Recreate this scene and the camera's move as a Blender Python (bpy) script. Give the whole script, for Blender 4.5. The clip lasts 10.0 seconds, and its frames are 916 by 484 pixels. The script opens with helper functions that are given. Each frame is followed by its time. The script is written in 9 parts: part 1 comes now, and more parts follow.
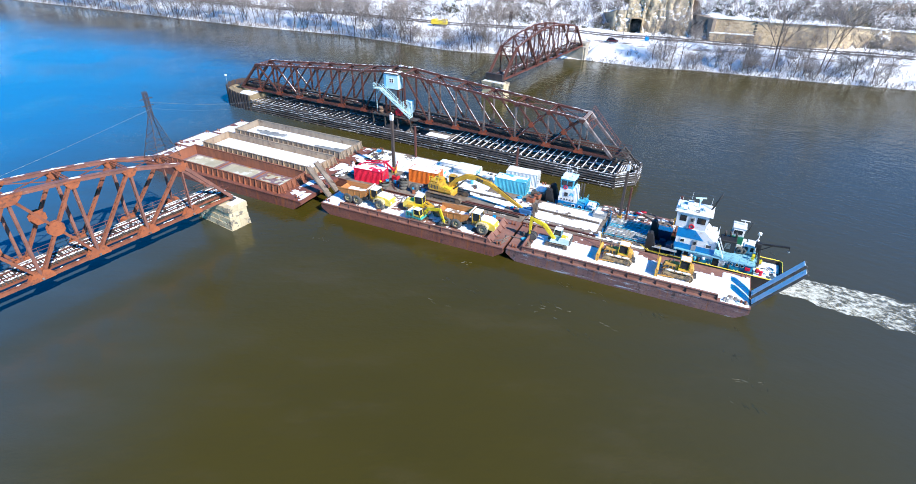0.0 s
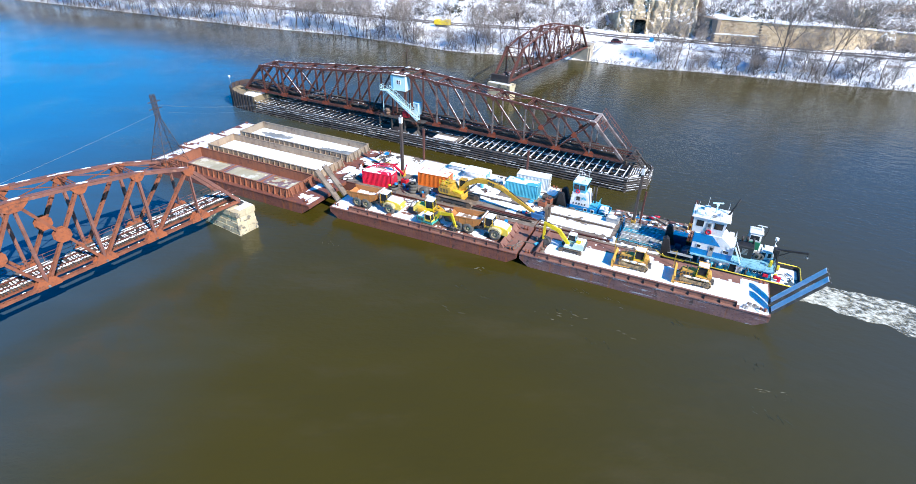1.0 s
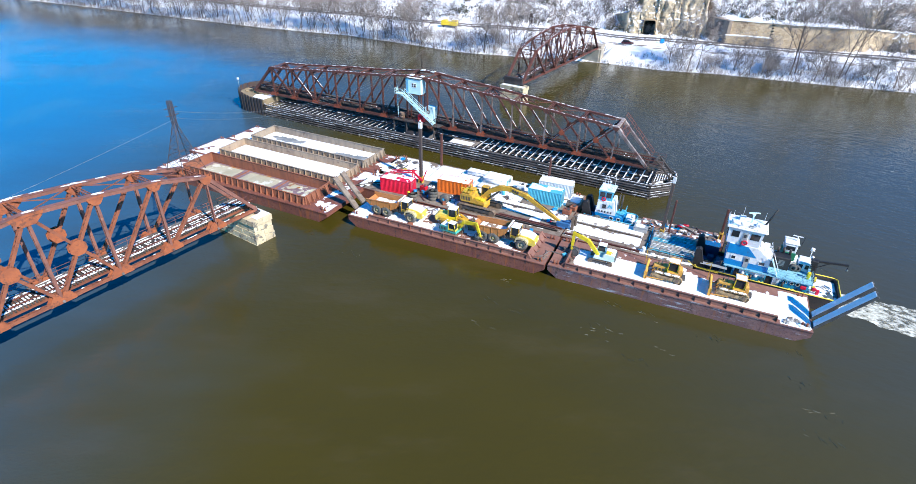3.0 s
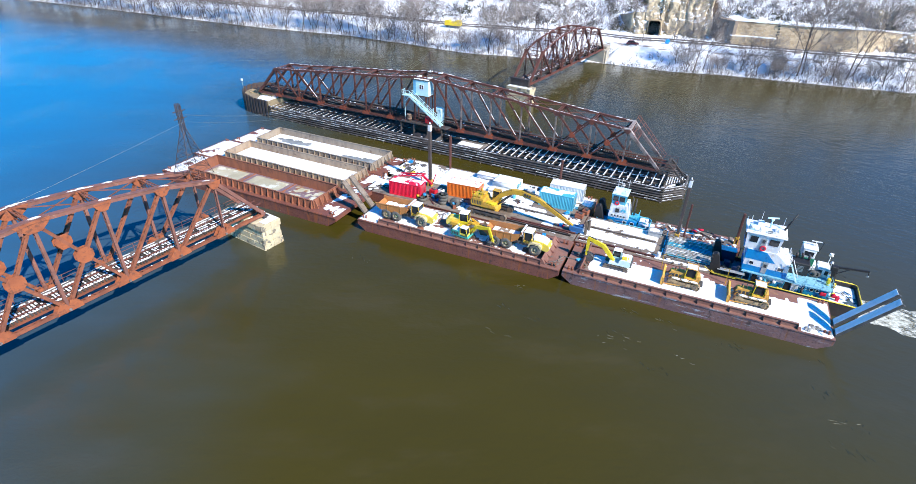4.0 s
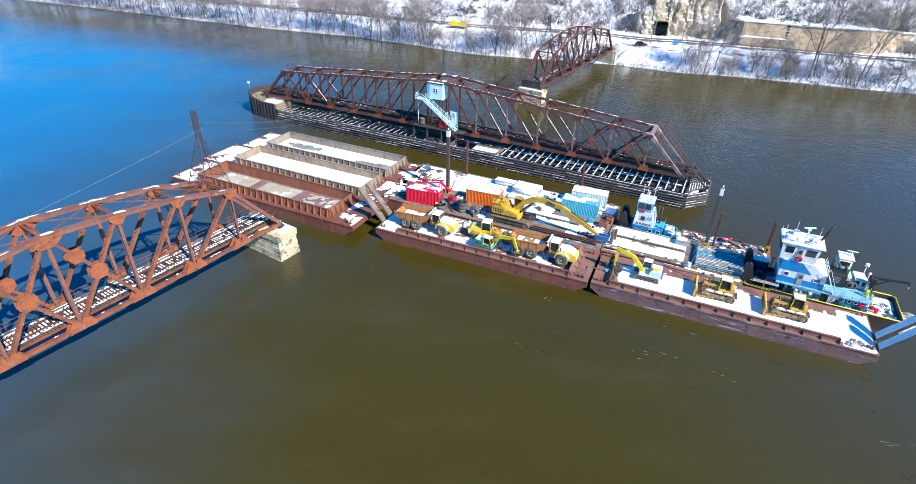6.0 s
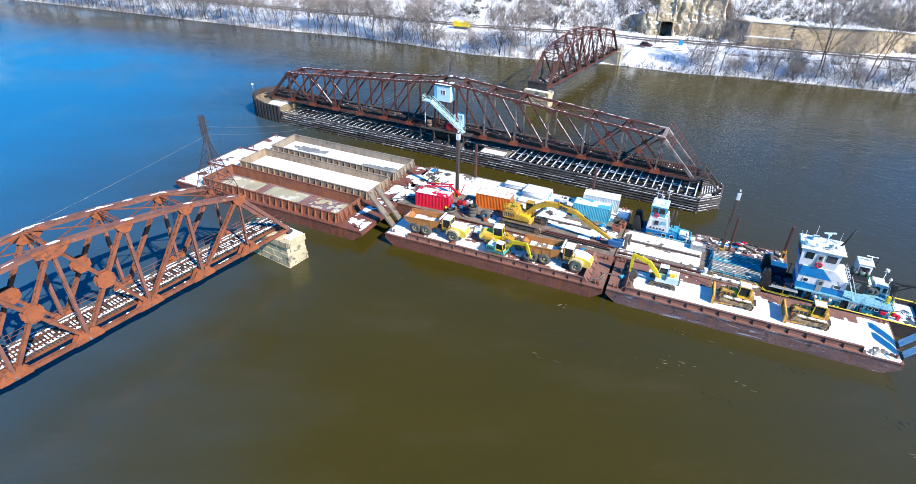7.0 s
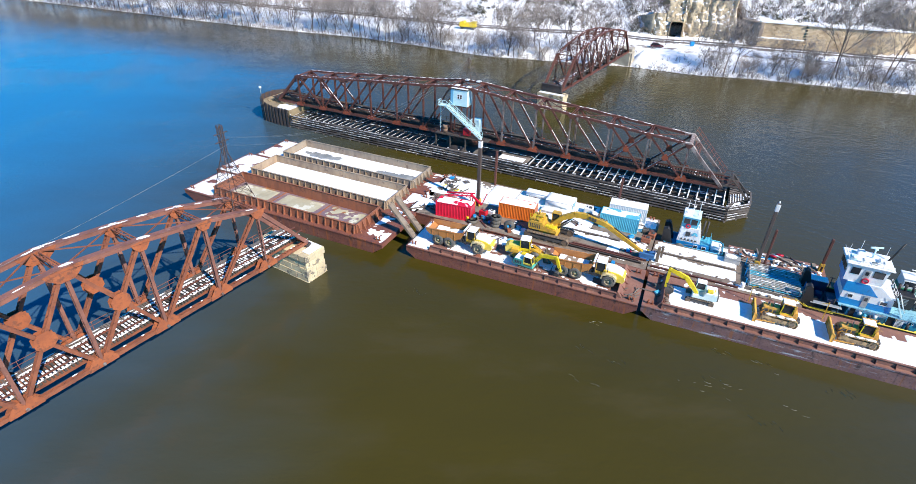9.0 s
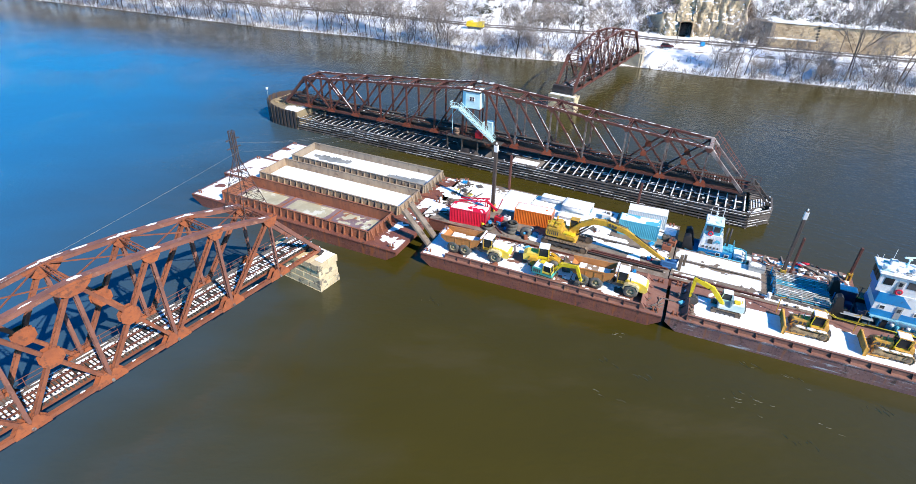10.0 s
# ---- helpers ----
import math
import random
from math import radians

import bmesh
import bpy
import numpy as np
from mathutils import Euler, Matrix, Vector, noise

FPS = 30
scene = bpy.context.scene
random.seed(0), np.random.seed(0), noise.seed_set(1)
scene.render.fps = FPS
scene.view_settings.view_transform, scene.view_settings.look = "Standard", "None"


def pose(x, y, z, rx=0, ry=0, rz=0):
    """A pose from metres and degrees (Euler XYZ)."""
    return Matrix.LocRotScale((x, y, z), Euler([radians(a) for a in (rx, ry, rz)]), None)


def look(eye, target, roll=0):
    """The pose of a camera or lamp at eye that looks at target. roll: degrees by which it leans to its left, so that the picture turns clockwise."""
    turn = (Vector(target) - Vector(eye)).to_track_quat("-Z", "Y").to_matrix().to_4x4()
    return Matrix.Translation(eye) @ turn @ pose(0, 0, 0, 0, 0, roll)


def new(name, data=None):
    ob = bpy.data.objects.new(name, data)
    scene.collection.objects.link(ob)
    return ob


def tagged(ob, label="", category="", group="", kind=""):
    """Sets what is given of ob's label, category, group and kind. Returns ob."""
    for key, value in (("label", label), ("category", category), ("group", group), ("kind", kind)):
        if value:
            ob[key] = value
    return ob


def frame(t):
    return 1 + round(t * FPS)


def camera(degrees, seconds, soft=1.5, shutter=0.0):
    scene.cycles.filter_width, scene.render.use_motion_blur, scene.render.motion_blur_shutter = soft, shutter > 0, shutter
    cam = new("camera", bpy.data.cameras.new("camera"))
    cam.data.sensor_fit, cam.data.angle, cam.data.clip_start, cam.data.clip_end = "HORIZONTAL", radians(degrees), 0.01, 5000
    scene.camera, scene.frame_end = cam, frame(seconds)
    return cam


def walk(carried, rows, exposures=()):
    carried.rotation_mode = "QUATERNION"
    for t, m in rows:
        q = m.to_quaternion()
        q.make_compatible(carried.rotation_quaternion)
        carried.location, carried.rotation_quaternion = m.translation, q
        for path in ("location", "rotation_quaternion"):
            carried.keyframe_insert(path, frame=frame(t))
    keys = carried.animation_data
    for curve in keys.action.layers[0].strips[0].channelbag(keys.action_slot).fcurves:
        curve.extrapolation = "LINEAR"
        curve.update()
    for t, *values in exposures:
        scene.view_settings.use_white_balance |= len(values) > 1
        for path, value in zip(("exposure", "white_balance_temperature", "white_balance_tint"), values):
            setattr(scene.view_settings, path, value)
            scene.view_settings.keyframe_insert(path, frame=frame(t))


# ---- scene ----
from itertools import product

# ---------------------------------------------------------------- camera and walk
cam = camera(80.34, 10.0, soft=0.45)
PATH = [
    (0, (11.826, -8.456, 46.213), (10.080, 76.816, -5.994), 0.94),
    (0.5, (10.690, -7.758, 46.213), (9.167, 77.517, -5.997), 1.03),
    (1, (9.513, -6.938, 46.185), (8.195, 78.338, -6.030), 1.10),
    (1.5, (8.413, -6.190, 46.207), (7.242, 79.067, -6.041), 1.14),
    (2, (7.333, -5.395, 46.217), (6.284, 79.850, -6.053), 1.19),
    (2.5, (6.228, -4.638, 46.200), (5.321, 80.584, -6.110), 1.23),
    (4, (3.115, -2.277, 46.066), (2.544, 82.911, -6.305), 1.32),
    (4.5, (2.057, -1.492, 46.022), (1.683, 83.692, -6.356), 1.36),
    (5, (1.027, -0.767, 46.015), (0.830, 84.401, -6.390), 1.40),
    (5.5, (0.000, -0.000, 46.000), (0.001, 85.143, -6.447), 1.42),
    (7, (-2.877, 2.450, 45.912), (-2.527, 87.559, -6.587), 1.36),
    (7.5, (-3.925, 3.399, 45.883), (-3.403, 88.476, -6.668), 1.40),
    (8, (-4.942, 4.333, 45.884), (-4.244, 89.374, -6.723), 1.42),
    (8.5, (-6.016, 5.348, 45.865), (-5.159, 90.354, -6.798), 1.46),
    (9, (-7.095, 6.371, 45.841), (-6.109, 91.353, -6.857), 1.50),
    (9.5, (-8.210, 7.523, 45.773), (-7.155, 92.492, -6.945), 1.52),
    (10, (-9.290, 8.917, 45.659), (-8.488, 93.807, -7.190), 1.52),
]
walk(cam, [(t, look(eye, target, roll)) for t, eye, target, roll in PATH], exposures=[(0.0, 0.64, 6200, 8), (5.7, 0.64, 6250, 8), (7.0, 0.56, 6450, 8), (10.0, 0.54, 6650, 8)])

# ---------------------------------------------------------------- world, sun
SUN_EL, SUN_FROM = 40.0, Vector((0.70, -0.715, 0.0)).normalized()
world = bpy.data.worlds.new("sky")
scene.world = world
world.use_nodes = True
_nt = world.node_tree
_bg = _nt.nodes["Background"]
_sky = _nt.nodes.new("ShaderNodeTexSky")
_sky.sky_type = "NISHITA"
_sky.sun_disc = False
_sky.sun_elevation = radians(SUN_EL)
_sky.sun_rotation = math.atan2(SUN_FROM.x, SUN_FROM.y)
_sky.air_density, _sky.dust_density, _sky.ozone_density = 1.0, 0.0, 8.0
_bg.inputs["Strength"].default_value = 0.15
_hs = _nt.nodes.new("ShaderNodeHueSaturation")
_hs.inputs["Saturation"].default_value = 2.15
_nt.links.new(_sky.outputs["Color"], _hs.inputs["Color"])
_nt.links.new(_hs.outputs["Color"], _bg.inputs["Color"])
sun = new("sun", bpy.data.lights.new("sun", "SUN"))
sun.data.energy, sun.data.angle, sun.data.color = 5.0, radians(0.55), (1.0, 0.92, 0.80)
_h = math.cos(radians(SUN_EL))
sun.matrix_world = look((SUN_FROM.x * _h * 300, SUN_FROM.y * _h * 300, math.sin(radians(SUN_EL)) * 300), (0, 0, 0))


# ---------------------------------------------------------------- materials
def material(name, rough=0.7, metal=0.0):
    m = bpy.data.materials.new(name)
    m.use_nodes = True
    b = m.node_tree.nodes["Principled BSDF"]
    b.inputs["Roughness"].default_value, b.inputs["Metallic"].default_value = rough, metal
    return m, m.node_tree, b


def noise_node(nt, co, scale, detail=4.0, rough=0.6, stretch=None):
    n = nt.nodes.new("ShaderNodeTexNoise")
    n.inputs["Scale"].default_value, n.inputs["Detail"].default_value, n.inputs["Roughness"].default_value = scale, detail, rough
    if stretch:
        mp = nt.nodes.new("ShaderNodeMapping")
        mp.inputs["Scale"].default_value = stretch
        nt.links.new(co, mp.inputs["Vector"])
        co = mp.outputs["Vector"]
    nt.links.new(co, n.inputs["Vector"])
    return n.outputs["Fac"]


def band(nt, fac, lo, hi):
    r = nt.nodes.new("ShaderNodeMapRange")
    r.inputs["From Min"].default_value, r.inputs["From Max"].default_value = lo, hi
    r.interpolation_type = "SMOOTHSTEP"
    nt.links.new(fac, r.inputs["Value"])
    return r.outputs["Result"]


def mixed(nt, fac, a, b):
    m = nt.nodes.new("ShaderNodeMix")
    m.data_type = "RGBA"
    for sock, v in ((m.inputs["Factor"], fac), (m.inputs["A"], a), (m.inputs["B"], b)):
        if isinstance(v, (float, int)):
            sock.default_value = v
        elif isinstance(v, tuple):
            sock.default_value = (*v, 1) if len(v) == 3 else v
        else:
            nt.links.new(v, sock)
    return m.outputs["Result"]


def surf(name, a, b, scale=0.6, fine=9.0, rough=0.7, metal=0.0, bump=0.02, spot=None, spot_scale=0.5, spot_at=(0.55, 0.6), stretch=None, jitter=0.0, co="Object"):
    """Two-tone surface with grain, optional spots of a third colour and small relief."""
    m, nt, bs = material(name, rough, metal)
    tc = nt.nodes.new("ShaderNodeTexCoord").outputs[co]
    big = noise_node(nt, tc, scale, 5.0, 0.65, stretch)
    small = noise_node(nt, tc, fine, 3.0, 0.6)
    col = mixed(nt, band(nt, big, 0.36, 0.66), a, b)
    dark = tuple(0.72 * v for v in a)
    col = mixed(nt, band(nt, small, 0.5, 0.75), col, mixed(nt, 0.45, col, dark))
    if spot:
        col = mixed(nt, band(nt, noise_node(nt, tc, spot_scale, 6.0, 0.65), *spot_at), col, spot)
    if jitter:
        oi = nt.nodes.new("ShaderNodeObjectInfo").outputs["Random"]
        hs = nt.nodes.new("ShaderNodeHueSaturation")
        r = nt.nodes.new("ShaderNodeMapRange")
        r.inputs["To Min"].default_value, r.inputs["To Max"].default_value = 1 - jitter, 1 + jitter
        nt.links.new(oi, r.inputs["Value"])
        nt.links.new(r.outputs["Result"], hs.inputs["Value"])
        nt.links.new(col, hs.inputs["Color"])
        col = hs.outputs["Color"]
    nt.links.new(col, bs.inputs["Base Color"])
    if bump:
        bp = nt.nodes.new("ShaderNodeBump")
        bp.inputs["Distance"].default_value = bump
        nt.links.new(small, bp.inputs["Height"])
        nt.links.new(bp.outputs["Normal"], bs.inputs["Normal"])
    return m


RUST = surf("rust_orange", (0.28, 0.092, 0.046), (0.175, 0.06, 0.036), 0.5, 6, 0.75, spot=(0.13, 0.045, 0.03), spot_scale=0.9, spot_at=(0.55, 0.72))
RUST_PLATE = surf("rust_plate", (0.36, 0.105, 0.040), (0.27, 0.080, 0.036), 0.9, 7, 0.75, spot=(0.17, 0.062, 0.036), spot_scale=1.7, spot_at=(0.50, 0.66))
RUST_CHORD = surf("rust_pink", (0.25, 0.105, 0.078), (0.17, 0.075, 0.058), 0.5, 6, 0.7, spot=(0.33, 0.17, 0.12), spot_scale=1.1, spot_at=(0.58, 0.72), stretch=(1, 1, 1))
RUST_DARK = surf("rust_dark", (0.13, 0.045, 0.032), (0.085, 0.032, 0.026), 0.5, 6, 0.72, spot=(0.20, 0.055, 0.03), spot_scale=0.5, spot_at=(0.55, 0.7))
RUST_FADED = surf("faded_rust", (0.24, 0.21, 0.20), (0.13, 0.09, 0.08), 0.7, 6, 0.6, spot=(0.10, 0.035, 0.028), spot_scale=1.2, spot_at=(0.5, 0.65))
RUST_RED = surf("rust_red_plate", (0.33, 0.075, 0.03), (0.24, 0.055, 0.028), 0.7, 7, 0.75)
STEEL_BLACK = surf("black_steel", (0.035, 0.03, 0.03), (0.06, 0.045, 0.04), 0.8, 6, 0.6)
SNOW = surf("snow", (0.86, 0.87, 0.89), (0.80, 0.82, 0.86), 0.7, 2.5, 0.6, bump=0.06)
TIMBER = surf("weathered_timber", (0.13, 0.105, 0.09), (0.21, 0.18, 0.16), 0.6, 8, 0.85, jitter=0.25)
TIMBER_DARK = surf("creosote_timber", (0.045, 0.036, 0.032), (0.085, 0.07, 0.06), 0.6, 8, 0.8, jitter=0.25)
STONE = surf("pier_stone", (0.62, 0.52, 0.34), (0.50, 0.41, 0.27), 0.6, 6, 0.9, bump=0.04, spot=(0.22, 0.19, 0.15), spot_scale=0.8, jitter=0.12)
CONCRETE = surf("concrete", (0.45, 0.40, 0.32), (0.34, 0.30, 0.25), 0.5, 5, 0.9)


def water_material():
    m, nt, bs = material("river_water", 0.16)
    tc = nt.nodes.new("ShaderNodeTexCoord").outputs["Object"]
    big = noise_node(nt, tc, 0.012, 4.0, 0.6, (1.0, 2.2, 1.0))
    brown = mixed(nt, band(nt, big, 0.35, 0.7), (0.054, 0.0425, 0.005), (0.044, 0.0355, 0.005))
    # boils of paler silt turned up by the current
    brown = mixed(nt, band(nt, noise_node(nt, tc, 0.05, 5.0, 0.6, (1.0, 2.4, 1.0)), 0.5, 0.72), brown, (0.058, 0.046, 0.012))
    # upstream, blue sky reflection is put into the base colour along x
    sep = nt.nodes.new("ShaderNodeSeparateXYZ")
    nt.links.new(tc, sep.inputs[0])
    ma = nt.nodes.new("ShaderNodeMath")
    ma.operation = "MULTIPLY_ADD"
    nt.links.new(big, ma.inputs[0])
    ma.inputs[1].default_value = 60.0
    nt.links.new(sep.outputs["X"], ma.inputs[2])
    # greyer sky sheen of the ruffled downstream water, put into the base colour
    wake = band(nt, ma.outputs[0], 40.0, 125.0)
    sheen_tint = mixed(nt, wake, brown, (0.052, 0.054, 0.043))
    # towards the far bank, its brown reflection replaces the painted sky tints
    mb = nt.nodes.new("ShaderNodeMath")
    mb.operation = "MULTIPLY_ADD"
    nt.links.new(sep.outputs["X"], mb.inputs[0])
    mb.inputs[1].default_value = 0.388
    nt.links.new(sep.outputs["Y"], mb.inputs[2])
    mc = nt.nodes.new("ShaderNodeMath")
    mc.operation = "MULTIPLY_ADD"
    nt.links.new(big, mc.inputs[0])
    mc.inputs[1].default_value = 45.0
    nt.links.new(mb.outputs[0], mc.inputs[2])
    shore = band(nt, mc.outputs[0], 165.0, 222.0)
    sky_tint = mixed(nt, shore, (0.023, 0.142, 0.292), (0.046, 0.038, 0.014))
    sheen_tint = mixed(nt, shore, sheen_tint, (0.066, 0.053, 0.015))
    nt.links.new(mixed(nt, band(nt, ma.outputs[0], -85.0, 15.0), sky_tint, sheen_tint), bs.inputs["Base Color"])
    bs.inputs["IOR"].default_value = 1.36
    # wind ripples over a slow swell
    rip = noise_node(nt, tc, 0.75, 2.5, 0.5, (1.0, 1.8, 1.0))
    swell = noise_node(nt, tc, 0.14, 3.0, 0.5, (1.0, 1.8, 1.0))
    fine = noise_node(nt, tc, 2.2, 2.0, 0.5, (1.0, 1.5, 1.0))
    gust = noise_node(nt, tc, 0.03, 2.0, 0.5)
    add = nt.nodes.new("ShaderNodeMath")
    add.operation = "MULTIPLY_ADD"
    nt.links.new(swell, add.inputs[0])
    add.inputs[1].default_value = 1.6
    calm = nt.nodes.new("ShaderNodeMath")
    calm.operation = "MULTIPLY"
    nt.links.new(rip, calm.inputs[0])
    chop = nt.nodes.new("ShaderNodeMapRange")
    chop.inputs["To Min"].default_value, chop.inputs["To Max"].default_value = 0.95, 0.6
    nt.links.new(wake, chop.inputs["Value"])
    nt.links.new(chop.outputs["Result"], calm.inputs[1])
    nt.links.new(calm.outputs[0], add.inputs[2])
    mul = nt.nodes.new("ShaderNodeMath")
    mul.operation = "MULTIPLY"
    nt.links.new(fine, mul.inputs[0])
    nt.links.new(band(nt, gust, 0.35, 0.7), mul.inputs[1])
    tot = nt.nodes.new("ShaderNodeMath")
    tot.operation = "MULTIPLY_ADD"
    nt.links.new(mul.outputs[0], tot.inputs[0])
    # the open upstream reach is ruffled by the wind
    breeze = nt.nodes.new("ShaderNodeMapRange")
    breeze.inputs["From Min"].default_value, breeze.inputs["From Max"].default_value = -60.0, 15.0
    breeze.inputs["To Min"].default_value, breeze.inputs["To Max"].default_value = 2.6, 0.5
    nt.links.new(ma.outputs[0], breeze.inputs["Value"])
    nt.links.new(breeze.outputs["Result"], tot.inputs[1])
    nt.links.new(add.outputs[0], tot.inputs[2])
    # crossing wake waves downstream, running slantwise to the tow
    turn = nt.nodes.new("ShaderNodeMapping")
    turn.inputs["Rotation"].default_value = (0.0, 0.0, radians(38))
    nt.links.new(tc, turn.inputs["Vector"])
    waves = noise_node(nt, turn.outputs["Vector"], 0.3, 3.0, 0.5, (1.0, 3.2, 1.0))
    amp = nt.nodes.new("ShaderNodeMath")
    amp.operation = "MULTIPLY"
    nt.links.new(waves, amp.inputs[0])
    nt.links.new(band(nt, ma.outputs[0], 5.0, 80.0), amp.inputs[1])
    high = nt.nodes.new("ShaderNodeMath")
    high.operation = "MULTIPLY_ADD"
    nt.links.new(amp.outputs[0], high.inputs[0])
    high.inputs[1].default_value = 1.3
    nt.links.new(tot.outputs[0], high.inputs[2])
    bp = nt.nodes.new("ShaderNodeBump")
    bp.inputs["Distance"].default_value = 0.06
    bp.inputs["Strength"].default_value = 0.7
    nt.links.new(high.outputs[0], bp.inputs["Height"])
    nt.links.new(bp.outputs["Normal"], bs.inputs["Normal"])
    return m


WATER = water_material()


# ---------------------------------------------------------------- mesh helpers
def box(bm, x0, x1, y0, y1, z0, z1):
    v = [bm.verts.new(p) for p in product((x0, x1), (y0, y1), (z0, z1))]
    for f in ((0, 1, 3, 2), (4, 6, 7, 5), (0, 4, 5, 1), (2, 3, 7, 6), (0, 2, 6, 4), (1, 5, 7, 3)):
        bm.faces.new([v[i] for i in f])
    return v


def rbox(bm, x0, x1, y0, y1, z0, z1, r=0.05, seg=1):
    t = bmesh.new()
    box(t, x0, x1, y0, y1, z0, z1)
    bmesh.ops.bevel(t, geom=t.edges[:], offset=r, segments=seg, affect="EDGES", profile=0.5)
    join(bm, t)


def join(bm, t, m=None):
    idx = {}
    for v in t.verts:
        idx[v] = bm.verts.new(m @ v.co if m else v.co)
    for f in t.faces:
        try:
            bm.faces.new([idx[v] for v in f.verts]).smooth = f.smooth
        except ValueError:
            pass
    t.free()


def beam(bm, p, q, w, h, up=(0, 0, 1)):
    """A bar from p to q, w wide across and h deep along up."""
    p, q = Vector(p), Vector(q)
    d = (q - p).normalized()
    s = d.cross(Vector(up))
    if s.length < 1e-4:
        s = d.cross(Vector((1, 0, 0)))
    s.normalize()
    n = s.cross(d).normalized()
    a, b = s * w / 2, n * h / 2
    v = [bm.verts.new(c + e) for c in (p, q) for e in (-a - b, a - b, a + b, -a + b)]
    for f in ((0, 1, 2, 3), (7, 6, 5, 4), (0, 4, 5, 1), (1, 5, 6, 2), (2, 6, 7, 3), (3, 7, 4, 0)):
        bm.faces.new([v[i] for i in f])


def tube(bm, p, q, r0, r1=None, n=8, smooth=True):
    p, q = Vector(p), Vector(q)
    r1 = r0 if r1 is None else r1
    d = (q - p).normalized()
    s = d.orthogonal().normalized()
    t = d.cross(s)
    ring = [[bm.verts.new(c + (s * math.cos(k) + t * math.sin(k)) * r) for k in (2 * math.pi * i / n for i in range(n))] for c, r in ((p, r0), (q, r1))]
    for i in range(n):
        bm.faces.new((ring[0][i], ring[0][(i + 1) % n], ring[1][(i + 1) % n], ring[1][i])).smooth = smooth
    bm.faces.new(ring[0][::-1]), bm.faces.new(ring[1])


def prism(bm, pts, y0, y1, axis="y"):
    """A closed outline extruded along an axis: outlines in (x, z) for y, (x, y) for z, (y, z) for x."""
    put = {"y": lambda a, b, c: (a, c, b), "z": lambda a, b, c: (a, b, c), "x": lambda a, b, c: (c, a, b)}[axis]
    lo, hi = ([bm.verts.new(put(a, b, c)) for a, b in pts] for c in (y0, y1))
    n = len(pts)
    for i in range(n):
        bm.faces.new((lo[i], lo[(i + 1) % n], hi[(i + 1) % n], hi[i]))
    bm.faces.new(lo[::-1]), bm.faces.new(hi)


def mound(bm, p, q, w, h, seed, n=12, m=5):
    """A lump of snow along p to q: ragged outline, rounded top."""
    p, q = Vector(p), Vector(q)
    side = (q - p).cross(Vector((0, 0, 1))).normalized()
    rows = []
    for i in range(n + 1):
        f = 2 * i / n - 1
        wide = w / 2 * math.sqrt(max(0.0, 1 - abs(f) ** 2.5)) * (1 + 0.5 * noise.noise((i * 0.45, seed, 0.3)))
        rows.append([bm.verts.new(p.lerp(q, i / n) + side * (wide * (2 * j / m - 1) + 0.15 * w * noise.noise((i * 0.3, seed, 7.0))) + Vector((0, 0, h * (1 - f * f) * (1 - (2 * j / m - 1) ** 2)))) for j in range(m + 1)])
    for a, b in zip(rows, rows[1:]):
        for j in range(m):
            bm.faces.new((a[j], b[j], b[j + 1], a[j + 1])).smooth = True


def finish(bm, name):
    bmesh.ops.recalc_face_normals(bm, faces=bm.faces[:])
    me = bpy.data.meshes.new(name)
    bm.to_mesh(me)
    bm.free()
    return me


def part(name, bm, mat, parent, label=""):
    me = bm if isinstance(bm, bpy.types.Mesh) else finish(bm, name)
    if mat and not me.materials:
        me.materials.append(mat)
    ob = new(name, me)
    ob.parent = parent
    return tagged(ob, label)


def thing(name, label, category, m=Matrix(), group="", kind=""):
    ob = new(name)
    ob.empty_display_size = 0.5
    ob.matrix_world = m
    return tagged(ob, label, category, group, kind)


def solid(name, bm, mat, label, category, m=Matrix(), group="", kind=""):
    me = bm if isinstance(bm, bpy.types.Mesh) else finish(bm, name)
    if mat and not me.materials:
        me.materials.append(mat)
    ob = new(name, me)
    ob.matrix_world = m
    return tagged(ob, label, category, group, kind)


def B():
    return bmesh.new()


# ---------------------------------------------------------------- frames of reference
RAIL = pose(-35.355, 59.85, 0, 0, 0, 57.81)     # railway line: x along the track, near truss at y = 0
SWING = pose(-3.88, 113.97, 0, 0, 0, -26.09)    # open swing span: x along it, near truss at y = 0
TOW = pose(17.01, 63.41, 0, 0, 0, -24.90)       # barge tow: x along it, near hull side at y = 0
BARGE_A = TOW @ pose(0.7, -0.9, 0, 0, 0, 1.5)    # the two deck barges lie slightly askew in the tow
BARGE_B = TOW @ pose(0.65, -0.6, 0, 0, 0, 1.5)
DECK = 2.0

# ---------------------------------------------------------------- river and far bank
wb = B()
for v in ((-2500, -2500), (2500, -2500), (2500, 2500), (-2500, 2500)):
    wb.verts.new((*v, 0))
wb.faces.new(wb.verts[:])
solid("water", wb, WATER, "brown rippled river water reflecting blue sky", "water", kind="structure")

SHORE = [(-2400, 1050), (-900, 560), (-420, 380), (-248, 313), (-187, 288.6), (-133, 266), (-86.4, 246.4), (-46.3, 233.9), (-21, 221), (1.7, 207.6), (22.9, 202.5), (51.3, 196.7), (71, 187.4), (89.3, 183.9), (105.9, 178.3), (121.7, 173), (139.7, 167.6), (230, 138), (420, 84), (900, -40), (2400, -420)]


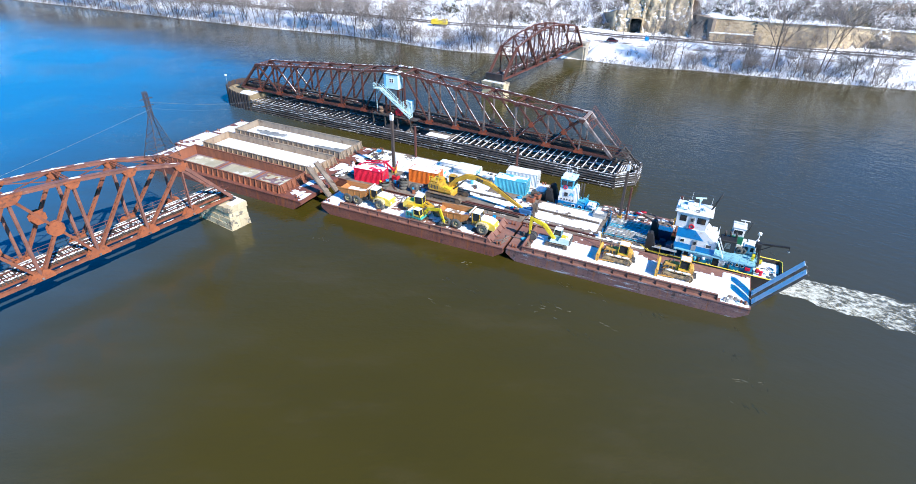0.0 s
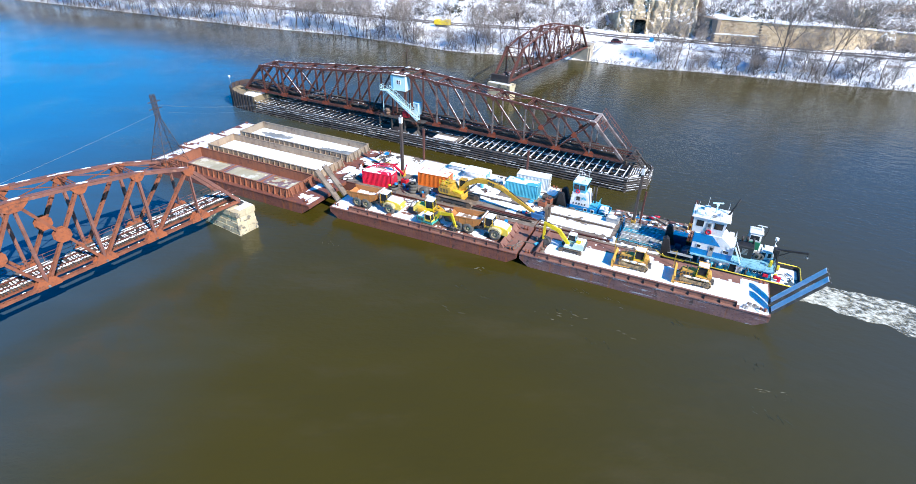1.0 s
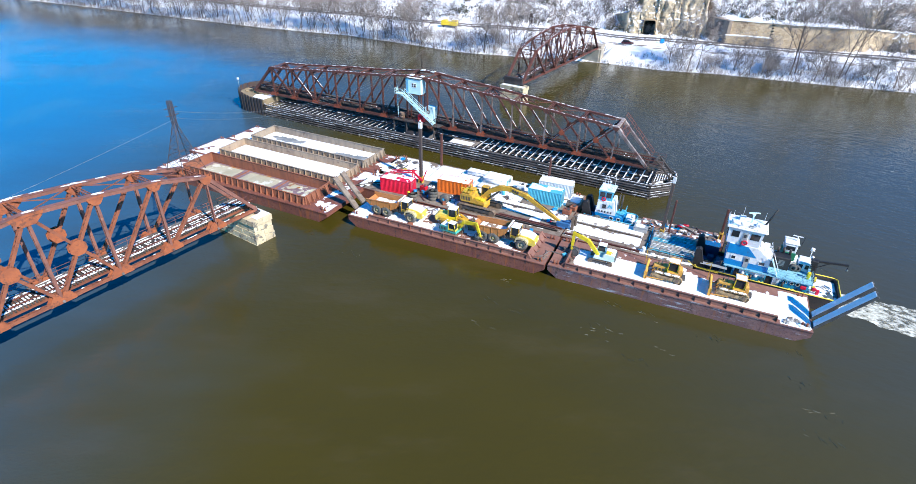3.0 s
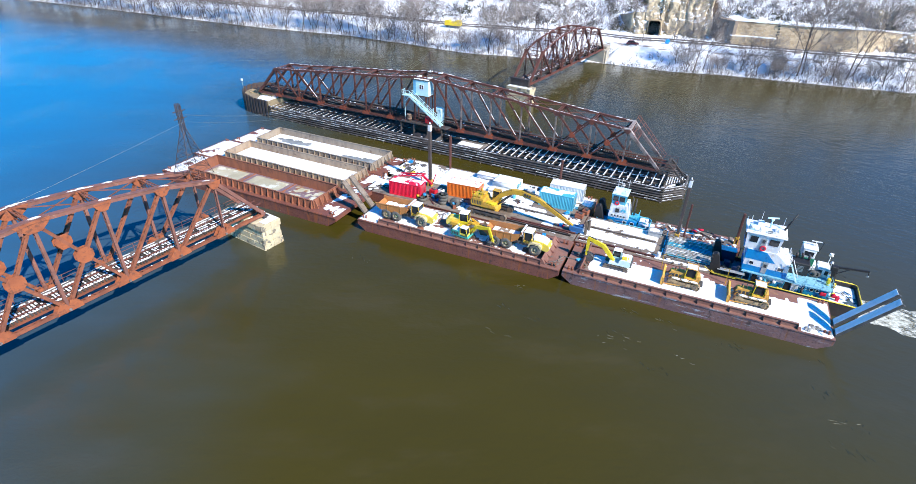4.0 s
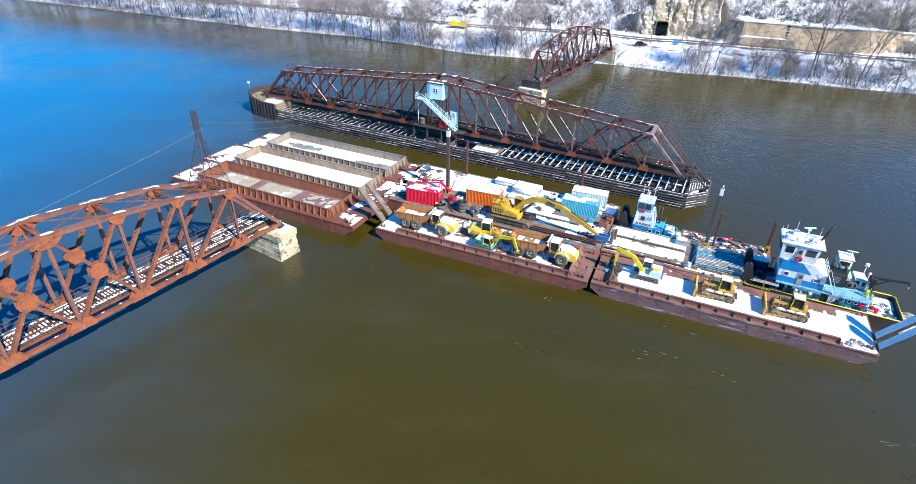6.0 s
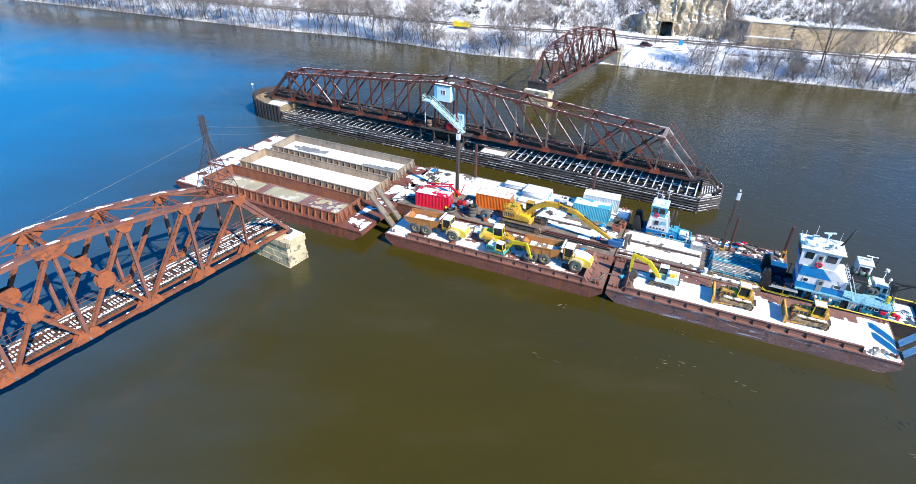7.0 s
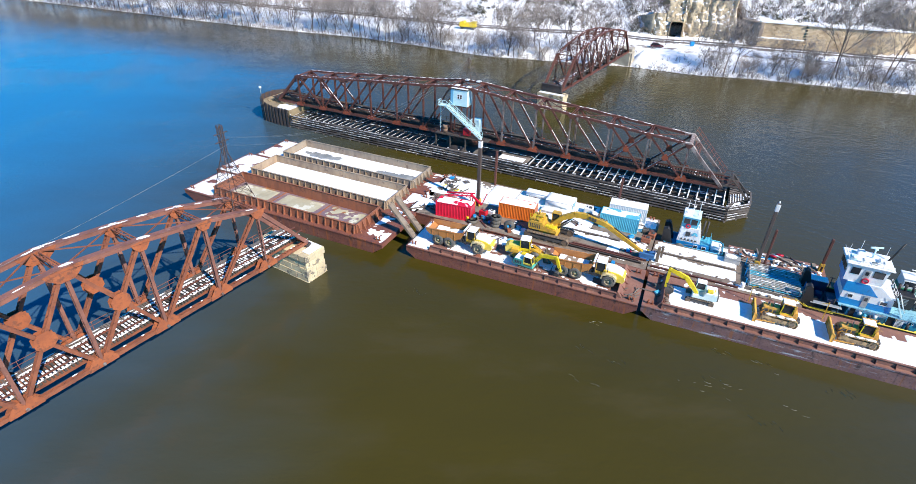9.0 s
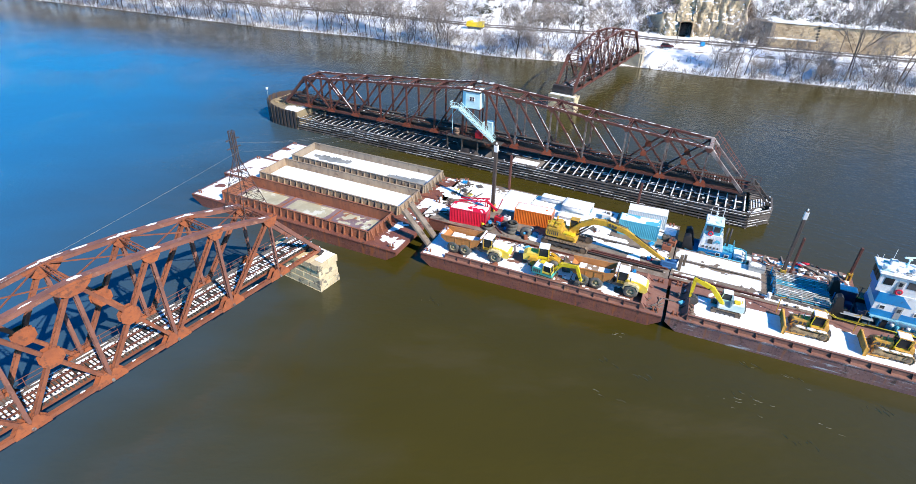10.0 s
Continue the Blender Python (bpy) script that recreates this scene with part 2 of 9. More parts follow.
def shore_at(x):
    for (x0, y0), (x1, y1) in zip(SHORE, SHORE[1:]):
        if x0 <= x <= x1:
            return y0 + (y1 - y0) * (x - x0) / (x1 - x0)
    return SHORE[-1][1]


def smooth(a, b, x):
    t = min(1.0, max(0.0, (x - a) / (b - a)))
    return t * t * (3 - 2 * t)


def land(x, y):
    """Height of the far bank: a bank, a flat bench for tracks and road, then the bluff."""
    s = (y - shore_at(x)) * 0.93
    if s < 0:
        return max(-3.0, s * 0.35 - 0.15)
    wob = noise.noise((x * 0.03, y * 0.03, 0.0)) * 1.0
    z = 3.8 * smooth(-1.5, 15 + 3 * wob, s) + 0.25 * noise.noise((x * 0.25, y * 0.25, 3.0)) * smooth(0, 4, s)
    right = smooth(98, 103, x)
    foot = 41 + 3 * wob + 2.5 * smooth(40, 60, x) * (1 - right)
    tall = 36 + 8 * smooth(-110, 30, x)
    back = 12.5 * smooth(140, 170, x)  # the wall swings away from the river
    z += (8.0 - 2.0 * smooth(142, 172, x)) * right * smooth(36.6 + back, 37.6 + back, s)
    up = max(0.0, s - foot - 3 * right - back)
    if 75.4 < x < 84.0:
        up = max(0.0, up - 10.0)  # cutting of the tunnel
    z += 0.5 * min(up, 12) + (tall - 6) * smooth(4, 100 - 20 * smooth(0, 60, x), up)
    z += (1.6 * noise.noise((x * 0.12, y * 0.12, 7.0)) + 0.7 * noise.noise((x * 0.3, y * 0.3, 5.0)) + 4 * noise.noise((x * 0.025, y * 0.025, 9.0))) * smooth(2, 25, up)
    return z


gb = B()
xs = [-2400, -1500, -900, -600, -450, -360] + [-300 + 2 * i for i in range(276)] + [270, 330, 420, 600, 900, 1500, 2400]
offs = [-1200, -60, -6, -1.5, 0, 0.8, 2, 4, 6.5, 9, 12, 15, 18, 21, 24, 27, 30, 33, 36, 38, 38.6, 39.2, 40.5, 42, 44, 46, 48, 50, 52, 54, 56, 58, 60, 62.5, 65, 67.5, 70, 73, 76, 80, 84, 89, 94, 100, 106, 120, 140, 170, 220, 400, 900, 1600]
rows_ = [[gb.verts.new((x, shore_at(x) + o, land(x, shore_at(x) + o))) for o in offs] for x in xs]
for a, b in zip(rows_, rows_[1:]):
    for i in range(len(offs) - 1):
        gb.faces.new((a[i], b[i], b[i + 1], a[i + 1])).smooth = True


def rock_snow(name, rock_a, rock_b, lo, hi):
    """Snow on what faces upwards, rock or earth where the ground is steep."""
    m, nt, bs = material(name, 0.8)
    tc = nt.nodes.new("ShaderNodeTexCoord").outputs["Object"]
    geo = nt.nodes.new("ShaderNodeNewGeometry")
    sep = nt.nodes.new("ShaderNodeSeparateXYZ")
    nt.links.new(geo.outputs["Normal"], sep.inputs[0])
    n1, n2 = noise_node(nt, tc, 0.35, 6.0, 0.65), noise_node(nt, tc, 1.6, 4.0, 0.6)
    rock = mixed(nt, band(nt, n1, 0.35, 0.65), rock_a, rock_b)
    rock = mixed(nt, band(nt, n2, 0.52, 0.66), rock, tuple(0.6 * v for v in rock_b))
    add = nt.nodes.new("ShaderNodeMath")
    add.operation = "MULTIPLY_ADD"
    nt.links.new(n2, add.inputs[0])
    add.inputs[1].default_value = 0.35
    nt.links.new(sep.outputs["Z"], add.inputs[2])
    snowy = mixed(nt, band(nt, n1, 0.4, 0.7), (0.84, 0.85, 0.88), (0.76, 0.78, 0.83))
    pz = nt.nodes.new("ShaderNodeSeparateXYZ")
    nt.links.new(tc, pz.inputs[0])
    wet = nt.nodes.new("ShaderNodeMath")
    wet.operation = "MULTIPLY_ADD"
    nt.links.new(n2, wet.inputs[0])
    wet.inputs[1].default_value = -0.5
    nt.links.new(pz.outputs["Z"], wet.inputs[2])
    dry = mixed(nt, band(nt, add.outputs[0], lo, hi), rock, snowy)
    nt.links.new(mixed(nt, band(nt, wet.outputs[0], -0.2, -0.05), (0.09, 0.07, 0.05), dry), bs.inputs["Base Color"])
    bp = nt.nodes.new("ShaderNodeBump")
    bp.inputs["Distance"].default_value = 0.25
    nt.links.new(n2, bp.inputs["Height"])
    nt.links.new(bp.outputs["Normal"], bs.inputs["Normal"])
    return m


GROUND = rock_snow("snowy_ground", (0.20, 0.15, 0.11), (0.13, 0.10, 0.08), 0.90, 1.04)
ROCK = rock_snow("bluff_rock", (0.56, 0.45, 0.30), (0.40, 0.33, 0.23), 0.70, 0.86)
solid("ground", gb, GROUND, "snow-covered far river bank rising to a bluff", "ground", kind="structure")

# ---------------------------------------------------------------- railway truss spans
def laced(bm, p, q, w, depth, up, step=0.55, bar=0.09):
    """A built-up member: two channels with zigzag lacing between them; w apart along the truss's width."""
    p, q = Vector(p), Vector(q)
    d = (q - p).normalized()
    side = Vector((0, 1, 0))
    inn = d.cross(side).normalized()
    off = side * (w / 2)
    for s in (-1, 1):
        beam(bm, p + off * s, q + off * s, bar, depth, inn)
    n = max(2, int((q - p).length / step))
    for e in (-1, 1):
        for i in range(n):
            a, b = p.lerp(q, i / n), p.lerp(q, (i + 1) / n)
            s = 1 if i % 2 else -1
            beam(bm, a + off * s + inn * depth * 0.48 * e, b - off * s + inn * depth * 0.48 * e, 0.07, 0.02, inn)


def gusset(bm, x, z, r, y, flip=1, t=0.04):
    h = min(r, 1.25)
    pts = [(x - r, z), (x - r * 0.8, z + flip * h * 0.5), (x - r * 0.35, z + flip * h * 1.05), (x + r * 0.35, z + flip * h * 1.05), (x + r * 0.8, z + flip * h * 0.5), (x + r, z)]
    prism(bm, pts, y - t / 2, y + t / 2)


def star_gusset(bm, x, z, r, y, t=0.04):
    pts = [(-1, 0), (-1, 0.3), (-0.5, 0.95), (-0.22, 0.95), (0, 0.5), (0.22, 0.95), (0.5, 0.95), (1, 0.3), (1, 0)]
    prism(bm, [(x + r * a, z + r * b) for a, b in pts], y - t / 2, y + t / 2)


def mid_plate(bm, x, z, r, y, t=0.05):
    prism(bm, [(x + r * math.cos(k), z + r * math.sin(k)) for k in (math.pi * (i + 0.5) / 4 for i in range(8))], y - t / 2, y + t / 2)


def span(label, m, xs, tops, zb, width, diags, crosses, mats, x_ends, hanger=(), big=True, snowy=0.8, group="fixed truss spans"):
    """A through truss: xs node places, tops heights of the top chord by node index."""
    steel, plate = mats
    floor_steel = steel if big else STEEL_BLACK
    chord = RUST_CHORD if big else steel
    br = thing("truss_bridge", label, "bridge", m, group)
    keys = sorted(tops)
    for yi, y in enumerate((0.0, width)):
        out = -1 if yi == 0 else 1
        lift = 0.28 if big else 0.225
        for i, j in zip(keys, keys[1:]):
            tc = B()
            beam(tc, (xs[i], y, tops[i]), (xs[j], y, tops[j]), 0.62 if big else 0.5, 0.5 if big else 0.4)
            if big:
                for e in (-0.33, 0.33):
                    beam(tc, (xs[i], y + e, tops[i] + 0.22), (xs[j], y + e, tops[j] + 0.22), 0.1, 0.06)
                    beam(tc, (xs[i], y + e, tops[i] - 0.22), (xs[j], y + e, tops[j] - 0.22), 0.1, 0.06)
            ch = part("top_chord", tc, chord, br)
            if big:
                sn = B()
                e = random.uniform(0.1, 0.2)
                mound(sn, (xs[i] - 0.2, y, tops[i] + 0.26), (xs[i] + e * (xs[j] - xs[i]), y, tops[i] + e * (tops[j] - tops[i]) + 0.26), 0.5, 0.09, i + 3 * yi)
                part("snow_lump", sn, SNOW, ch)
            a, b = Vector((xs[i], y, tops[i] + lift)), Vector((xs[j], y, tops[j] + lift))
            t = 0.0
            while t < 0.95:
                w = random.uniform(0.04, 0.3 if big else 0.14) if yi == 0 else random.uniform(0.1, 0.4)
                if random.random() < (0.14 if yi == 0 and big else 0.85 if yi == 0 else 0.8):
                    sn = B()
                    wd = random.uniform(0.08, 0.2) if yi == 0 else random.uniform(0.12, 0.34)
                    o = Vector((0, random.choice((-1, 1)) * (0.25 if big else 0.2) + random.uniform(-0.05, 0.05), 0)) * (1 - wd)
                    mound(sn, a.lerp(b, t) + o - Vector((0, 0, 0.02)), a.lerp(b, min(1, t + w)) + o - Vector((0, 0, 0.02)), wd * (1.2 if big else 0.8), 0.06, t * 9 + i, 8, 3)
                    part("snow_strip", sn, SNOW, ch)
                t += w + random.uniform(0.02, 0.25 if big else 0.1)
        bc = B()
        for s in (-0.22, 0.22):
            beam(bc, (xs[0], y + s, zb), (xs[-1], y + s, zb), 0.08, 0.45)
        n = int((xs[-1] - xs[0]) / 0.6)
        for i in range(n):
            a = xs[0] + (xs[-1] - xs[0]) * i / n
            beam(bc, (a, y - 0.22 * (1 if i % 2 else -1), zb + 0.23), (a + 0.6, y + 0.22 * (1 if i % 2 else -1), zb + 0.23), 0.08, 0.02)
        bo = part("bottom_chord", bc, steel, br)
        if big:
            for i in range(26):
                sn = B()
                a = xs[0] + (xs[-1] - xs[0]) * random.random()
                mound(sn, (a, y + 0.2, zb + 0.235), (a + random.uniform(0.2, 0.7), y + 0.2, zb + 0.235), 0.2, 0.06, a, 6, 3)
                part("snow_lump", sn, SNOW, bo)
        for e, i in ((0, keys[0]), (-1, keys[-1])):
            ep = B()
            beam(ep, (xs[e], y, zb), (xs[i], y, tops[i]), 0.6, 0.5, (1, 0, 0))
            po = part("end_post", ep, RUST_FADED if len(xs) > 12 and e == -1 else chord, br)
            if not big and e == -1:
                sn = B()
                a, c = Vector((xs[e], y + 0.18, zb + 0.3)), Vector((xs[i], y + 0.18, tops[i] + 0.3))
                for f0, f1 in ((0.05, 0.35), (0.4, 0.7), (0.76, 0.97)):
                    beam(sn, a.lerp(c, f0), a.lerp(c, f1), 0.12, 0.05, (1, 0, 0))
                part("snow_strip", sn, SNOW, po)
        for i in keys:
            vb = B()
            laced(vb, (xs[i], y, zb), (xs[i], y, tops[i]), 0.42 if big else 0.32, (0.34 if big else 0.26) if i not in hanger else 0.2, (0, 0, 1))
            part("vertical_post", vb, RUST_FADED if not big and i > 8 else chord, br)
        for (i, zi), (j, zj) in diags:
            db = B()
            za, zc = (tops[i] if zi else zb), (tops[j] if zj else zb)
            laced(db, (xs[i], y, za), (xs[j], y, zc), 0.42 if big else 0.32, 0.36 if big else 0.28, (0, 0, 1))
            dg = part("diagonal", db, steel, br)
            if not big and random.random() < 0.6:
                p, q = Vector((xs[i], y, za)), Vector((xs[j], y, zc))
                up = (q - p).normalized().cross(Vector((0, 1, 0)))
                up = up * (0.17 if up.z > 0 else -0.17)
                f = random.uniform(0.05, 0.3)
                sn = B()
                beam(sn, p.lerp(q, f) + up, p.lerp(q, random.uniform(0.5, 0.9)) + up, 0.13, 0.03, up)
                part("snow_strip", sn, SNOW, dg)
        for i in range(1, len(xs) - 1):
            g = B()
            for s in (0.36, -0.36):
                star_gusset(g, xs[i], zb - 0.25, 1.5 if big else 1.0, y + out * s)
            gp = part("gusset_plate", g, plate, br, "bright rust gusset plate")
            if not big:
                continue
            pb = B()
            tube(pb, (xs[i], y + out * 0.3, zb), (xs[i], y + out * 0.55, zb), 0.17, n=10)
            part("pin", pb, RUST_FADED, gp, "grey steel pin")
        for i in keys:
            g = B()
            r = (1.85 if i == 4 else 1.05) if big else 0.7
            for s in (0.36, -0.36):
                gusset(g, xs[i], tops[i] + 0.05, r, y + out * s, -1)
            part("gusset_plate", g, plate if big else steel, br)
        for i, j in crosses:
            g = B()
            zz = (zb + zb + tops[i] + tops[j]) / 4
            for s in (0.3, -0.3):
                mid_plate(g, (xs[i] + xs[j]) / 2, zz, 1.05 if big else 0.55, y + out * s)
            part("gusset_plate", g, plate, br)
    for i in keys:
        sb = B()
        for s in (-0.2, 0.2):
            beam(sb, (xs[i] + s, 0, tops[i]), (xs[i] + s, width, tops[i]), 0.09, 0.12)
        for k in range(8):
            a, b = width * k / 8, width * (k + 1) / 8
            f = 0.2 if k % 2 else -0.2
            beam(sb, (xs[i] + f, a, tops[i]), (xs[i] - f, b, tops[i]), 0.07, 0.04)
            beam(sb, (xs[i], a, tops[i] - (0.1 if k % 2 else 0.9)), (xs[i], b, tops[i] - (0.9 if k % 2 else 0.1)), 0.06, 0.06)
        beam(sb, (xs[i], 0, tops[i] - 0.95), (xs[i], width, tops[i] - 0.95), 0.12, 0.1)
        part("sway_strut", sb, steel, br)
    for i, j in zip(keys, keys[1:]):
        lb = B()
        beam(lb, (xs[i], 0, tops[i]), (xs[j], width, tops[j]), 0.12, 0.1)
        beam(lb, (xs[i], width, tops[i]), (xs[j], 0, tops[j]), 0.12, 0.1)
        part("lateral_brace", lb, steel, br)
    for e, i in ((0, keys[0]), (-1, keys[-1])):
        pb = B()
        for f in (0.72, 0.86):
            p = Vector((xs[e], 0, zb)).lerp(Vector((xs[i], 0, tops[i])), f)
            beam(pb, p, p + Vector((0, width, 0)), 0.2, 0.15)
        a = Vector((xs[e], 0, zb)).lerp(Vector((xs[i], 0, tops[i])), 0.72)
        b = Vector((xs[e], 0, zb)).lerp(Vector((xs[i], 0, tops[i])), 0.86)
        for k in range(6):
            y0, y1 = width * k / 6, width * (k + 1) / 6
            c, d = (a, b) if k % 2 else (b, a)
            beam(pb, c + Vector((0, y0, 0)), d + Vector((0, y1, 0)), 0.1, 0.06)
        part("portal_brace", pb, steel, br)
    # floor: beams, stringers, ties, rails, walkway
    for x in xs:
        fb = B()
        box(fb, x - 0.18, x + 0.18, 0.1, width - 0.1, zb - 0.25, zb + 0.45)
        part("floor_beam", fb, floor_steel, br)
    for yy in (width / 2 - 1.0, width / 2 + 1.0):
        sb = B()
        box(sb, xs[0], xs[-1], yy - 0.15, yy + 0.15, zb - 0.1, zb + 0.55)
        part("stringer", sb, floor_steel, br)
    rz = zb + 0.8
    tb = B()
    box(tb, -0.11, 0.11, width / 2 - 1.5, width / 2 + 1.4, zb + 0.55, rz)
    tie = finish(tb, "tie")
    tie.materials.append(TIMBER_DARK)
    snow_ties = []
    for a, c, chance in ((-1.22, -0.80, 1.0), (-0.6, -0.1, 0.75), (0.0, 0.6, 0.75), (0.82, 1.1, 1.0)):
        kinds_ = []
        for _ in range(5):
            st = B()
            box(st, -random.uniform(0.09, 0.12), random.uniform(0.09, 0.12), width / 2 + a + random.uniform(0, 0.3) * (c - a), width / 2 + c - random.uniform(0, 0.3) * (c - a), rz, rz + random.uniform(0.03, 0.06))
            me = finish(st, "snow_patch")
            me.materials.append(SNOW)
            kinds_.append(me)
        snow_ties.append((kinds_, chance))
    pitch = 0.38 if big else 0.46
    n = int((xs[-1] - xs[0]) / pitch)
    for k in range(n + 1):
        t = part("tie", tie, None, br)
        t.location.x = xs[0] + pitch * k
        t.location.y = random.uniform(-0.06, 0.06)
        for kinds_, chance in snow_ties:
            if random.random() < snowy * chance:
                part("snow_patch", random.choice(kinds_), None, t)
    for yy in (width / 2 - 0.72, width / 2 + 0.72):
        rb = B()
        prism(rb, [(yy - 0.07, rz), (yy + 0.07, rz), (yy + 0.02, rz + 0.03), (yy + 0.035, rz + 0.16), (yy - 0.035, rz + 0.16), (yy - 0.02, rz + 0.03)], xs[0] - 1, xs[-1] + 1, "x")
        part("rail", rb, RUST_DARK, br)
    for yy in (width / 2 - 1.3, width / 2 + 1.2):
        x = xs[0]
        while x < xs[-1]:
            gt = B()
            box(gt, x, min(x + 5.4, xs[-1]), yy - 0.08, yy + 0.08, rz, rz + 0.06)
            gd = part("guard_timber", gt, TIMBER_DARK if not big else TIMBER, br)
            a = x
            while big and a < min(x + 5.4, xs[-1]) - 0.3:
                L = min(random.uniform(0.5, 2.2), min(x + 5.4, xs[-1]) - a)
                sn = B()
                mound(sn, (a, yy, rz + 0.055), (a + L, yy, rz + 0.055), 0.26, 0.08, a + yy, 8, 3)
                part("snow_strip", sn, SNOW, gd)
                a += L + random.uniform(0.0, 0.35)
            x += 5.42
    wk = B()
    for k in range(int((xs[-1] - xs[0]) / 0.3)):
        x = xs[0] + 0.3 * k
        box(wk, x, x + 0.24, width - 1.15, width - 0.42, rz - 0.05, rz)
    wy = part("walkway", wk, TIMBER if big else TIMBER_DARK, br, "plank walkway")
    if big:
        x = xs[0]
        while x < xs[-1] - 2:
            L = random.uniform(0.8, 3.5)
            sn = B()
            mound(sn, (x, width - 0.7, rz - 0.005), (x + L, width - 0.7, rz - 0.005), random.uniform(0.12, 0.32), 0.06, x, 12, 3)
            part("snow_lump", sn, SNOW, wy)
            x += L + random.uniform(0.4, 2.2)
    hb = B()
    for k in range(int((xs[-1] - xs[0]) / 1.8) + 1):
        x = xs[0] + 1.8 * k
        beam(hb, (x, width - 0.42, rz), (x, width - 0.42, rz + 1.05), 0.05, 0.05)
    for h in (0.55, 1.05):
        beam(hb, (xs[0], width - 0.42, rz + h), (xs[-1], width - 0.42, rz + h), 0.045, 0.045)
    part("railing", hb, floor_steel, br)
    return br


FX = [14.1 - 7.17 * (8 - i) for i in range(9)]
TOPS = {1: 13.1, 2: 14.9, 3: 15.9, 4: 16.6, 5: 15.9, 6: 14.9, 7: 13.1}
FD = [((1, 1), (2, 0)), ((2, 1), (3, 0)), ((3, 1), (4, 0)), ((4, 1), (3, 0)), ((4, 1), (5, 0)), ((5, 1), (4, 0)), ((6, 1), (5, 0)), ((7, 1), (6, 0))]
span("rust-orange steel through truss railway bridge on stone piers", RAIL, FX, TOPS, 4.8, 5.1, FD, [(3, 4), (4, 5)], (RUST, RUST_PLATE), None, hanger=(1, 7), snowy=0.95)
FX2 = [105.3 + 7.2 * i for i in range(9)]
TOPS2 = {1: 12.4, 2: 14.0, 3: 15.0, 4: 15.4, 5: 15.0, 6: 14.0, 7: 12.4}
span("dark red arched truss railway span by the snowy bank", RAIL, FX2, TOPS2, 4.8, 5.1, FD, [(3, 4), (4, 5)], (RUST_DARK, RUST_DARK), None, hanger=(1, 7), big=False, snowy=0.3)
SX = [-51.2, -44.5, -37.9, -31.2, -24.5, -17.8, -11.1, -4.6, 0.6, 7.0, 13.8, 20.6, 27.9, 35.0, 41.9, 48.7]
STOP = {1: 11.5, 2: 11.9, 3: 12.5, 4: 13.1, 5: 13.6, 6: 14.1, 7: 14.9, 8: 14.9, 9: 14.3, 10: 13.8, 11: 13.2, 12: 12.6, 13: 12.0, 14: 11.5}
SD = [((1, 1), (2, 0)), ((2, 1), (1, 0)), ((3, 1), (2, 0)), ((2, 1), (3, 0)), ((3, 0), (4, 1)), ((4, 0), (5, 1)), ((5, 0), (6, 1)), ((6, 0), (7, 1)),
      ((9, 0), (8, 1)), ((10, 0), (9, 1)), ((11, 0), (10, 1)), ((12, 0), (11, 1)), ((13, 0), (12, 1)), ((14, 0), (13, 1)), ((12, 0), (13, 1)), ((13, 0), (14, 1))]
span("dark red steel swing bridge span standing open on its fender", SWING, SX, STOP, 4.8, 5.1, SD, [(12, 13), (13, 14)], (RUST_DARK, RUST_RED), None, big=False, snowy=0.12, group="swing span")


sw = bpy.data.objects["truss_bridge.002"]
PALE_STEEL = surf("pale_portal_steel", (0.40, 0.35, 0.33), (0.26, 0.20, 0.18), 0.8, 6, 0.7, spot=(0.16, 0.06, 0.04), spot_scale=1.3, spot_at=(0.52, 0.64))
for y in (0.0, 5.1):
    b = B()
    prism(b, [(40.6, 11.75), (42.2, 11.75), (43.4, 10.5), (42.9, 10.1), (41.9, 11.1), (40.6, 11.3)], y - 0.33, y + 0.33)
    part("portal_knee", b, PALE_STEEL, sw, "pale steel portal corner")
b = B()
beam(b, (42.1, 0.3, 11.55), (42.1, 4.8, 11.55), 0.6, 0.35)
part("portal_beam", b, PALE_STEEL, sw, "pale steel portal beam")
b = B()
for k in range(8):
    f0, f1 = k / 8, (k + 1) / 8
    beam(b, (42.3, 0.4 + 4.3 * f0, 10.9 - 0.7 * math.sin(math.pi * f0)), (42.3, 0.4 + 4.3 * f1, 10.9 - 0.7 * math.sin(math.pi * f1)), 0.16, 0.14)
part("portal_arch", b, RUST_DARK, sw)
for i in range(11):
    p = Vector((42.3, 5.5, 11.9)).lerp(Vector((48.7, 5.5, 5.2)), i / 10)
    b = B()
    beam(b, p, p + Vector((0.35, 0, 1.0)), 0.06, 0.06)
    part("ladder_post", b, RUST_RED, sw)
for u in (0.5, 1.0):
    b = B()
    beam(b, Vector((42.3, 5.5, 11.9)) + Vector((0.35, 0, 1.0)) * u, Vector((48.7, 5.5, 5.2)) + Vector((0.35, 0, 1.0)) * u, 0.05, 0.05)
    part("ladder_rail", b, RUST_RED, sw)
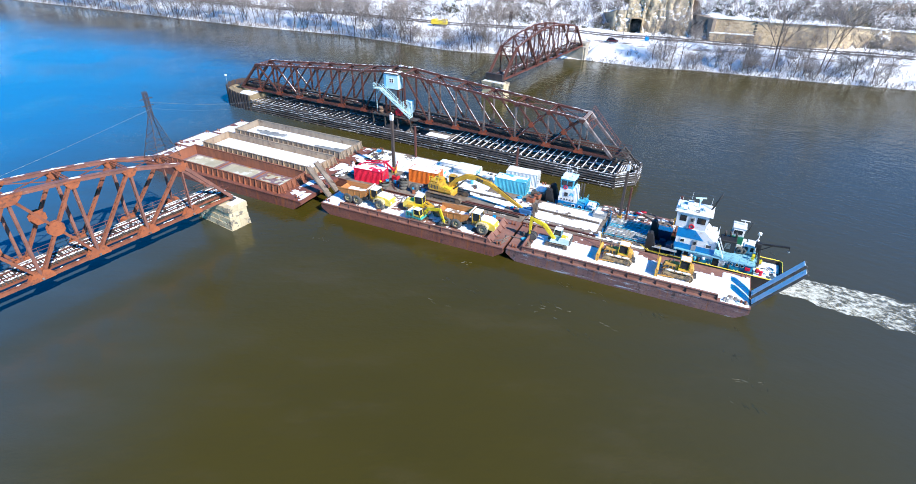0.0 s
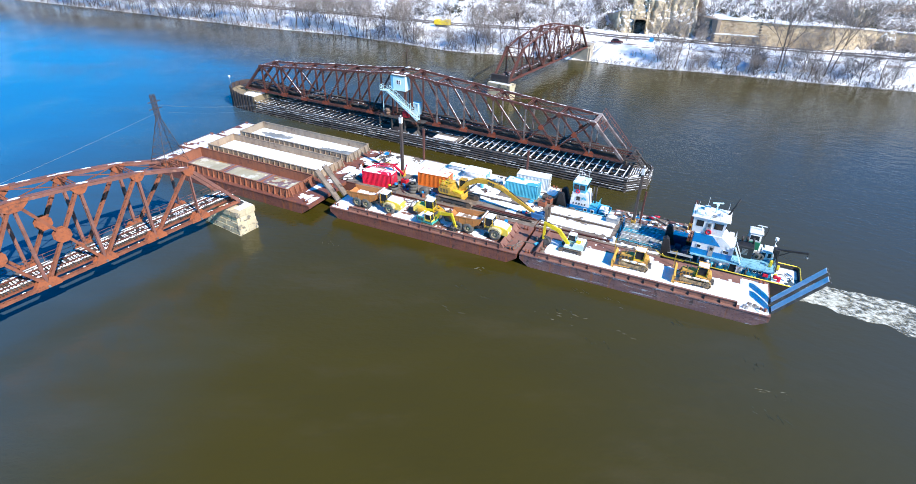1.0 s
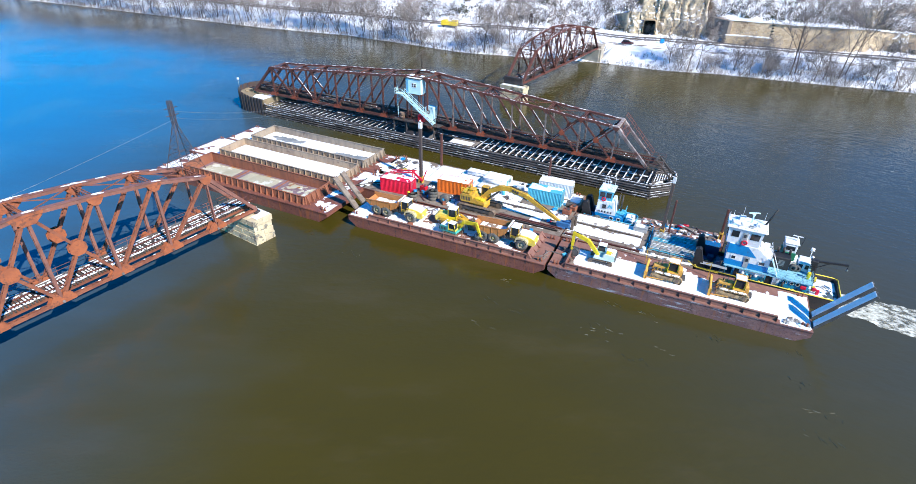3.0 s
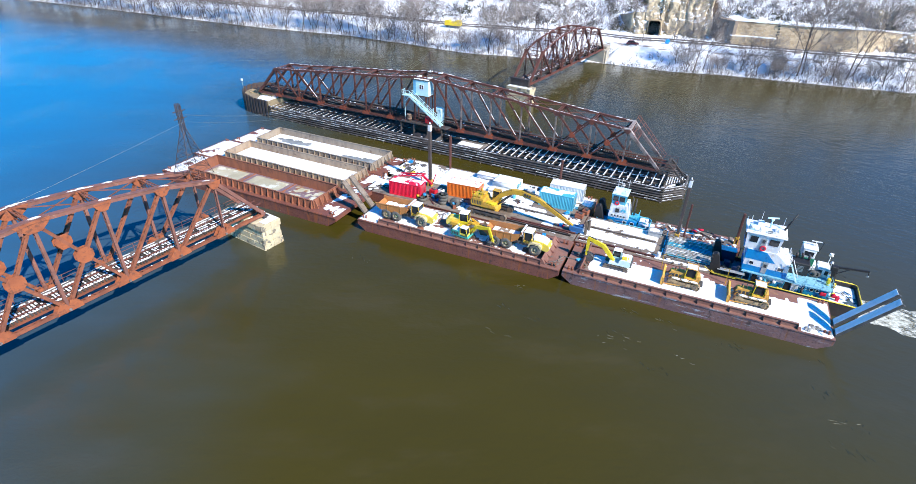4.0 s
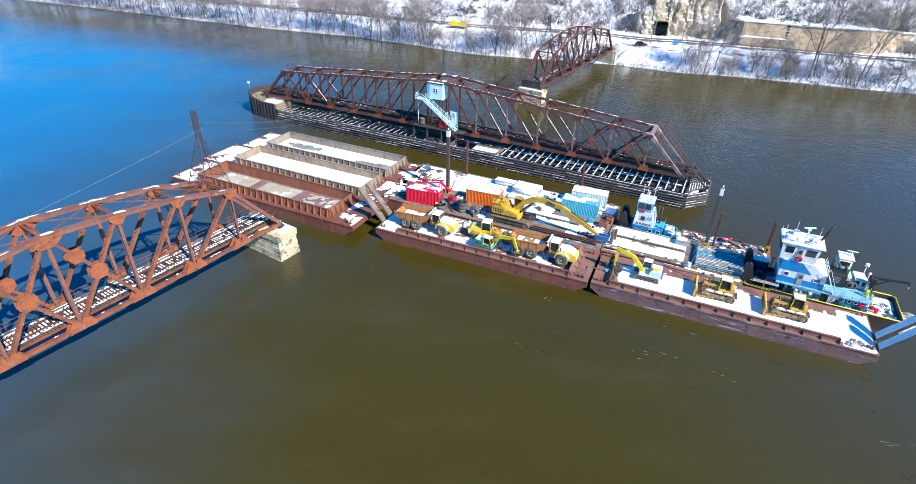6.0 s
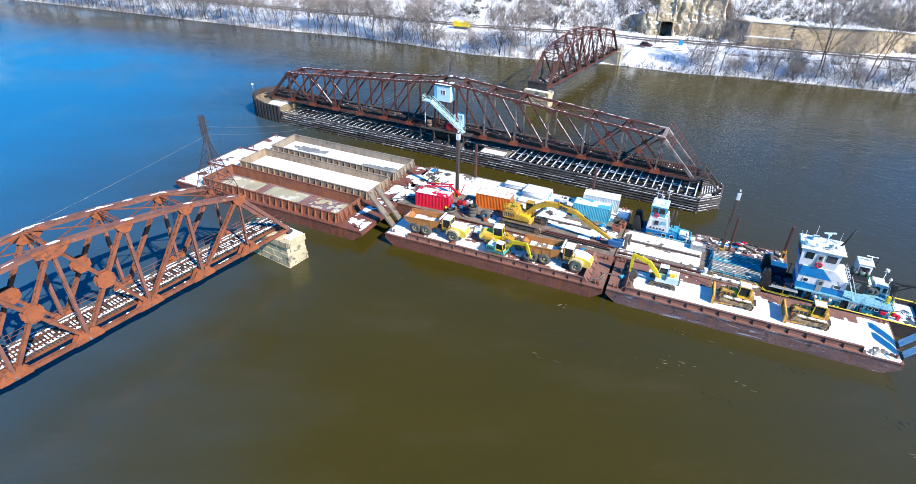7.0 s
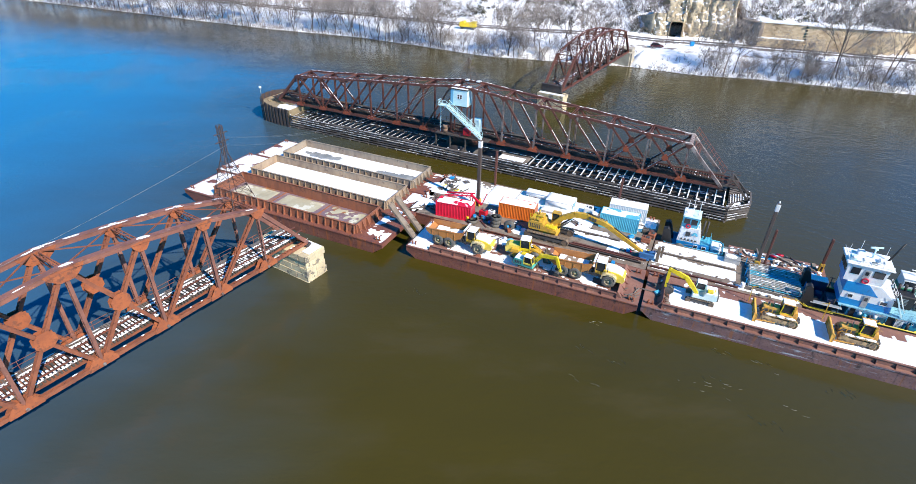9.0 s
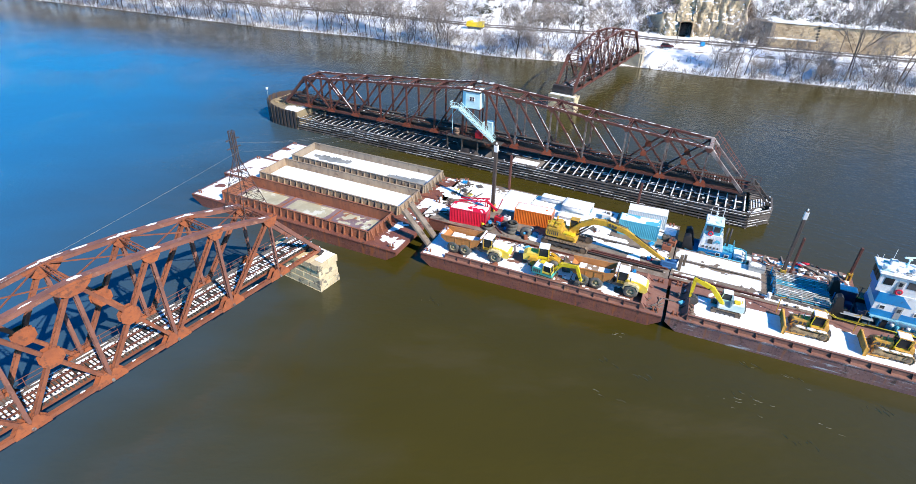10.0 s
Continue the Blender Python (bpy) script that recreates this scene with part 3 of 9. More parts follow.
for x0, x1 in ((48.4, 51.4), (-53.6, -50.9)):
    b = B()
    for i in range(8):
        box(b, x0, x1, 0.2 + 0.6 * i, 0.68 + 0.6 * i, 5.0, 5.12)
    part("end_platform", b, TIMBER_DARK, sw)
    b = B()
    for y in (0.2, 4.9):
        for i in range(3):
            xx = x0 + (x1 - x0) * i / 2
            beam(b, (xx, y, 5.1), (xx, y, 6.2), 0.06, 0.06)
        for h in (5.65, 6.2):
            beam(b, (x0, y, h), (x1, y, h), 0.05, 0.05)
    part("end_railing", b, RUST_DARK, sw)
# dark end machinery of the far span
b = B()
rbox(b, 104.4, 105.2, -0.3, 5.4, 4.5, 6.3, 0.06)
part("end_girder", b, STEEL_BLACK, bpy.data.objects["truss_bridge.001"], "black end girder with snow on its ledge")

# ---------------------------------------------------------------- piers, fender, swing-span fittings
TEAL = surf("pale_cyan_paint", (0.62, 0.84, 0.86), (0.54, 0.76, 0.80), 0.6, 5, 0.5, bump=0.005)
GLASS = surf("dark_glass", (0.02, 0.025, 0.03), (0.035, 0.04, 0.045), 0.4, 2, 0.08, bump=0)
DKBLUE_PANEL = surf("blue_panel", (0.16, 0.42, 0.62), (0.12, 0.36, 0.55), 0.6, 5, 0.5, bump=0.005)
RED = surf("red_paint", (0.55, 0.015, 0.03), (0.45, 0.012, 0.025), 0.5, 5, 0.45, bump=0.005)
WIRE = surf("wire", (0.25, 0.27, 0.28), (0.2, 0.22, 0.22), 1, 5, 0.5, 0.6, bump=0)


def stone_pier(label, m, x0, x1, y0, y1, ztop, courses, group):
    p = thing("stone_pier", label, "pier", m, group)
    core = B()
    box(core, x0 + 0.3, x1 - 0.3, y0 + 0.3, y1 - 0.3, -3, ztop - 0.3)
    part("core", core, STONE, p)
    h = (ztop + 1.0) / courses
    for c in range(courses):
        z0 = -1.0 + c * h
        inset = 0.35 * c / courses
        a0, a1, b0, b1 = x0 - 0.35 + inset, x1 + 0.35 - inset, y0 - 0.35 + inset, y1 + 0.35 - inset
        if c == courses - 1:
            a0, a1, b0, b1 = x0 - 0.3, x1 + 0.3, y0 - 0.3, y1 + 0.3
        ny = max(2, round((b1 - b0) / 1.6))
        for k in range(ny):
            f0, f1 = (k + (0.5 if c % 2 and k else 0)) / ny, (k + 1 + (0.5 if c % 2 and k < ny - 1 else 0)) / ny
            for xa, xb in ((a0, (a0 + a1) / 2 - 0.01), ((a0 + a1) / 2 + 0.01, a1)):
                b = B()
                j = random.uniform(-0.02, 0.03)
                rbox(b, xa - (j if xa == a0 else 0), xb + (j if xb == a1 else 0), b0 + (b1 - b0) * f0 + 0.015, b0 + (b1 - b0) * f1 - 0.015, z0 + 0.012, z0 + h - 0.012, 0.035)
                part("stone_block", b, STONE, p)
    return p


near_pier = stone_pier("tan cut-stone bridge pier with a snowy cap", RAIL, 11.9, 15.0, -1.9, 7.0, 4.2, 5, "stone piers")
sb = B()
rbox(sb, 12.5, 15.1, -2.0, -0.6, 4.2, 4.33, 0.05)
rbox(sb, 14.2, 15.1, -0.5, 6.9, 4.2, 4.3, 0.04)
part("snow_cap", sb, SNOW, near_pier)
for y in (0, 5.1):
    b = B()
    rbox(b, 13.6, 14.6, y - 0.45, y + 0.45, 4.2, 4.58, 0.04)
    part("bearing", b, STEEL_BLACK, near_pier)
far_pier = stone_pier("tan cut-stone pier under the far truss span", RAIL, 103.2, 106.0, -1.4, 5.4, 4.2, 5, "stone piers")
sb = B()
rbox(sb, 103.0, 104.3, -1.4, 5.4, 4.2, 4.32, 0.05)
part("snow_cap", sb, SNOW, far_pier)
for y in (0, 5.1):
    b = B()
    rbox(b, 104.8, 105.8, y - 0.45, y + 0.45, 4.2, 4.58, 0.04)
    part("bearing", b, STEEL_BLACK, far_pier)
back_pier = stone_pier("tan cut-stone pier at the outer end of the near span", RAIL, -44.8, -41.6, -1.9, 7.0, 4.58, 5, "stone piers")
ab = thing("abutment", "sunlit concrete bridge abutment set in the snowy bank", "abutment", RAIL)
b = B()
rbox(b, 162.2, 166.5, -1.0, 6.2, -1, 4.55, 0.08)
part("wall", b, CONCRETE, ab)
b = B()
prism(b, [(162.6, -1), (162.6, 4.4), (165.5, 4.8), (165.5, -1)], -1.6, -1.01)
part("wing_wall", b, CONCRETE, ab)
b = B()
rbox(b, 164, 168, -0.9, 6.1, 4.55, 5.5, 0.05)
part("back_wall", b, CONCRETE, ab)

b = B()
mound(b, (162.5, -3.6, 0.2), (178, -4.2, 0.4), 7.0, 4.2, 3.0, 20, 9)
solid("snow_bank", b, SNOW, "snow bank heaped against the bridge abutment", "snow", RAIL)

# pivot pier
piv = thing("pivot_pier", "round dark masonry pivot pier under the swing span", "pier", SWING)
b = B()
tube(b, (-2, 2.55, -2), (-2, 2.55, 3.2), 4.6, 4.4, 28)
part("drum", b, STEEL_BLACK, piv)
b = B()
tube(b, (-2, 2.55, 3.2), (-2, 2.55, 4.5), 3.4, 3.4, 28)
part("turntable", b, RUST_DARK, piv)

# fender
WALE = surf("wale_timber", (0.075, 0.065, 0.06), (0.15, 0.135, 0.13), 0.5, 8, 0.85, jitter=0.3)
fen = thing("timber_fender", "dark weathered timber fender around the open swing span", "fender", SWING)
OUT = [(-45.5, -3.4), (50.6, -3.4), (54.0, 0.2), (54.0, 4.9), (50.6, 8.5), (-45.5, 8.5)]
for k, ((ax, ay), (bx, by)) in enumerate(zip(OUT, OUT[1:])):
    L = math.hypot(bx - ax, by - ay)
    d = Vector(((bx - ax) / L, (by - ay) / L, 0))
    nrm = Vector((d.y, -d.x, 0))
    for r in range(6):
        z = 0.25 + 0.5 * r
        n = max(1, round(L / 6.4))
        off = 0.0 if r % 2 else 0.5
        cuts = [0] + [(i + off) / n for i in range(n) if 0 < (i + off) / n < 1] + [1]
        for f0, f1 in zip(cuts, cuts[1:]):
            b = B()
            j = nrm * random.uniform(-0.03, 0.03)
            p, q = Vector((ax, ay, z)) + d * (L * f0 + 0.02) + j, Vector((ax, ay, z)) + d * (L * f1 - 0.02) + j
            beam(b, p, q, 0.32, 0.2)
            wl = part("wale", b, WALE, fen)
            if k < 3 and random.random() < 0.55:
                b = B()
                f = random.uniform(0.0, 0.15)
                beam(b, p.lerp(q, f) + Vector((0, 0, 0.115)) + nrm * 0.06, p.lerp(q, 1 - random.uniform(0, 0.2)) + Vector((0, 0, 0.115)) + nrm * 0.09, 0.1, 0.03)
                part("snow_strip", b, SNOW, wl)
    m = max(2, round(L / 2.45))
    for i in range(m + 1):
        p = Vector((ax, ay, 0)) + d * (L * i / m) - nrm * 0.36
        b = B()
        tube(b, p + Vector((0, 0, -3)), p + Vector((0, 0, 2.95)), 0.19, 0.17, 7)
        pl = part("post", b, TIMBER_DARK, fen)
        if k in (0, 1, 2):
            b = B()
            box(b, p.x - 0.12, p.x + 0.12, p.y - 0.12, p.y + 0.12, 2.951, 3.02)
            part("snow_cap", b, SNOW, pl)
            b = B()
            q = p + nrm * 0.55
            rbox(b, q.x - 0.1, q.x + 0.1, q.y - 0.1, q.y + 0.1, -0.15, 0.18, 0.03)
            part("block", b, TIMBER, pl)
for i in range(27):
    x = -44.5 + 1.42 * i
    b = B()
    beam(b, (x, -3.0, 2.75), (x + 0.1, 4.4, 2.75), 0.12, 0.2)
    t = part("cross_beam", b, TIMBER_DARK, fen)
    b = B()
    beam(b, (x, -2.95, 2.87), (x + 0.05, 0.4 - random.random() * 1.8, 2.87), 0.055, 0.04)
    part("snow_strip", b, SNOW, t)
for i in range(25):
    x = 14.2 + 1.48 * i
    b = B()
    beam(b, (x, -3.0, 2.75), (x + 0.05, 4.6, 2.75), 0.26, 0.26)
    t = part("cross_beam", b, TIMBER_DARK, fen)
    b = B()
    beam(b, (x, -2.95, 2.92), (x + 0.04, 2.6 + random.random() * 1.4, 2.92), 0.19, 0.08)
    part("snow_strip", b, SNOW, t)
for y, x0, x1 in ((-0.9, 14, 49.5), (0.9, -8, 49.5), (1.6, -45, 49.5), (4.0, -45, 49.5), (6.9, -45, 49.5)):
    n = int((x1 - x0) / 7)
    for i in range(n):
        b = B()
        beam(b, (x0 + (x1 - x0) * i / n + 0.02, y, 2.45), (x0 + (x1 - x0) * (i + 1) / n - 0.02, y, 2.45), 0.24, 0.28)
        st = part("stringer", b, TIMBER_DARK, fen)
    if y == 0.9:
        for i in range(17):
            x = 14.4 + 2.08 * i
            b = B()
            beam(b, (x, y, 2.62), (x + random.uniform(1.4, 1.9), y, 2.62), 0.42, 0.07)
            part("snow_strip", b, SNOW, st)
    if y == 1.6:
        for i in range(40):
            x = -44.5 + 2.3 * i
            b = B()
            beam(b, (x, y, 2.61), (x + random.uniform(0.7, 2.2), y + 0.03, 2.61), 0.26, 0.05)
            part("snow_strip", b, SNOW, st)
CREOSOTE = surf("wet_creosote", (0.016, 0.016, 0.020), (0.028, 0.026, 0.028), 0.6, 6, 0.6, jitter=0.3)
for i in range(86):
    b = B()
    x = -44.6 + 1.1 * i
    box(b, x, x + 1.04, -2.9, 8.0, 1.0 + random.uniform(-0.06, 0.06), 1.22)
    part("crib_plank", b, CREOSOTE, fen)
for i in range(44):
    b = B()
    x, y = 14.6 + 0.8 * i + random.uniform(-0.3, 0.3), random.uniform(0.9, 2.6)
    w = random.uniform(0.12, 0.4)
    prism(b, [(x - w, y - 0.3), (x + w * 0.6, y - 0.45), (x + w, y + 0.2), (x, y + 0.5), (x - w * 1.2, y + 0.3)], 1.27, 1.32, "z")
    part("snow_patch", b, SNOW, fen)
b = B()
for y in (-2.6, -0.2):
    beam(b, (7.5, y, 2.74), (13.6, y, 2.74), 0.16, 0.14)
pf = part("platform", b, TIMBER_DARK, fen)
for i in range(22):
    b = B()
    beam(b, (7.6 + 0.28 * i, -3.1, 2.86), (7.6 + 0.28 * i, 0.3, 2.86), 0.26, 0.1)
    part("plank", b, TIMBER, pf)
b = B()
rbox(b, 7.7, 12.9, -2.9, -0.9, 2.92, 3.04, 0.05)
part("snow_cover", b, SNOW, pf)
b = B()
for x in (50.6, 51.2):
    beam(b, (x, -2.6, 2.74), (x, 7.4, 2.74), 0.16, 0.14)
pf = part("platform", b, TIMBER_DARK, fen)
for i in range(12):
    b = B()
    beam(b, (50.4, -2.8 + i * 0.95, 2.86), (53.7 - abs(i - 5.5) * 0.45, -2.2 + i * 0.85, 2.86), 0.4, 0.1)
    part("plank", b, TIMBER, pf)
b = B()
prism(b, [(51.0, -2.8), (52.4, -1.2), (52.3, -0.5), (51.5, -1.3)], 2.92, 2.99, "z")
part("snow_cover", b, SNOW, pf)

for y, z in ((1.0, 2.9), (4.1, 2.9)):
    b = B()
    beam(b, (50.2, y, 6.0), (53.4, 2.55 + (y - 2.55) * 0.8, z), 0.3, 0.3)
    part("raker", b, TIMBER_DARK, fen)
b = B()
beam(b, (50.2, 0.8, 6.0), (50.2, 4.3, 6.0), 0.26, 0.26)
part("raker_cap", b, TIMBER_DARK, fen)
for i in range(7):
    b = B()
    beam(b, (50.8 + 0.4 * i, -1.6 + 0.5 * i, 2.95), (50.7 + 0.4 * i, 2.0 + 0.3 * i, 2.95), 0.16, 0.06)
    part("snow_strip", b, SNOW, fen)

# sheet-pile nose
SHEET = surf("sheet_pile_steel", (0.055, 0.044, 0.042), (0.09, 0.06, 0.05), 0.5, 4, 0.7)
dol = thing("sheet_pile_dolphin", "dark corrugated sheet-pile dolphin with a timber-decked top", "dolphin", SWING)
noses = [(-45.6, -3.7), (-50, -3.5), (-53.5, -2.9), (-56.0, -1.4), (-57.3, 0.8), (-57.5, 2.6), (-57.3, 4.4), (-56, 6.6), (-53.5, 8.1), (-50, 8.7), (-45.6, 8.9)]
for (ax, ay), (bx, by) in zip(noses, noses[1:]):
    L = math.hypot(bx - ax, by - ay)
    n = max(2, round(L / 0.55))
    for i in range(n):
        f0, f1 = i / n, (i + 1) / n
        p, q = Vector((ax + (bx - ax) * f0, ay + (by - ay) * f0, 0)), Vector((ax + (bx - ax) * f1, ay + (by - ay) * f1, 0))
        d = (q - p).normalized()
        nr = Vector((d.y, -d.x, 0)) * (0.12 if i % 2 else -0.06)
        top = 4.2 + 0.9 * smooth(-49, -57, (p.x + q.x) / 2)
        b = B()
        beam(b, (p + nr).to_3d() + Vector((0, 0, 1)), (q + nr) + Vector((0, 0, 1)), 0.1, 2 * (top - 1))
        part("steel_sheet", b, SHEET, dol)
b = B()
prism(b, [(x * 0.985 - 0.6, 2.6 + (y - 2.6) * 0.94) for x, y in noses], -2, 3.9, "z")
fl = part("fill", b, surf("gravel_fill", (0.30, 0.24, 0.15), (0.22, 0.17, 0.11), 0.8, 5, 0.95, bump=0.05), dol, "tan gravel fill")
for i in range(16):
    b = B()
    x, y = -55.8 + 0.55 * i, random.uniform(-0.6, 0.6)
    beam(b, (x, 0.2 + y, 4.05), (x + random.uniform(-0.7, 0.7), 6.0 + y, 4.05 + random.uniform(0, 0.15)), 0.28, 0.25)
    part("plank", b, surf("new_plank", (0.42, 0.32, 0.19), (0.34, 0.25, 0.15), 0.5, 8, 0.85) if i == 0 else bpy.data.materials["new_plank"], fl)
b = B()
prism(b, [(-49.5, -2.9), (-45.8, -3.0), (-45.8, 2.5), (-48.5, 1.2), (-50.5, -0.8)], 3.9, 4.02, "z")
part("snow_cover", b, SNOW, dol)
nl = thing("navigation_light", "white pole navigation light on the sheet-pile dolphin", "light", SWING @ pose(-56.3, -0.6, 3.9))
b = B()
tube(b, (0, 0, 0), (0, 0, 3.1), 0.07, 0.06)
part("pole", b, WIRE, nl)
b = B()
rbox(b, -0.22, 0.22, -0.22, 0.22, 3.1, 3.6, 0.05)
part("lamp", b, SNOW, nl, "white lamp box")

# control house, stair, landing
ch = thing("control_house", "pale cyan bridge operator's house high in the swing span", "house", SWING @ pose(0, 0, 0))
b = B()
rbox(b, -4.3, -0.5, -0.9, 1.3, 11.35, 14.6, 0.04)
part("wall", b, TEAL, ch)
b = B()
rbox(b, -4.45, -0.35, -1.05, 1.45, 14.6, 14.75, 0.05)
rf = part("roof", b, STEEL_BLACK, ch)
b = B()
rbox(b, -4.2, -0.6, -0.8, 1.2, 14.75, 14.83, 0.03)
part("snow_cover", b, SNOW, rf)
for x in (-2.7, -2.15):
    for z in (12.85,):
        b = B()
        box(b, x, x + 0.42, -0.94, -0.9, z, z + 0.8)
        w = part("window", b, GLASS, ch)
        b = B()
        for q in ((x - 0.06, x, z - 0.06, z + 0.86), (x + 0.42, x + 0.48, z - 0.06, z + 0.86), (x, x + 0.42, z - 0.06, z), (x, x + 0.42, z + 0.8, z + 0.86), (x, x + 0.42, z + 0.38, z + 0.42)):
            box(b, q[0], q[1], -0.97, -0.9, q[2], q[3])
        part("window_frame", b, SNOW, w, "white frame")
b = B()
box(b, -4.4, -0.4, -0.8, 1.2, 11.1, 11.34)
for x in (-4.2, -0.6):
    for y in (-0.6, 1.0):
        beam(b, (x, y, 5.6), (x, y, 11.1), 0.22, 0.22)
part("support_frame", b, RUST_DARK, ch)
# deeper blue strip over the wall's left end
b = B()
box(b, -4.25, -3.6, -0.96, -0.9, 11.5, 14.4)
part("door", b, DKBLUE_PANEL, ch, "blue strip at the wall's left end")
b = B()
rbox(b, -0.4, 1.5, 0.6, 2.6, 5.6, 8.4, 0.05)
lc = part("lower_cabin", b, TEAL, ch, "pale cyan cabin at deck level")
b = B()
box(b, 0.2, 0.8, 0.56, 0.6, 7.0, 7.8)
part("window", b, GLASS, lc)
stair = thing("steel_stair", "pale cyan steel stair leading up to the operator's house", "stair", SWING)
b = B()
box(b, -6.4, -4.5, -2.2, -0.92, 11.2, 11.32)
part("landing", b, TEAL, stair)
for s in (-2.2, -1.1):
    b = B()
    beam(b, (-4.5, s, 11.2), (3.2, s, 5.7), 0.08, 0.3)
    part("stringer", b, TEAL, stair)
    for up, w in ((12.3, 0.07), (11.8, 0.05)):
        b = B()
        beam(b, (-4.5, s, up), (3.2, s, up - 5.5), w, w)
        part("handrail", b, TEAL, stair)
    for i in range(9):
        p = Vector((-4.5, s, 11.2)).lerp(Vector((3.2, s, 5.7)), i / 8)
        b = B()
        beam(b, p, p + Vector((0, 0, 1.1)), 0.06, 0.06)
        part("baluster", b, TEAL, stair)
for i in range(26):
    p = Vector((-4.5, -1.65, 11.2)).lerp(Vector((3.2, -1.65, 5.7)), (i + 0.5) / 26)
    b = B()
    box(b, p.x - 0.14, p.x + 0.14, -2.16, -1.14, p.z - 0.02, p.z + 0.02)
    part("tread", b, TEAL, stair)
for x, y in ((-6.4, -2.2), (-5.45, -2.2), (-4.5, -2.2), (-6.4, -1.55), (-6.4, -0.95)):
    b = B()
    beam(b, (x, y, 11.3), (x, y, 12.4), 0.06, 0.06)
    part("baluster", b, TEAL, stair)
for h in (11.85, 12.4):
    for q in ((-4.5, -2.2), (-6.4, -0.95)):
        b = B()
        beam(b, (-6.4, -2.2, h), (*q, h), 0.06, 0.06)
        part("handrail", b, TEAL, stair)
b = B()
beam(b, (-6.2, -1.4, 5.6), (-6.2, -1.4, 11.2), 0.12, 0.12)
beam(b, (-6.2, -1.4, 9.6), (-5.0, -1.4, 11.1), 0.1, 0.1)
part("post", b, TEAL, stair)
pl = thing("service_platform", "dark plank platform beside the swing span's machinery", "platform", SWING)
b = B()
for i in range(30):
    box(b, -7 + 0.4 * i, -6.65 + 0.4 * i, -2.6, -0.5, 5.42, 5.52)
part("decking", b, TIMBER_DARK, pl)
b = B()
for x in (-6.8, -3.5, 0, 3.5):
    beam(b, (x, -2.4, 2.9), (x, -2.4, 5.42), 0.2, 0.2)
    beam(b, (x, -2.4, 3.4), (x, -0.3, 5.35), 0.15, 0.15)
part("post", b, TIMBER_DARK, pl)
b = B()
for i in range(9):
    beam(b, (-6.9 + 1.4 * i, -2.55, 5.5), (-6.9 + 1.4 * i, -2.55, 6.55), 0.06, 0.06)
for h in (6.05, 6.55):
    beam(b, (-6.9, -2.55, h), (-5.0, -2.55, h), 0.05, 0.05)
    beam(b, (-3.5, -2.55, h), (1.2, -2.55, h), 0.05, 0.05)
part("railing", b, RUST_DARK, pl)
rt = thing("fuel_tank", "bright red fuel tank on the swing-span platform", "tank", SWING @ pose(-0.1, -1.5, 5.52))
b = B()
rbox(b, -0.75, 0.75, -0.45, 0.45, 0.25, 1.75, 0.12, 2)
part("body", b, RED, rt)
b = B()
for x in (-0.6, 0.6):
    box(b, x - 0.06, x + 0.06, -0.4, 0.4, 0, 0.3)
part("leg", b, STEEL_BLACK, rt)
bx = thing("wooden_barrel", "weathered brown barrel on the swing-span platform", "barrel", SWING @ pose(-5.2, -1.3, 5.52))
b = B()
tube(b, (0, 0, 0), (0, 0, 0.75), 0.5, 0.58, 14)
tube(b, (0, 0, 0.75), (0, 0, 1.5), 0.58, 0.5, 14)
part("body", b, surf("barrel_brown", (0.24, 0.15, 0.10), (0.18, 0.11, 0.08), 0.5, 6, 0.8), bx)
b = B()
for z in (0.3, 1.2):
    tube(b, (0, 0, z), (0, 0, z + 0.08), 0.57, 0.57, 14)
part("hoop", b, STEEL_BLACK, bx)


# ---------------------------------------------------------------- lattice towers and wires
def lattice_tower(label, m, wx, wy, h, tx=0.55, levels=7, arms=True, bend=1.6):
    tw = thing("lattice_tower", label, "tower", m, "line towers")
    def corner(f, i):
        sx, sy = ((-1, -1), (1, -1), (1, 1), (-1, 1))[i % 4]
        g = max(0.0, 1 - f / 0.66) if arms else (1 - f) ** bend
        return Vector((sx * (tx + (wx - tx) * g) / 2, sy * (tx + (wy - tx) * g) / 2, h * f))
    fs = [k / levels for k in range(levels + 1)]
    for i in range(4):
        b = B()
        rings = [[b.verts.new(corner(f, i) + Vector((ex, ey, 0))) for ex, ey in ((-0.035, -0.035), (0.035, -0.035), (0.035, 0.035), (-0.035, 0.035))] for f in fs]
        for r0, r1 in zip(rings, rings[1:]):
            for j in range(4):
                b.faces.new((r0[j], r0[(j + 1) % 4], r1[(j + 1) % 4], r1[j]))
        b.faces.new(rings[0][::-1]), b.faces.new(rings[-1])
        part("leg", b, STEEL_RUSTY, tw)
    for k, (f0, f1) in enumerate(zip(fs, fs[1:])):
        for i in range(4):
            for p, q in ((corner(f0, i), corner(f1, i + 1)), (corner(f0, i + 1), corner(f1, i)), (corner(f1, i), corner(f1, i + 1))):
                b = B()
                beam(b, p, q, 0.035, 0.035)
                part("brace", b, STEEL_RUSTY, tw)
    if arms:
        for f in (0.80, 0.9):
            b = B()
            beam(b, (-0.9, 0, h * f), (0.9, 0, h * f), 0.1, 0.1)
            part("cross_arm", b, STEEL_RUSTY, tw)
    return tw


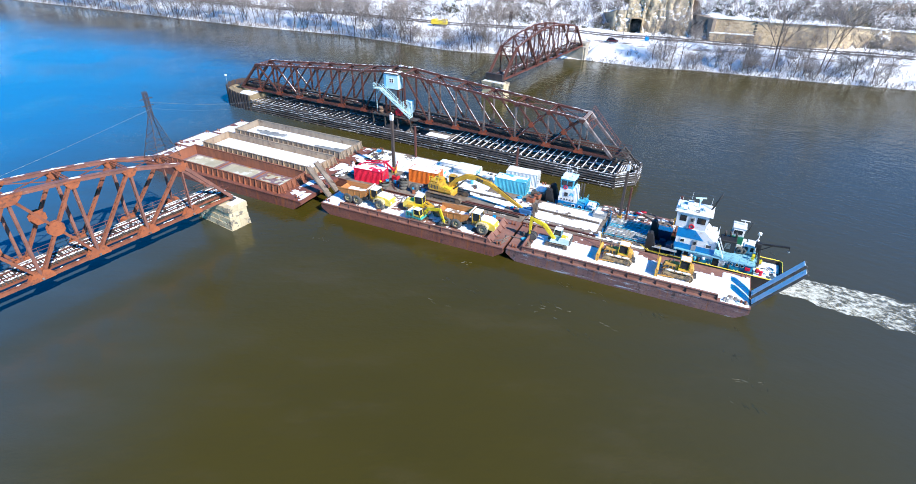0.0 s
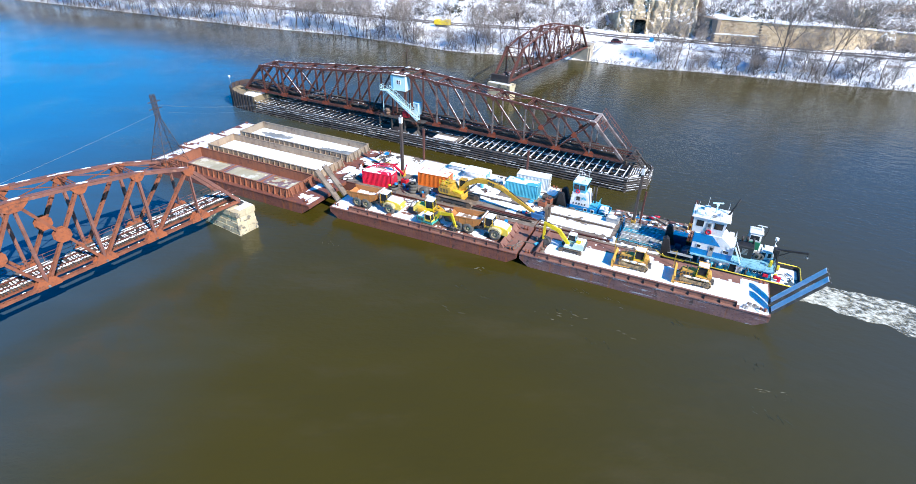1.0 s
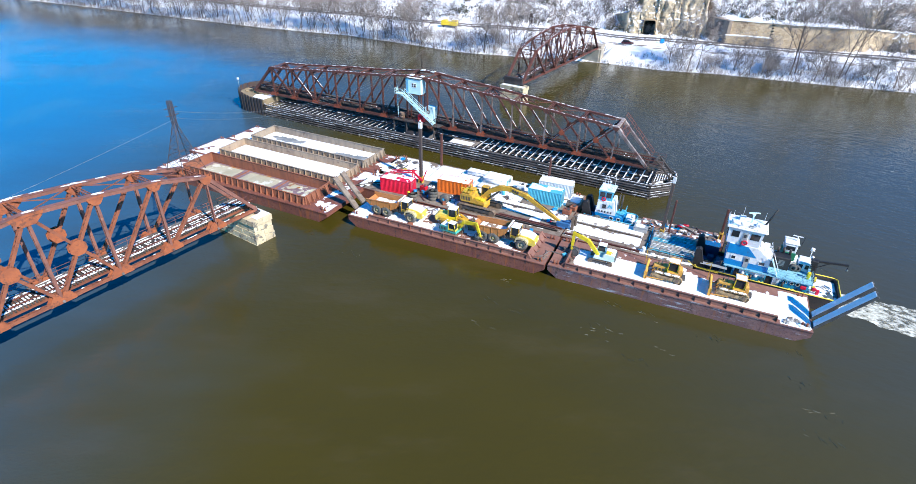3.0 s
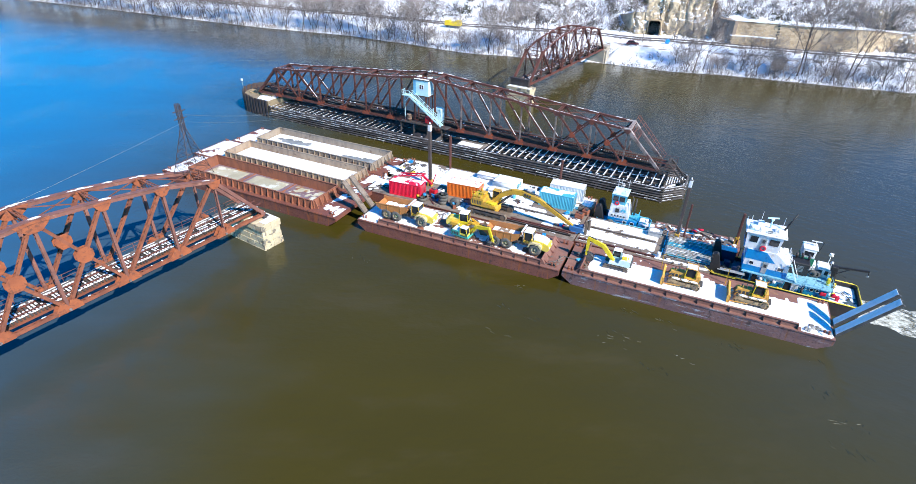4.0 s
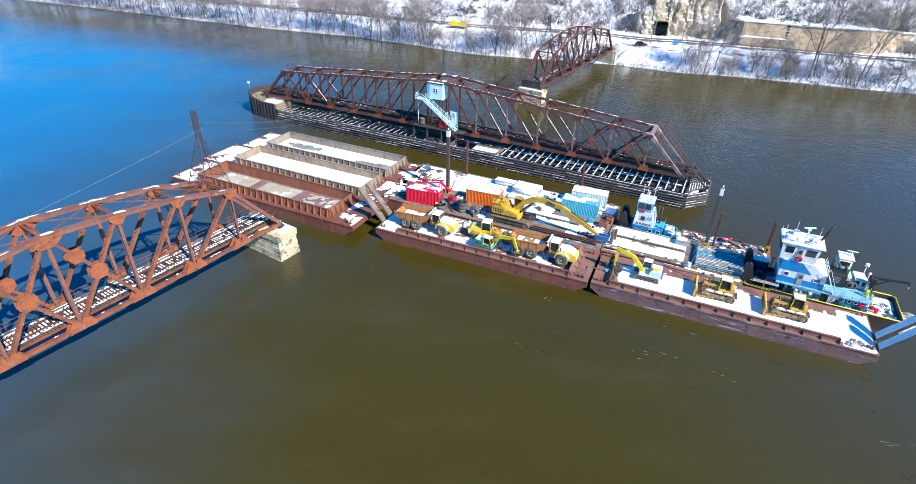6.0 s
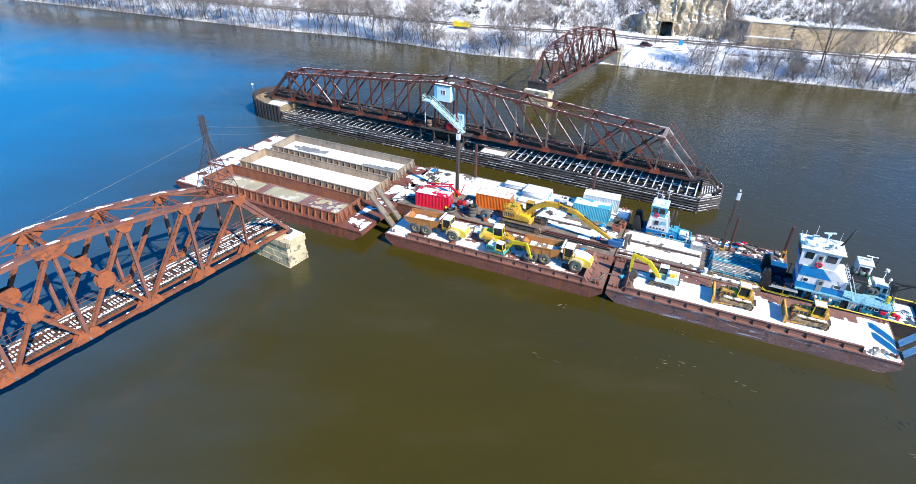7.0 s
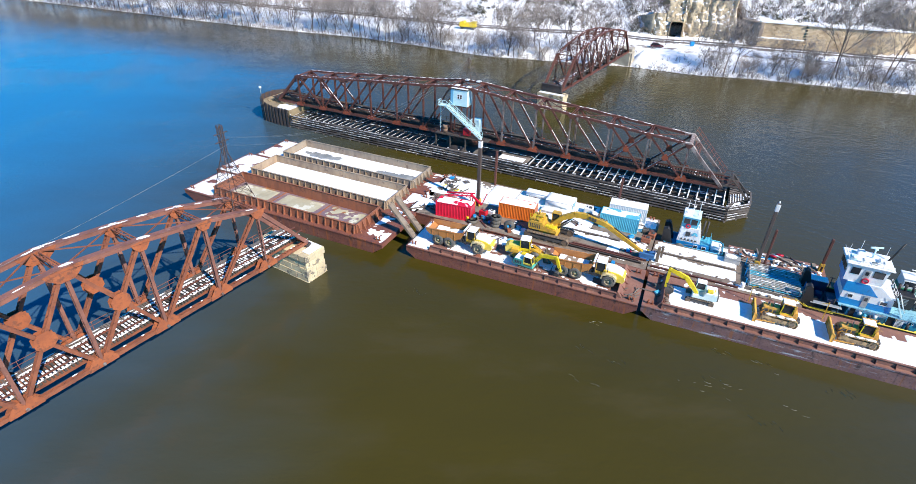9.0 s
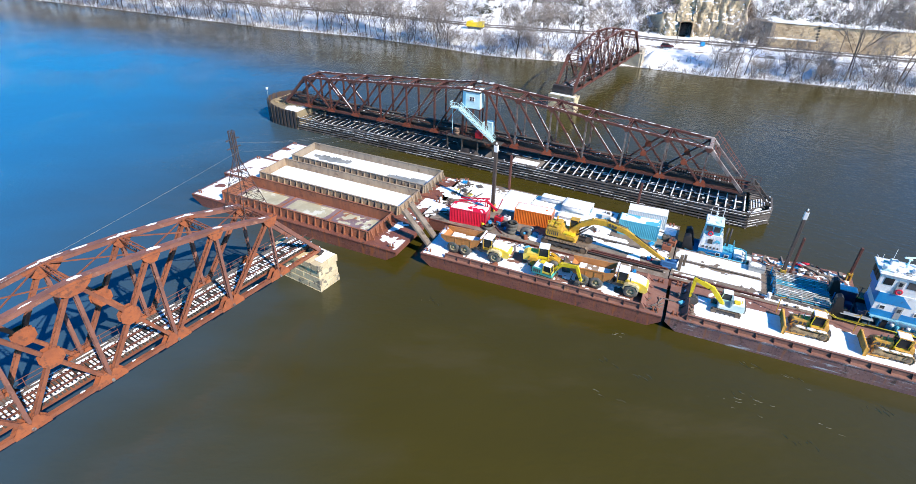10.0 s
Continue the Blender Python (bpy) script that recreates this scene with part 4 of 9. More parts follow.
STEEL_RUSTY = surf("tower_steel", (0.06, 0.045, 0.042), (0.10, 0.06, 0.05), 0.6, 5, 0.7)
NT = RAIL @ pose(6.2, 2.7, 13.9)
lattice_tower("rust-brown lattice wire tower on the near truss portal", NT, 3.5, 3.9, 9.8, 0.48, 9)
lattice_tower("rust-brown lattice wire tower on the swing span's crown", SWING @ pose(-2.0, 2.55, 15.2), 3.4, 4.6, 4.9, 0.25, 3, False, 1.0)
FT = RAIL @ pose(112.5, 2.55, 12.6)
lattice_tower("dark lattice wire tower on the far truss portal", FT, 2.2, 4.6, 9.5)
b = B()
for x in (-3.3, -0.7):
    for y in (0.2, 4.9):
        box(b, x - 0.4, x + 0.4, y - 0.5, y + 0.5, 15.1, 15.25)
part("snow_patch", b, SNOW, bpy.data.objects["truss_bridge.002"])


def cable(label, p, q, sag, r=0.014, n=24):
    c = bpy.data.curves.new("cable", "CURVE")
    c.dimensions, c.bevel_depth, c.bevel_resolution = "3D", r, 1
    s = c.splines.new("POLY")
    s.points.add(n)
    for i in range(n + 1):
        f = i / n
        v = p.lerp(q, f) - Vector((0, 0, sag * 4 * f * (1 - f)))
        s.points[i].co = (*v, 1)
    c.materials.append(WIRE)
    tagged(new("cable", c), label, "cable", "overhead wires")


tip_n, tip_s, tip_f = NT @ Vector((0, 0, 9.2)), SWING @ Vector((-2, 2.55, 20.0)), FT @ Vector((0, 0, 9.0))
for dx, dz in ((-0.8, 0.0), (0.8, 0.0), (0.8, -1.0)):
    cable("thin grey overhead wire strung between the bridge towers", tip_n + Vector((dx, 0, dz - 0.8)), tip_s + Vector((dx * 0.3, 0, dz * 0.3)), 4.5)
for dx in (0.8,):
    cable("thin grey overhead wire strung along the near truss", tip_n + Vector((dx, 0, -1.6)), RAIL @ Vector((-62, 8.5 + dx, 11.0)), 1.2)
    cable("thin grey overhead wire running to the far tower", tip_s + Vector((dx * 0.3, 0, 0)), tip_f + Vector((dx, 0, -0.6)), 2.0)

# ---------------------------------------------------------------- tow: paints


def hull_paint(name, a, b, streak, scuff, scuff_at):
    """Old barge plate: blotchy paint, rust runs down the side, scraped patches along it."""
    m, nt, bs = material(name, 0.6)
    tc = nt.nodes.new("ShaderNodeTexCoord").outputs["Object"]
    col = mixed(nt, band(nt, noise_node(nt, tc, 0.4, 5.0, 0.65, (1, 1, 2.5)), 0.36, 0.66), a, b)
    grain = noise_node(nt, tc, 4.0, 4.0, 0.6)
    col = mixed(nt, band(nt, grain, 0.5, 0.72), col, tuple(0.55 * v for v in a))
    runs = noise_node(nt, tc, 1.6, 4.0, 0.6, (1, 1, 0.12))
    col = mixed(nt, band(nt, runs, 0.53, 0.68), col, streak)
    grime_shade = noise_node(nt, tc, 0.9, 5.0, 0.7, (1, 1, 0.35))
    col = mixed(nt, band(nt, grime_shade, 0.56, 0.7), col, (0.055, 0.036, 0.036))
    scr = noise_node(nt, tc, 0.5, 7.0, 0.75, (0.35, 1, 3.0))
    col = mixed(nt, band(nt, scr, *scuff_at), col, scuff)
    nt.links.new(col, bs.inputs["Base Color"])
    bp = nt.nodes.new("ShaderNodeBump")
    bp.inputs["Distance"].default_value = 0.03
    nt.links.new(grain, bp.inputs["Height"])
    nt.links.new(bp.outputs["Normal"], bs.inputs["Normal"])
    return m


HULL = hull_paint("barge_hull", (0.17, 0.062, 0.048), (0.22, 0.085, 0.060), (0.27, 0.085, 0.035), (0.30, 0.20, 0.18), (0.64, 0.74))
HULL2 = hull_paint("barge_hull_violet", (0.145, 0.082, 0.086), (0.21, 0.120, 0.112), (0.23, 0.095, 0.055), (0.42, 0.45, 0.50), (0.54, 0.66))
DECKP = surf("barge_deck", (0.20, 0.092, 0.07), (0.27, 0.135, 0.10), 0.4, 5, 0.75, spot=(0.30, 0.16, 0.08), spot_scale=0.6, spot_at=(0.6, 0.72))
MUD = surf("muddy_deck", (0.17, 0.13, 0.10), (0.26, 0.21, 0.17), 0.5, 4, 0.85, bump=0.04, spot=(0.10, 0.075, 0.06), spot_scale=0.8, spot_at=(0.55, 0.65))
HOP_RUST = surf("hopper_rust", (0.32, 0.115, 0.06), (0.22, 0.085, 0.05), 0.35, 4, 0.75, spot=(0.14, 0.06, 0.045), spot_scale=0.7, spot_at=(0.55, 0.7), stretch=(2.2, 2.2, 0.35))
HOP_TAN = surf("hopper_tan", (0.38, 0.285, 0.195), (0.25, 0.18, 0.13), 0.35, 4, 0.8, spot=(0.18, 0.12, 0.09), spot_scale=0.9, spot_at=(0.55, 0.7), stretch=(2.2, 2.2, 0.35))
HOP_GREY = surf("hopper_grey", (0.34, 0.275, 0.205), (0.25, 0.20, 0.155), 0.35, 4, 0.8, spot=(0.16, 0.11, 0.08), spot_scale=0.9, spot_at=(0.55, 0.7), stretch=(2.2, 2.2, 0.35))
YELLOW = surf("machine_yellow", (0.62, 0.365, 0.035), (0.48, 0.275, 0.04), 0.9, 6, 0.5, bump=0.006, spot=(0.24, 0.16, 0.07), spot_scale=1.7, spot_at=(0.52, 0.72))
RIM = surf("rim_paint", (0.34, 0.29, 0.20), (0.46, 0.36, 0.16), 1.5, 8, 0.7, spot=(0.17, 0.14, 0.11), spot_scale=3, spot_at=(0.48, 0.66))
MUDDY_TRACK = surf("muddy_track", (0.44, 0.31, 0.16), (0.27, 0.18, 0.10), 1.2, 8, 0.85, bump=0.03, spot=(0.09, 0.07, 0.05), spot_scale=2.5, spot_at=(0.5, 0.7))
GREYBUCKET = surf("worn_bucket", (0.07, 0.068, 0.066), (0.14, 0.13, 0.12), 1.0, 7, 0.6)
LEMON = surf("bright_yellow", (0.78, 0.60, 0.02), (0.68, 0.50, 0.03), 0.8, 5, 0.45, bump=0.006, spot=(0.36, 0.27, 0.10), spot_scale=1.8, spot_at=(0.58, 0.74))
CREAM = surf("cream_yellow", (0.80, 0.58, 0.05), (0.74, 0.56, 0.12), 0.6, 5, 0.45, bump=0.006, spot=(0.45, 0.36, 0.18), spot_scale=1.6, spot_at=(0.56, 0.74))
OCHRE = surf("ochre_orange", (0.50, 0.21, 0.06), (0.40, 0.17, 0.06), 0.6, 5, 0.55, bump=0.006, spot=(0.22, 0.11, 0.06), spot_scale=1.0, spot_at=(0.58, 0.75))
WHITE = surf("white_paint", (0.80, 0.80, 0.79), (0.70, 0.71, 0.71), 0.5, 5, 0.45, bump=0.004, spot=(0.42, 0.34, 0.28), spot_scale=1.1, spot_at=(0.6, 0.8), stretch=(1, 1, 0.4))
BLUE = surf("bright_blue", (0.006, 0.25, 0.56), (0.006, 0.20, 0.48), 0.6, 5, 0.4, bump=0.004, spot=(0.03, 0.10, 0.20), spot_scale=1.2, spot_at=(0.6, 0.8))
CYAN = surf("cyan_paint", (0.10, 0.46, 0.60), (0.08, 0.40, 0.54), 0.6, 5, 0.45, bump=0.004)
GREEN = surf("green_paint", (0.03, 0.22, 0.12), (0.025, 0.18, 0.10), 0.6, 5, 0.45, bump=0.004)
ORANGE = surf("orange_paint", (0.72, 0.17, 0.02), (0.62, 0.14, 0.02), 0.6, 5, 0.5, bump=0.004)
CRIMSON = surf("crimson_paint", (0.66, 0.01, 0.045), (0.58, 0.01, 0.04), 0.6, 5, 0.45, bump=0.004)
RUBBER = surf("tyre_rubber", (0.075, 0.075, 0.07), (0.15, 0.14, 0.125), 0.9, 7, 0.85, bump=0.01)
TRACKM = surf("track_steel", (0.13, 0.10, 0.075), (0.22, 0.16, 0.11), 0.9, 7, 0.7, bump=0.02)
DARKM = surf("machine_grey", (0.05, 0.05, 0.052), (0.09, 0.085, 0.08), 0.8, 6, 0.6)
SPUDM = surf("spud_steel", (0.09, 0.065, 0.055), (0.04, 0.035, 0.035), 0.3, 4, 0.6, stretch=(3, 3, 0.4))
ICE = surf("grey_ice", (0.20, 0.22, 0.23), (0.34, 0.35, 0.35), 0.4, 3, 0.3, bump=0.01)
PUDDLE = surf("hopper_floor", (0.25, 0.18, 0.20), (0.17, 0.115, 0.14), 0.22, 3, 0.4, bump=0.01, spot=(0.36, 0.16, 0.05), spot_scale=0.22, spot_at=(0.52, 0.64))


def at(x, y, z=DECK, rz=0.0, base=TOW):
    return base @ pose(x, y, z, 0, 0, rz)


def snow_sheet(name, parent, x0, x1, y0, y1, z, cover, seed, step=0.3, scale=0.35, thick=0.12, mat=None, label="", pools=()):
    """Snow lying in an uneven sheet: where its surface dips below the deck, the deck shows."""
    b = B()
    nx, ny = max(3, int((x1 - x0) / step)), max(3, int((y1 - y0) / step))
    grid = []
    for i in range(nx + 1):
        row = []
        for j in range(ny + 1):
            x, y = x0 + (x1 - x0) * i / nx, y0 + (y1 - y0) * j / ny
            e = min(x - x0, x1 - x, y - y0, y1 - y)
            h = cover + 1.3 * noise.noise((x * scale + seed, y * scale, seed * 0.7)) + 0.75 * noise.noise((x * 1.5, y * 1.5, seed))
            h = min(h, 0.9 + 0.25 * noise.noise((x * 0.8, y * 0.8, seed + 5)), e * 2.2 - 0.05)
            for px, py, rx, ry in pools:
                q = math.hypot((x - px) / rx, (y - py) / ry) + 0.5 * noise.noise((x * 0.6, y * 0.9, seed + 2))
                h = min(h, (q - 1) * 1.8)
            row.append(b.verts.new((x, y, z + thick * max(-0.4, h))))
        grid.append(row)
    for r, q in zip(grid, grid[1:]):
        for j in range(ny):
            f = (r[j], q[j], q[j + 1], r[j + 1])
            if max(v.co.z for v in f) > z:
                b.faces.new(f).smooth = True
    bmesh.ops.delete(b, geom=[v for v in b.verts if not v.link_faces], context="VERTS")
    return part(name, b, mat or SNOW, parent, label)


def bitt(parent, x, y, z=DECK):
    b = B()
    rbox(b, x - 0.45, x + 0.45, y - 0.2, y + 0.2, z, z + 0.05, 0.015)
    for s in (-0.26, 0.26):
        tube(b, (x + s, y, z + 0.05), (x + s, y, z + 0.5), 0.12, 0.12, 10)
        tube(b, (x + s, y, z + 0.5), (x + s, y, z + 0.56), 0.16, 0.16, 10)
    part("mooring_bitt", b, RUST, parent)


def barge_hull(parent, x0, x1, y0, y1, mat, rake0, rake1, deck_mat, top=DECK):
    b = B()
    prism(b, [(x0 + rake0 * 0.0, top - 0.9), (x0, top - 0.03), (x1, top - 0.03), (x1, top - 0.9), (x1 - rake1, -1.2), (x0 + rake0, -1.2)], y0, y1)
    h = part("hull", b, mat, parent)
    n = round((x1 - x0) / 5.8)
    for s, y in ((-1, y0), (1, y1)):
        b = B()
        beam(b, (x0, y + s * 0.03, top - 0.1), (x1, y + s * 0.03, top - 0.1), 0.1, 0.16)
        part("rub_rail", b, mat, h)
        for i in range(1, n):
            x = x0 + (x1 - x0) * i / n
            b = B()
            box(b, x - 0.02, x + 0.02, y - 0.012, y + 0.012, -0.6, top - 0.2)
            part("plate_seam", b, mat, h)
    m = round((x1 - x0) / 3)
    for i in range(m):
        for j in range(2):
            a, c = x0 + (x1 - x0) * i / m, x0 + (x1 - x0) * (i + 1) / m
            d, e = y0 + (y1 - y0) * j / 2, y0 + (y1 - y0) * (j + 1) / 2
            b = B()
            box(b, a + 0.008, c - 0.008, d + 0.008, e - 0.008, top - 0.05, top)
            part("deck_plate", b, deck_mat, parent)
    return h


def deck_barge(label, base, x0, x1, y1, hull_mat, rail_x0, rail_x1, snow):
    g = thing("deck_barge", label, "barge", base, "deck barges")
    y0 = 0.0
    barge_hull(g, x0, x1, y0, y1, hull_mat, 3.2, 3.2, DECKP)
    for y, s in ((0.55, -1), (7.8, 1)):
        if s > 0:
            continue
        b = B()
        box(b, rail_x0, rail_x1, y - 0.04, y + 0.04, DECK, DECK + 0.62)
        box(b, rail_x0, rail_x1, y - 0.14, y + 0.14, DECK + 0.62, DECK + 0.7)
        w = part("side_coaming", b, DECKP, g)
        n = int((rail_x1 - rail_x0) / 1.9)
        for i in range(n + 1):
            x = rail_x0 + (rail_x1 - rail_x0) * i / n
            b = B()
            prism(b, [(y - 0.04, DECK), (y - 0.42, DECK), (y - 0.12, DECK + 0.62), (y - 0.04, DECK + 0.62)], x - 0.03, x + 0.03, "x")
            part("bracket", b, HULL, w)
    for x in (x0 + 1.0, x1 - 1.0):
        bitt(g, x, 0.7), bitt(g, x, 7.6)
    for k, (a, c, d, e, cover, seed) in enumerate(snow):
        snow_sheet("snow_cover", g, a, c, d, e, DECK, cover, seed)
    return g


bA = deck_barge("rusty purple-brown deck barge loaded with dump trucks, patchy snow", BARGE_A, -34.2, 0.0, 8.8, HULL, -30.4, -2.9,
                [(-34.0, -30.6, 0.2, 8.4, 0.7, 3), (-30.2, -24, 0.75, 6.6, 0.3, 11), (-24, -12.5, 0.75, 7.4, 0.32, 21), (-12.5, -4, 0.75, 8.2, 0.1, 31), (-30.2, -14, 6.4, 8.6, 0.2, 41)])
bB = deck_barge("violet-brown deck barge under fresh snow carrying dozers", BARGE_B, 0.45, 34.75, 8.3, HULL2, 2.9, 30.6,
                [(3.6, 34.5, 0.9, 6.3, 1.4, 5), (31.0, 34.6, 0.1, 7.9, 1.0, 15), (2.0, 30, 6.0, 8.1, -0.35, 25)])
# end bulkheads between the two barges
for g, x, s in ((bA, -2.9, 1), (bB, 2.9, -1)):
    b = B()
    prism(b, [(x, DECK), (x, DECK + 0.9), (x + s * 0.08, DECK + 0.9), (x + s * 0.7, DECK)], 0.55, 7.9)
    part("end_coaming", b, DECKP, g)
    for i in range(5):
        b = B()
        y = 1.0 + i * 1.6
        prism(b, [(x + s * 0.05, DECK), (x + s * 0.05, DECK + 0.8), (x + s * 1.1, DECK)], y - 0.04, y + 0.04)
        part("bracket", b, HULL, g)
for i in range(14):
    b = B()
    x, y = random.uniform(-2.2, -0.4), random.uniform(0.8, 3.6)
    q = pose(x, y, DECK + 0.06, 0, 0, random.uniform(0, 180))
    beam(b, q @ Vector((-0.5, 0, 0)), q @ Vector((0.5, 0, 0.05)), 0.1, 0.1)
    solid("scrap_timber", b, TIMBER, "short weathered timber offcut lying on the barge end", "timber", BARGE_A, "scrap timbers")

spudb = thing("spud_barge", "wide muddy work barge with snow drifts carrying containers", "barge", TOW, "work barges")
barge_hull(spudb, -39.0, 0.3, 8.0, 24.3, HULL, 2.5, 0.3, MUD)
for a, c, d, e, cover, seed in ((-38.6, -29, 16.0, 24.0, 0.45, 2), (-38.8, -34.6, 9, 16.2, 0.1, 12), (-29, -24, 16.2, 24.0, 1.0, 22), (-24.0, -9.5, 15.4, 24.1, 0.8, 32), (-27.5, -17, 8.9, 11.6, -0.35, 42), (-14, -0.2, 12.4, 16.0, 0.3, 52), (-9, 0, 18.6, 24, 0.4, 62), (-6, 0.1, 8.9, 12.5, 0.0, 72)):
    snow_sheet("snow_cover", spudb, a, c, d, e, DECK, cover, seed)
for x in (-37.5, -18, -1.0):
    bitt(spudb, x, 23.6)
wk = thing("spud_barge", "narrow work barge deck with snow and stacked frames", "barge", TOW, "work barges")
barge_hull(wk, 0.45, 20.3, 8.35, 17.2, HULL, 0.3, 1.0, MUD)
for a, c, d, e, cover, seed in ((0.6, 12.2, 10.6, 13.5, 0.55, 8), (0.6, 12.2, 13.7, 17.0, 0.6, 18), (0.7, 12.5, 8.9, 10.4, -0.1, 28), (12.0, 20.1, 8.9, 10.3, 0.2, 38)):
    snow_sheet("snow_cover", wk, a, c, d, e, DECK, cover, seed)
sm = thing("spud_barge", "small brown spud barge with bare muddy deck", "barge", TOW, "work barges")
barge_hull(sm, 11.0, 24.0, 17.4, 21.3, HULL, 0.5, 0.5, DECKP, 1.8)
snow_sheet("snow_cover", sm, 11.2, 23.6, 17.6, 21.1, 1.8, -0.05, 48, scale=1.6)


rc = random.Random(5)
for i in range(20):
    b = B()
    x, y = rc.uniform(11.8, 23), rc.uniform(17.8, 20.8)
    q = pose(x, y, 1.8, 0, 0, rc.choice((0, 90, rc.uniform(0, 180))))
    L, w = rc.uniform(0.8, 2.8), rc.uniform(0.15, 0.5)
    t = B()
    box(t, -L / 2, L / 2, -w / 2, w / 2, 0.0, rc.uniform(0.08, 0.3))
    join(b, t, q)
    solid("deck_timber", b, rc.choice((TIMBER, TIMBER, MUD, RUST_FADED)), "weathered timber lying on the small barge", "timber", TOW, "deck timbers")


def hopper(label, x0, x1, y0, y1, wall, inner, fill, hz=1.45):
    g = thing("hopper_barge", label, "barge", TOW, "hopper barges")
    b = B()
    a0, a1, c0, c1 = -71.4, -42.0, y0 + 0.95, y1 - 0.75
    # hull with an open hold: sides, ends and bottom
    zb = DECK - (0.5 if fill == "wet" else 0.05)
    prism(b, [(x0, DECK - 0.7), (x0, DECK), (a0, DECK), (a0, -1.2), (x0 + 4, -1.2)], y0, y1)
    prism(b, [(a1, DECK), (x1, DECK), (x1, DECK - 0.7), (x1 - 3.5, -1.2), (a1, -1.2)], y0, y1)
    box(b, a0, a1, y0, c0, -1.2, DECK)
    box(b, a0, a1, c1, y1, -1.2, DECK)
    box(b, a0, a1, c0, c1, -1.2, zb - 0.05)
    h = part("hull", b, HULL, g)
    b = B()
    for i in range(8):
        x = a0 + (a1 - a0) * i / 7
        box(b, x - 0.02, x + 0.02, y0 - 0.015, y0 + 0.01, -0.5, DECK - 0.15)
    beam(b, (x0, y0 - 0.03, DECK - 0.12), (x1, y0 - 0.03, DECK - 0.12), 0.1, 0.16)
    part("rub_rail", b, HULL, h)
    for nm, q in (("coaming", (a0, a1, c0, c0 + 0.07, zb, DECK + hz)), ("coaming", (a0, a1, c1 - 0.07, c1, zb, DECK + hz)), ("coaming", (a0, a0 + 0.07, c0, c1, zb, DECK + hz)), ("coaming", (a1 - 0.07, a1, c0, c1, zb, DECK + hz))):
        b = B()
        box(b, *q)
        e = 0.12
        if q[1] - q[0] > 1:
            yc = (q[2] + q[3]) / 2
            box(b, q[0], q[1], yc - e, yc + e, DECK + hz, DECK + hz + 0.09)
        else:
            xc = (q[0] + q[1]) / 2
            box(b, xc - e, xc + e, q[2], q[3], DECK + hz + 0.001, DECK + hz + 0.092)
        part(nm, b, inner, g)
    n = 21
    for i in range(n + 1):
        x = a0 + 0.3 + (a1 - a0 - 0.6) * i / n
        for y, s in ((c0, -1), (c1, 1)):
            b = B()
            prism(b, [(y, DECK), (y + s * 0.42, DECK), (y + s * 0.14, DECK + hz), (y, DECK + hz)], x - 0.05, x + 0.05, "x")
            part("stiffener", b, inner if s < 0 else HULL, g)
    for i in range(6):
        y = c0 + 0.4 + (c1 - c0 - 0.8) * i / 5
        b = B()
        prism(b, [(a1, DECK), (a1 + 0.75, DECK), (a1 + 0.15, DECK + hz), (a1, DECK + hz)], y - 0.05, y + 0.05)
        part("stiffener", b, inner, g)
    b = B()
    box(b, a0 + 0.07, a1 - 0.07, c0 + 0.07, c1 - 0.07, zb - 0.05, zb)
    fl = part("hold_floor", b, PUDDLE if fill == "wet" else ICE, g)
    if fill == "wet":
        for i in range(1, 3):
            b = B()
            x = a0 + (a1 - a0) * i / 3
            box(b, x - 0.08, x + 0.08, c0 + 0.07, c1 - 0.07, zb, zb + 0.12)
            part("floor_frame", b, HOP_RUST, fl)
        crust = surf("dirty_snow", (0.50, 0.47, 0.35), (0.38, 0.35, 0.25), 0.25, 3, 0.8, spot=(0.60, 0.60, 0.52), spot_scale=0.4)
        for k in range(3):
            xa = a0 + (a1 - a0) * k / 3
            snow_sheet("snow_patch", g, xa + 0.8, xa + 8.8, c0 + 3.0, c1 - 0.5, zb, 0.6 - 0.2 * k, 77 + 5 * k, scale=0.22, thick=0.05, mat=crust, label="dirty cream snow crust")
    else:
        snow_sheet("snow_cover", g, a0 + 0.1, a1 - 0.1, c0 + 0.1, c1 - 0.1, zb + 0.12, 1.6, 5 if fill == "full" else 14.6, step=0.24, scale=0.13, thick=0.22, pools=() if fill == "full" else ((-65.0, 20.2, 4.2, 1.2), (-46.8, 18.7, 4.5, 1.3)))
    for x, cov in ((x0 + 0.3, 0.6), (a1 + 0.9, -0.25 if fill == "wet" else 0.05)):
        x2 = a0 - 0.2 if x < a0 else x1 - 0.3
        snow_sheet("snow_cover", g, x, x2, y0 + 0.2, y1 - 0.2, DECK, cov, x0 + y0 + x, thick=0.1)
    for x in (x0 + 1.2, x1 - 1.2):
        bitt(g, x, y0 + 0.8), bitt(g, x, y1 - 0.8)
    return g


hopper("rusty red hopper barge, open hold with wet dirty floor", -77.7, -36.8, -3.35, 5.35, HOP_RUST, HOP_RUST, "wet")
hopper("tan-rusted hopper barge with its hold full of snow", -79.3, -37.2, 5.6, 14.3, HULL, HOP_TAN, "full")
hopper("grey-rusted hopper barge, snow and ice pools in its hold", -77.8, -37.6, 14.55, 23.4, HULL, HOP_GREY, "ice")


